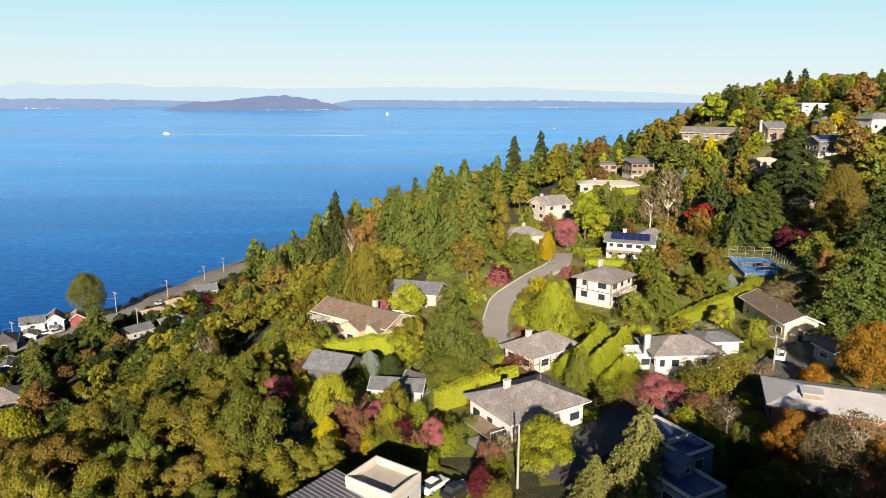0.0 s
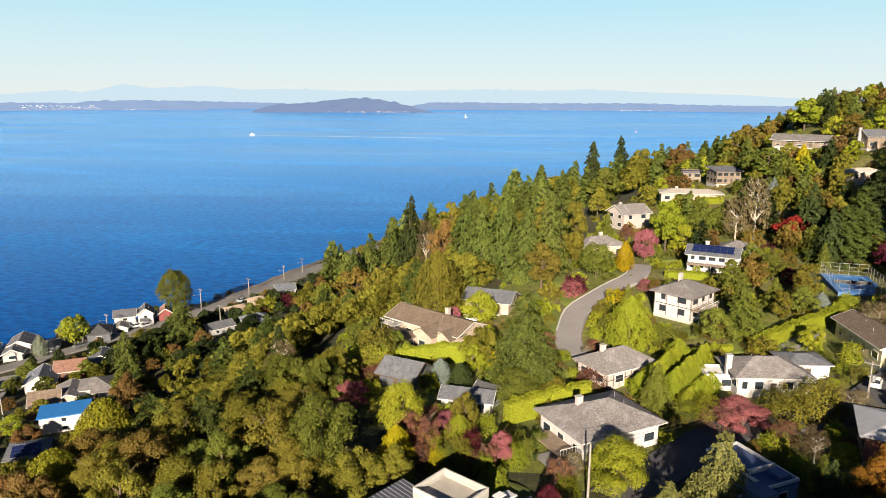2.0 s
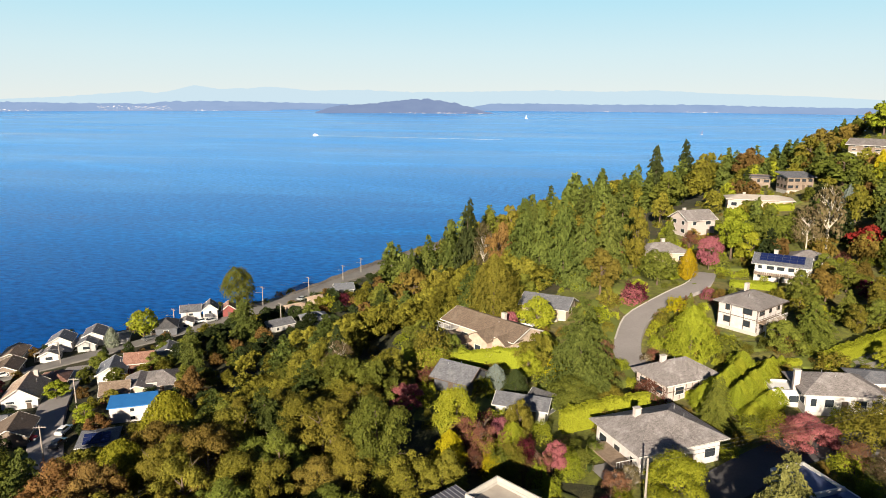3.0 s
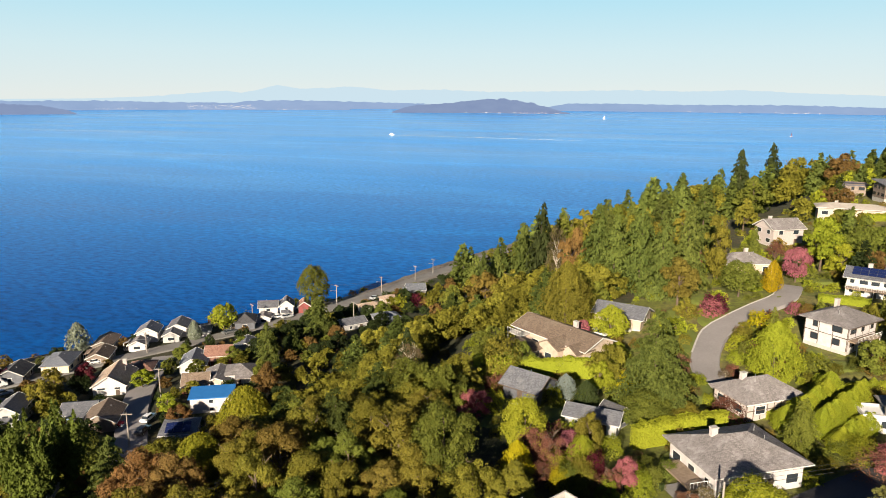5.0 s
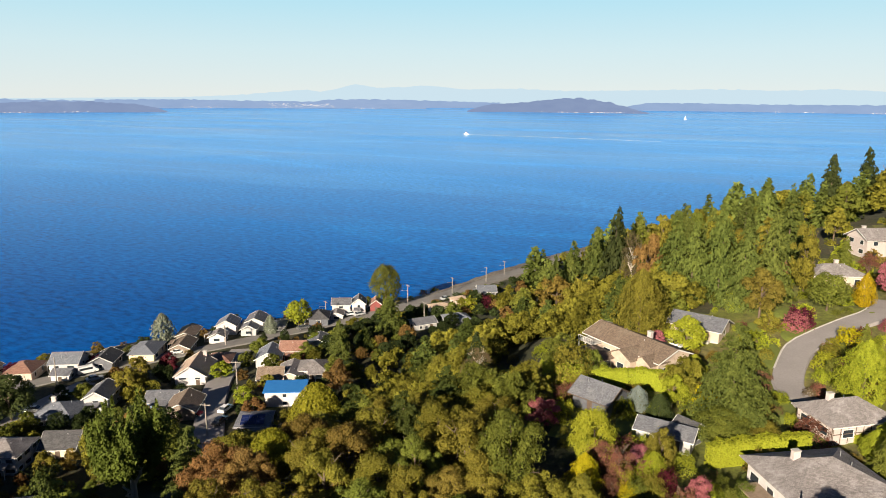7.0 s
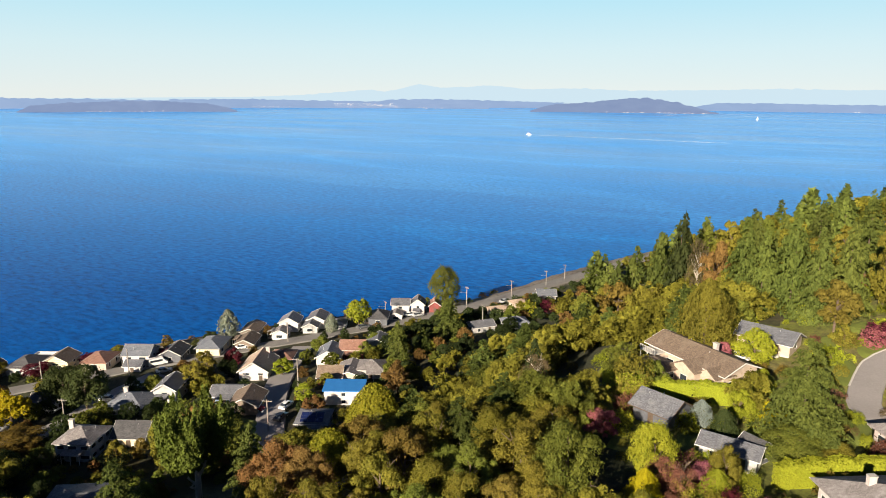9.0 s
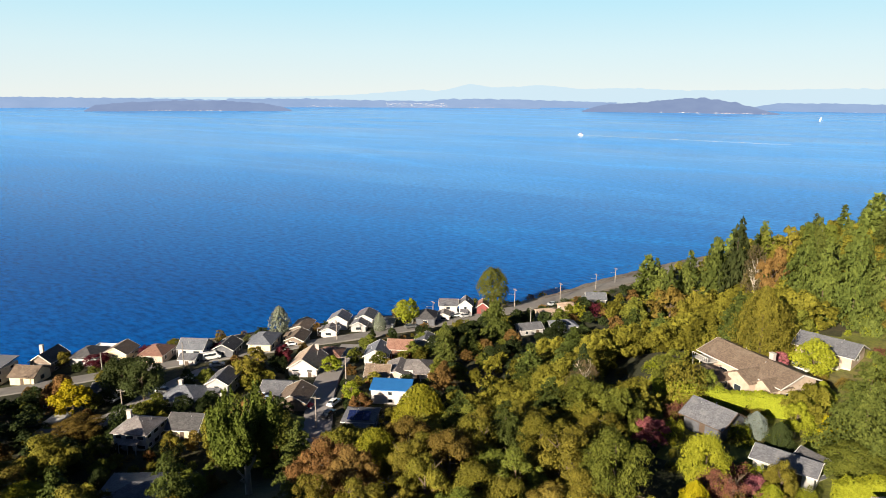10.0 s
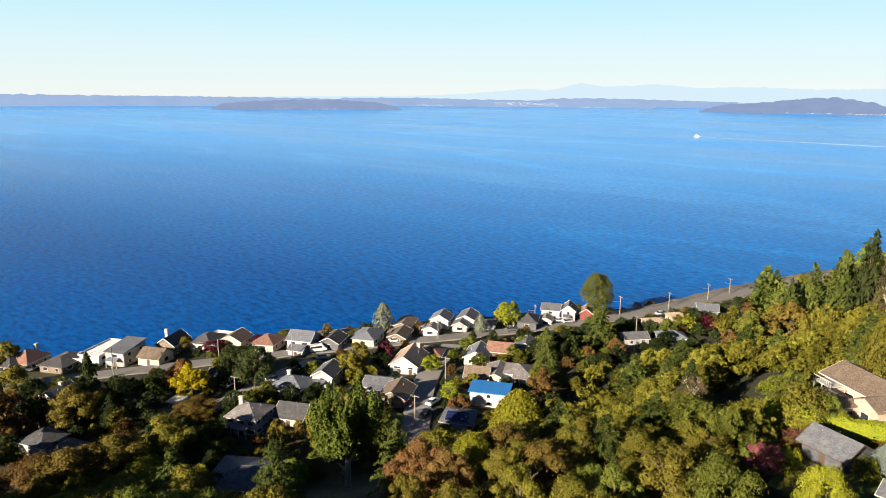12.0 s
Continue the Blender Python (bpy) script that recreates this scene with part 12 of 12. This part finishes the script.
# tall trees added out of view, to cast shade over the village
plant('dense', 'green', -70.7, 4.0, 14.4, 11.3, 'near')
plant('dense', 'green', -71.6, -9.4, 14.4, 11.5, 'near')
plant('dense', 'green', -70.7, -15.5, 17.3, 12.5, 'near')
plant('dense', 'green', -72.6, -2.9, 19.5, 14.1, 'near')
plant('dense', 'green', -72.8, 13.9, 19.0, 13.1, 'near')
plant('fir', 'dark', -72.5, -31.1, 27.8, 15.1, 'near')
plant('round', 'rust', -78.5, -10.9, 18.4, 12.6, 'near')
plant('dense', 'green', -80.1, -1.9, 15.5, 12.1, 'near')
plant('dense', 'green', -80.1, 11.9, 15.7, 10.6, 'near')
plant('dense', 'green', -85.1, -21.6, 18.5, 12.5, 'near')
grove('dense', 'dark', -88.5, -2.4, 14.4, 11.1)
grove('dense', 'dark', -81.7, -38.3, 18.2, 12.1)
grove('dense', 'green', -90.4, -18.2, 16.5, 12.7)
grove('fir', 'dark', -91.9, -10.3, 21.9, 10.7)
grove('dense', 'olive', -95.4, 13.0, 17.5, 11.4)
grove('dense', 'green', -90.3, -34.7, 18.0, 14.0)
grove('dense', 'green', -98.5, 2.2, 14.6, 9.6)
grove('fir', 'dark', -95.3, -26.8, 20.5, 10.8)
grove('dense', 'green', -99.5, -11.1, 19.3, 14.7)
grove('round', 'rust', -86.5, -52.8, 16.6, 10.8)
grove('dense', 'green', -94.5, -43.2, 15.2, 11.5)
grove('dense', 'green', -103.2, -17.3, 18.8, 14.4)
grove('dense', 'green', -105.0, -0.1, 17.3, 12.4)
grove('fir', 'dark', -100.8, -30.8, 26.7, 14.1)
grove('dense', 'green', -100.8, -36.9, 16.3, 10.5)
grove('dense', 'green', -90.8, -57.9, 17.5, 12.3)
grove('dense', 'dark', -107.5, -9.0, 17.9, 12.0)
grove('dense', 'green', -110.1, 9.8, 14.3, 9.5)
grove('round', 'rust', -97.4, -56.5, 20.0, 12.3)
grove('round', 'rust', -114.6, 15.4, 18.1, 11.6)
grove('dense', 'green', -110.6, -35.9, 14.5, 8.8)
grove('fir', 'dark', -112.6, -28.8, 22.7, 11.8)
grove('fir', 'dark', -107.4, -48.6, 24.5, 14.4)
grove('fir', 'dark', -117.3, -11.6, 22.3, 10.7)
grove('dense', 'olive', -117.3, -23.7, 16.9, 10.6)
grove('fir', 'dark', -120.2, 1.1, 27.2, 12.9)
grove('dense', 'dark', -122.0, 11.2, 14.1, 11.0)
grove('fir', 'dark', -117.3, -39.7, 25.8, 13.7)
grove('dense', 'olive', -110.6, -56.4, 19.6, 12.7)
grove('dense', 'dark', -125.0, -14.4, 19.6, 15.4)
grove('fir', 'dark', -125.9, -5.5, 24.9, 13.5)
grove('dense', 'olive', -126.8, -27.1, 17.4, 11.8)
grove('dense', 'olive', -130.9, 3.7, 14.5, 8.9)
grove('dense', 'green', -127.7, -33.2, 16.1, 12.5)
grove('dense', 'green', -125.7, -42.5, 17.3, 10.9)
grove('fir', 'dark', -124.7, -48.6, 22.7, 13.1)
grove('round', 'rust', -120.7, -58.5, 17.8, 10.7)
grove('round', 'rust', -134.7, -22.1, 17.8, 13.6)
grove('dense', 'dark', -137.9, -11.3, 19.9, 14.7)
grove('dense', 'olive', -135.0, -31.8, 15.0, 10.7)
grove('dense', 'green', -144.5, -1.5, 19.0, 12.0)
grove('fir', 'dark', -142.9, -21.8, 19.7, 10.3)
grove('dense', 'green', -144.8, 6.3, 16.0, 9.9)
grove('round', 'rust', -139.6, -42.8, 18.9, 12.2)
grove('dense', 'green', -145.4, -35.1, 19.5, 13.8)
grove('round', 'rust', -147.9, -28.0, 15.6, 11.7)
grove('dense', 'dark', -149.8, -21.7, 17.4, 13.8)
grove('dense', 'green', -151.7, -14.6, 14.7, 11.7)
grove('fir', 'dark', -152.3, 11.0, 25.9, 11.9)
grove('round', 'rust', -146.7, -54.5, 18.1, 12.7)
grove('dense', 'olive', -152.6, -38.0, 15.2, 11.3)
grove('dense', 'green', -160.5, -10.2, 17.0, 10.4)
grove('dense', 'olive', -155.1, -47.7, 18.3, 13.9)
grove('dense', 'green', -160.2, -34.9, 17.5, 13.8)
grove('dense', 'olive', -165.6, -27.6, 15.0, 12.0)
grove('dense', 'olive', -160.7, -56.6, 17.3, 12.3)
grove('dense', 'dark', -164.1, -47.1, 15.3, 12.0)
grove('dense', 'olive', -166.8, -38.6, 17.7, 13.6)
grove('round', 'rust', -168.4, 41.7, 17.4, 10.7)
grove('dense', 'green', -174.0, 11.4, 17.0, 13.3)
grove('dense', 'dark', -172.0, -34.0, 17.3, 12.9)
grove('dense', 'green', -171.1, -54.6, 15.7, 9.9)
grove('dense', 'green', -178.3, -30.5, 18.4, 14.1)
grove('round', 'rust', -176.8, -39.0, 14.8, 11.0)
grove('round', 'rust', -186.7, 11.1, 18.4, 11.9)
grove('dense', 'olive', -184.3, -37.4, 16.0, 11.9)
grove('round', 'rust', -187.4, -20.8, 15.4, 11.7)
grove('dense', 'olive', -191.0, 5.1, 16.4, 12.5)
grove('dense', 'green', -188.6, -30.7, 18.5, 13.1)
grove('fir', 'dark', -186.5, -48.2, 26.3, 12.1)
grove('round', 'rust', -190.7, -36.8, 14.8, 10.4)
grove('round', 'rust', -193.1, -44.3, 15.7, 9.7)
grove('dense', 'olive', -195.6, -32.2, 15.0, 11.0)
grove('dense', 'olive', -197.5, -19.1, 15.9, 9.7)
grove('round', 'rust', -193.3, -59.0, 16.5, 10.4)
grove('fir', 'dark', -200.4, -36.7, 28.0, 14.0)
grove('fir', 'dark', -197.6, -52.6, 23.6, 13.3)
grove('dense', 'dark', -204.9, -4.1, 16.6, 10.7)
grove('dense', 'green', -204.8, -19.7, 15.7, 12.4)
grove('fir', 'dark', -203.6, -54.9, 25.9, 11.9)
grove('dense', 'green', -210.7, -28.4, 14.7, 8.9)
grove('dense', 'olive', -208.2, -58.7, 16.1, 12.0)
grove('dense', 'dark', -215.9, -21.9, 17.2, 13.3)
grove('fir', 'dark', -219.9, -16.6, 23.2, 12.6)
grove('dense', 'green', -222.0, -28.0, 19.0, 15.1)
grove('fir', 'dark', -223.8, -9.4, 23.3, 11.5)
grove('dense', 'olive', -218.5, -56.4, 18.2, 13.6)
grove('dense', 'olive', -221.7, -43.3, 14.0, 8.5)
grove('dense', 'dark', -223.9, -50.0, 17.7, 13.9)
grove('round', 'rust', -229.5, -54.3, 14.0, 9.4)
# unseen tall trees added on the slope behind, to shade the hill road
for x, y, height in ((25.5, 14, 30), (22.5, 7, 32), (29, 22, 25), (35, 28, 23), (41, 33, 21), (47, 37, 20), (53, 40, 19), (38, 20, 25), (46, 26, 23), (55, 31, 21), (60, 42, 18), (33, 12, 27)):
    grove("dense", "green", x, y, height, 9.5)
# a dark hollow of the bluff behind tall trees
plant("fir", "dark", -44.6, 120.6, 15.5, 8.0, "near")
grove("round", "olive", -49.5, 119.5, 14.5, 11.0)
grove("round", "green", -54.5, 124.0, 14.0, 11.0)


def clear_of_plots(x, y):
    for px, py, rot, a, b in TAKEN:
        dx, dy = x - px, y - py
        if abs(dx) + abs(dy) < 40:
            c, k = math.cos(radians(rot)), math.sin(radians(rot))
            if abs(dx * c + dy * k) < a and abs(dy * c - dx * k) < b:
                return False
    return True


def undergrowth(seed, spacing, s_range, u_range, tones, tall, shape="bush", wide=(1.0, 1.6)):
    """Shrubs scattered over the gardens between two lines inland and two along the coast."""
    rg = random.Random(seed)
    s = s_range[0]
    while s < s_range[1]:
        u = u_range[0]
        while u < u_range[1]:
            a, b = s + rg.uniform(-0.5, 0.5) * spacing, u + rg.uniform(-0.5, 0.5) * spacing
            x, y = -182 + 0.48 * b + 0.877 * a, 196 + 0.877 * b - 0.48 * a
            h, tone, lot = rg.uniform(*tall), rg.choice(tones), noise.noise(Vector((x * 0.05, y * 0.05, seed)))
            if lot > -0.25 and clear_of_plots(x, y):
                grove(shape, tone, x, y, h, h * rg.uniform(*wide))
            u += spacing
        s += spacing


undergrowth(3, 6.0, (152, 330), (-15, 330), ("olive", "lime", "green", "hedge", "olive", "green", "gold", "hedge", "lime"), (1.2, 2.8))
undergrowth(9, 7.5, (165, 262), (-5, 150), ("lime", "olive", "green", "hedge", "gold", "lime", "twig_red"), (2.0, 4.2))
undergrowth(4, 6.5, (26, 128), (-230, 120), ("dark", "green", "olive", "rust", "green", "dark", "olive"), (1.2, 2.6))
undergrowth(6, 13.0, (30, 126), (-210, 70), ("dark", "green", "olive", "rust", "dark", "gold"), (3.5, 6.5), "round", (0.7, 1.0))
grove_done()
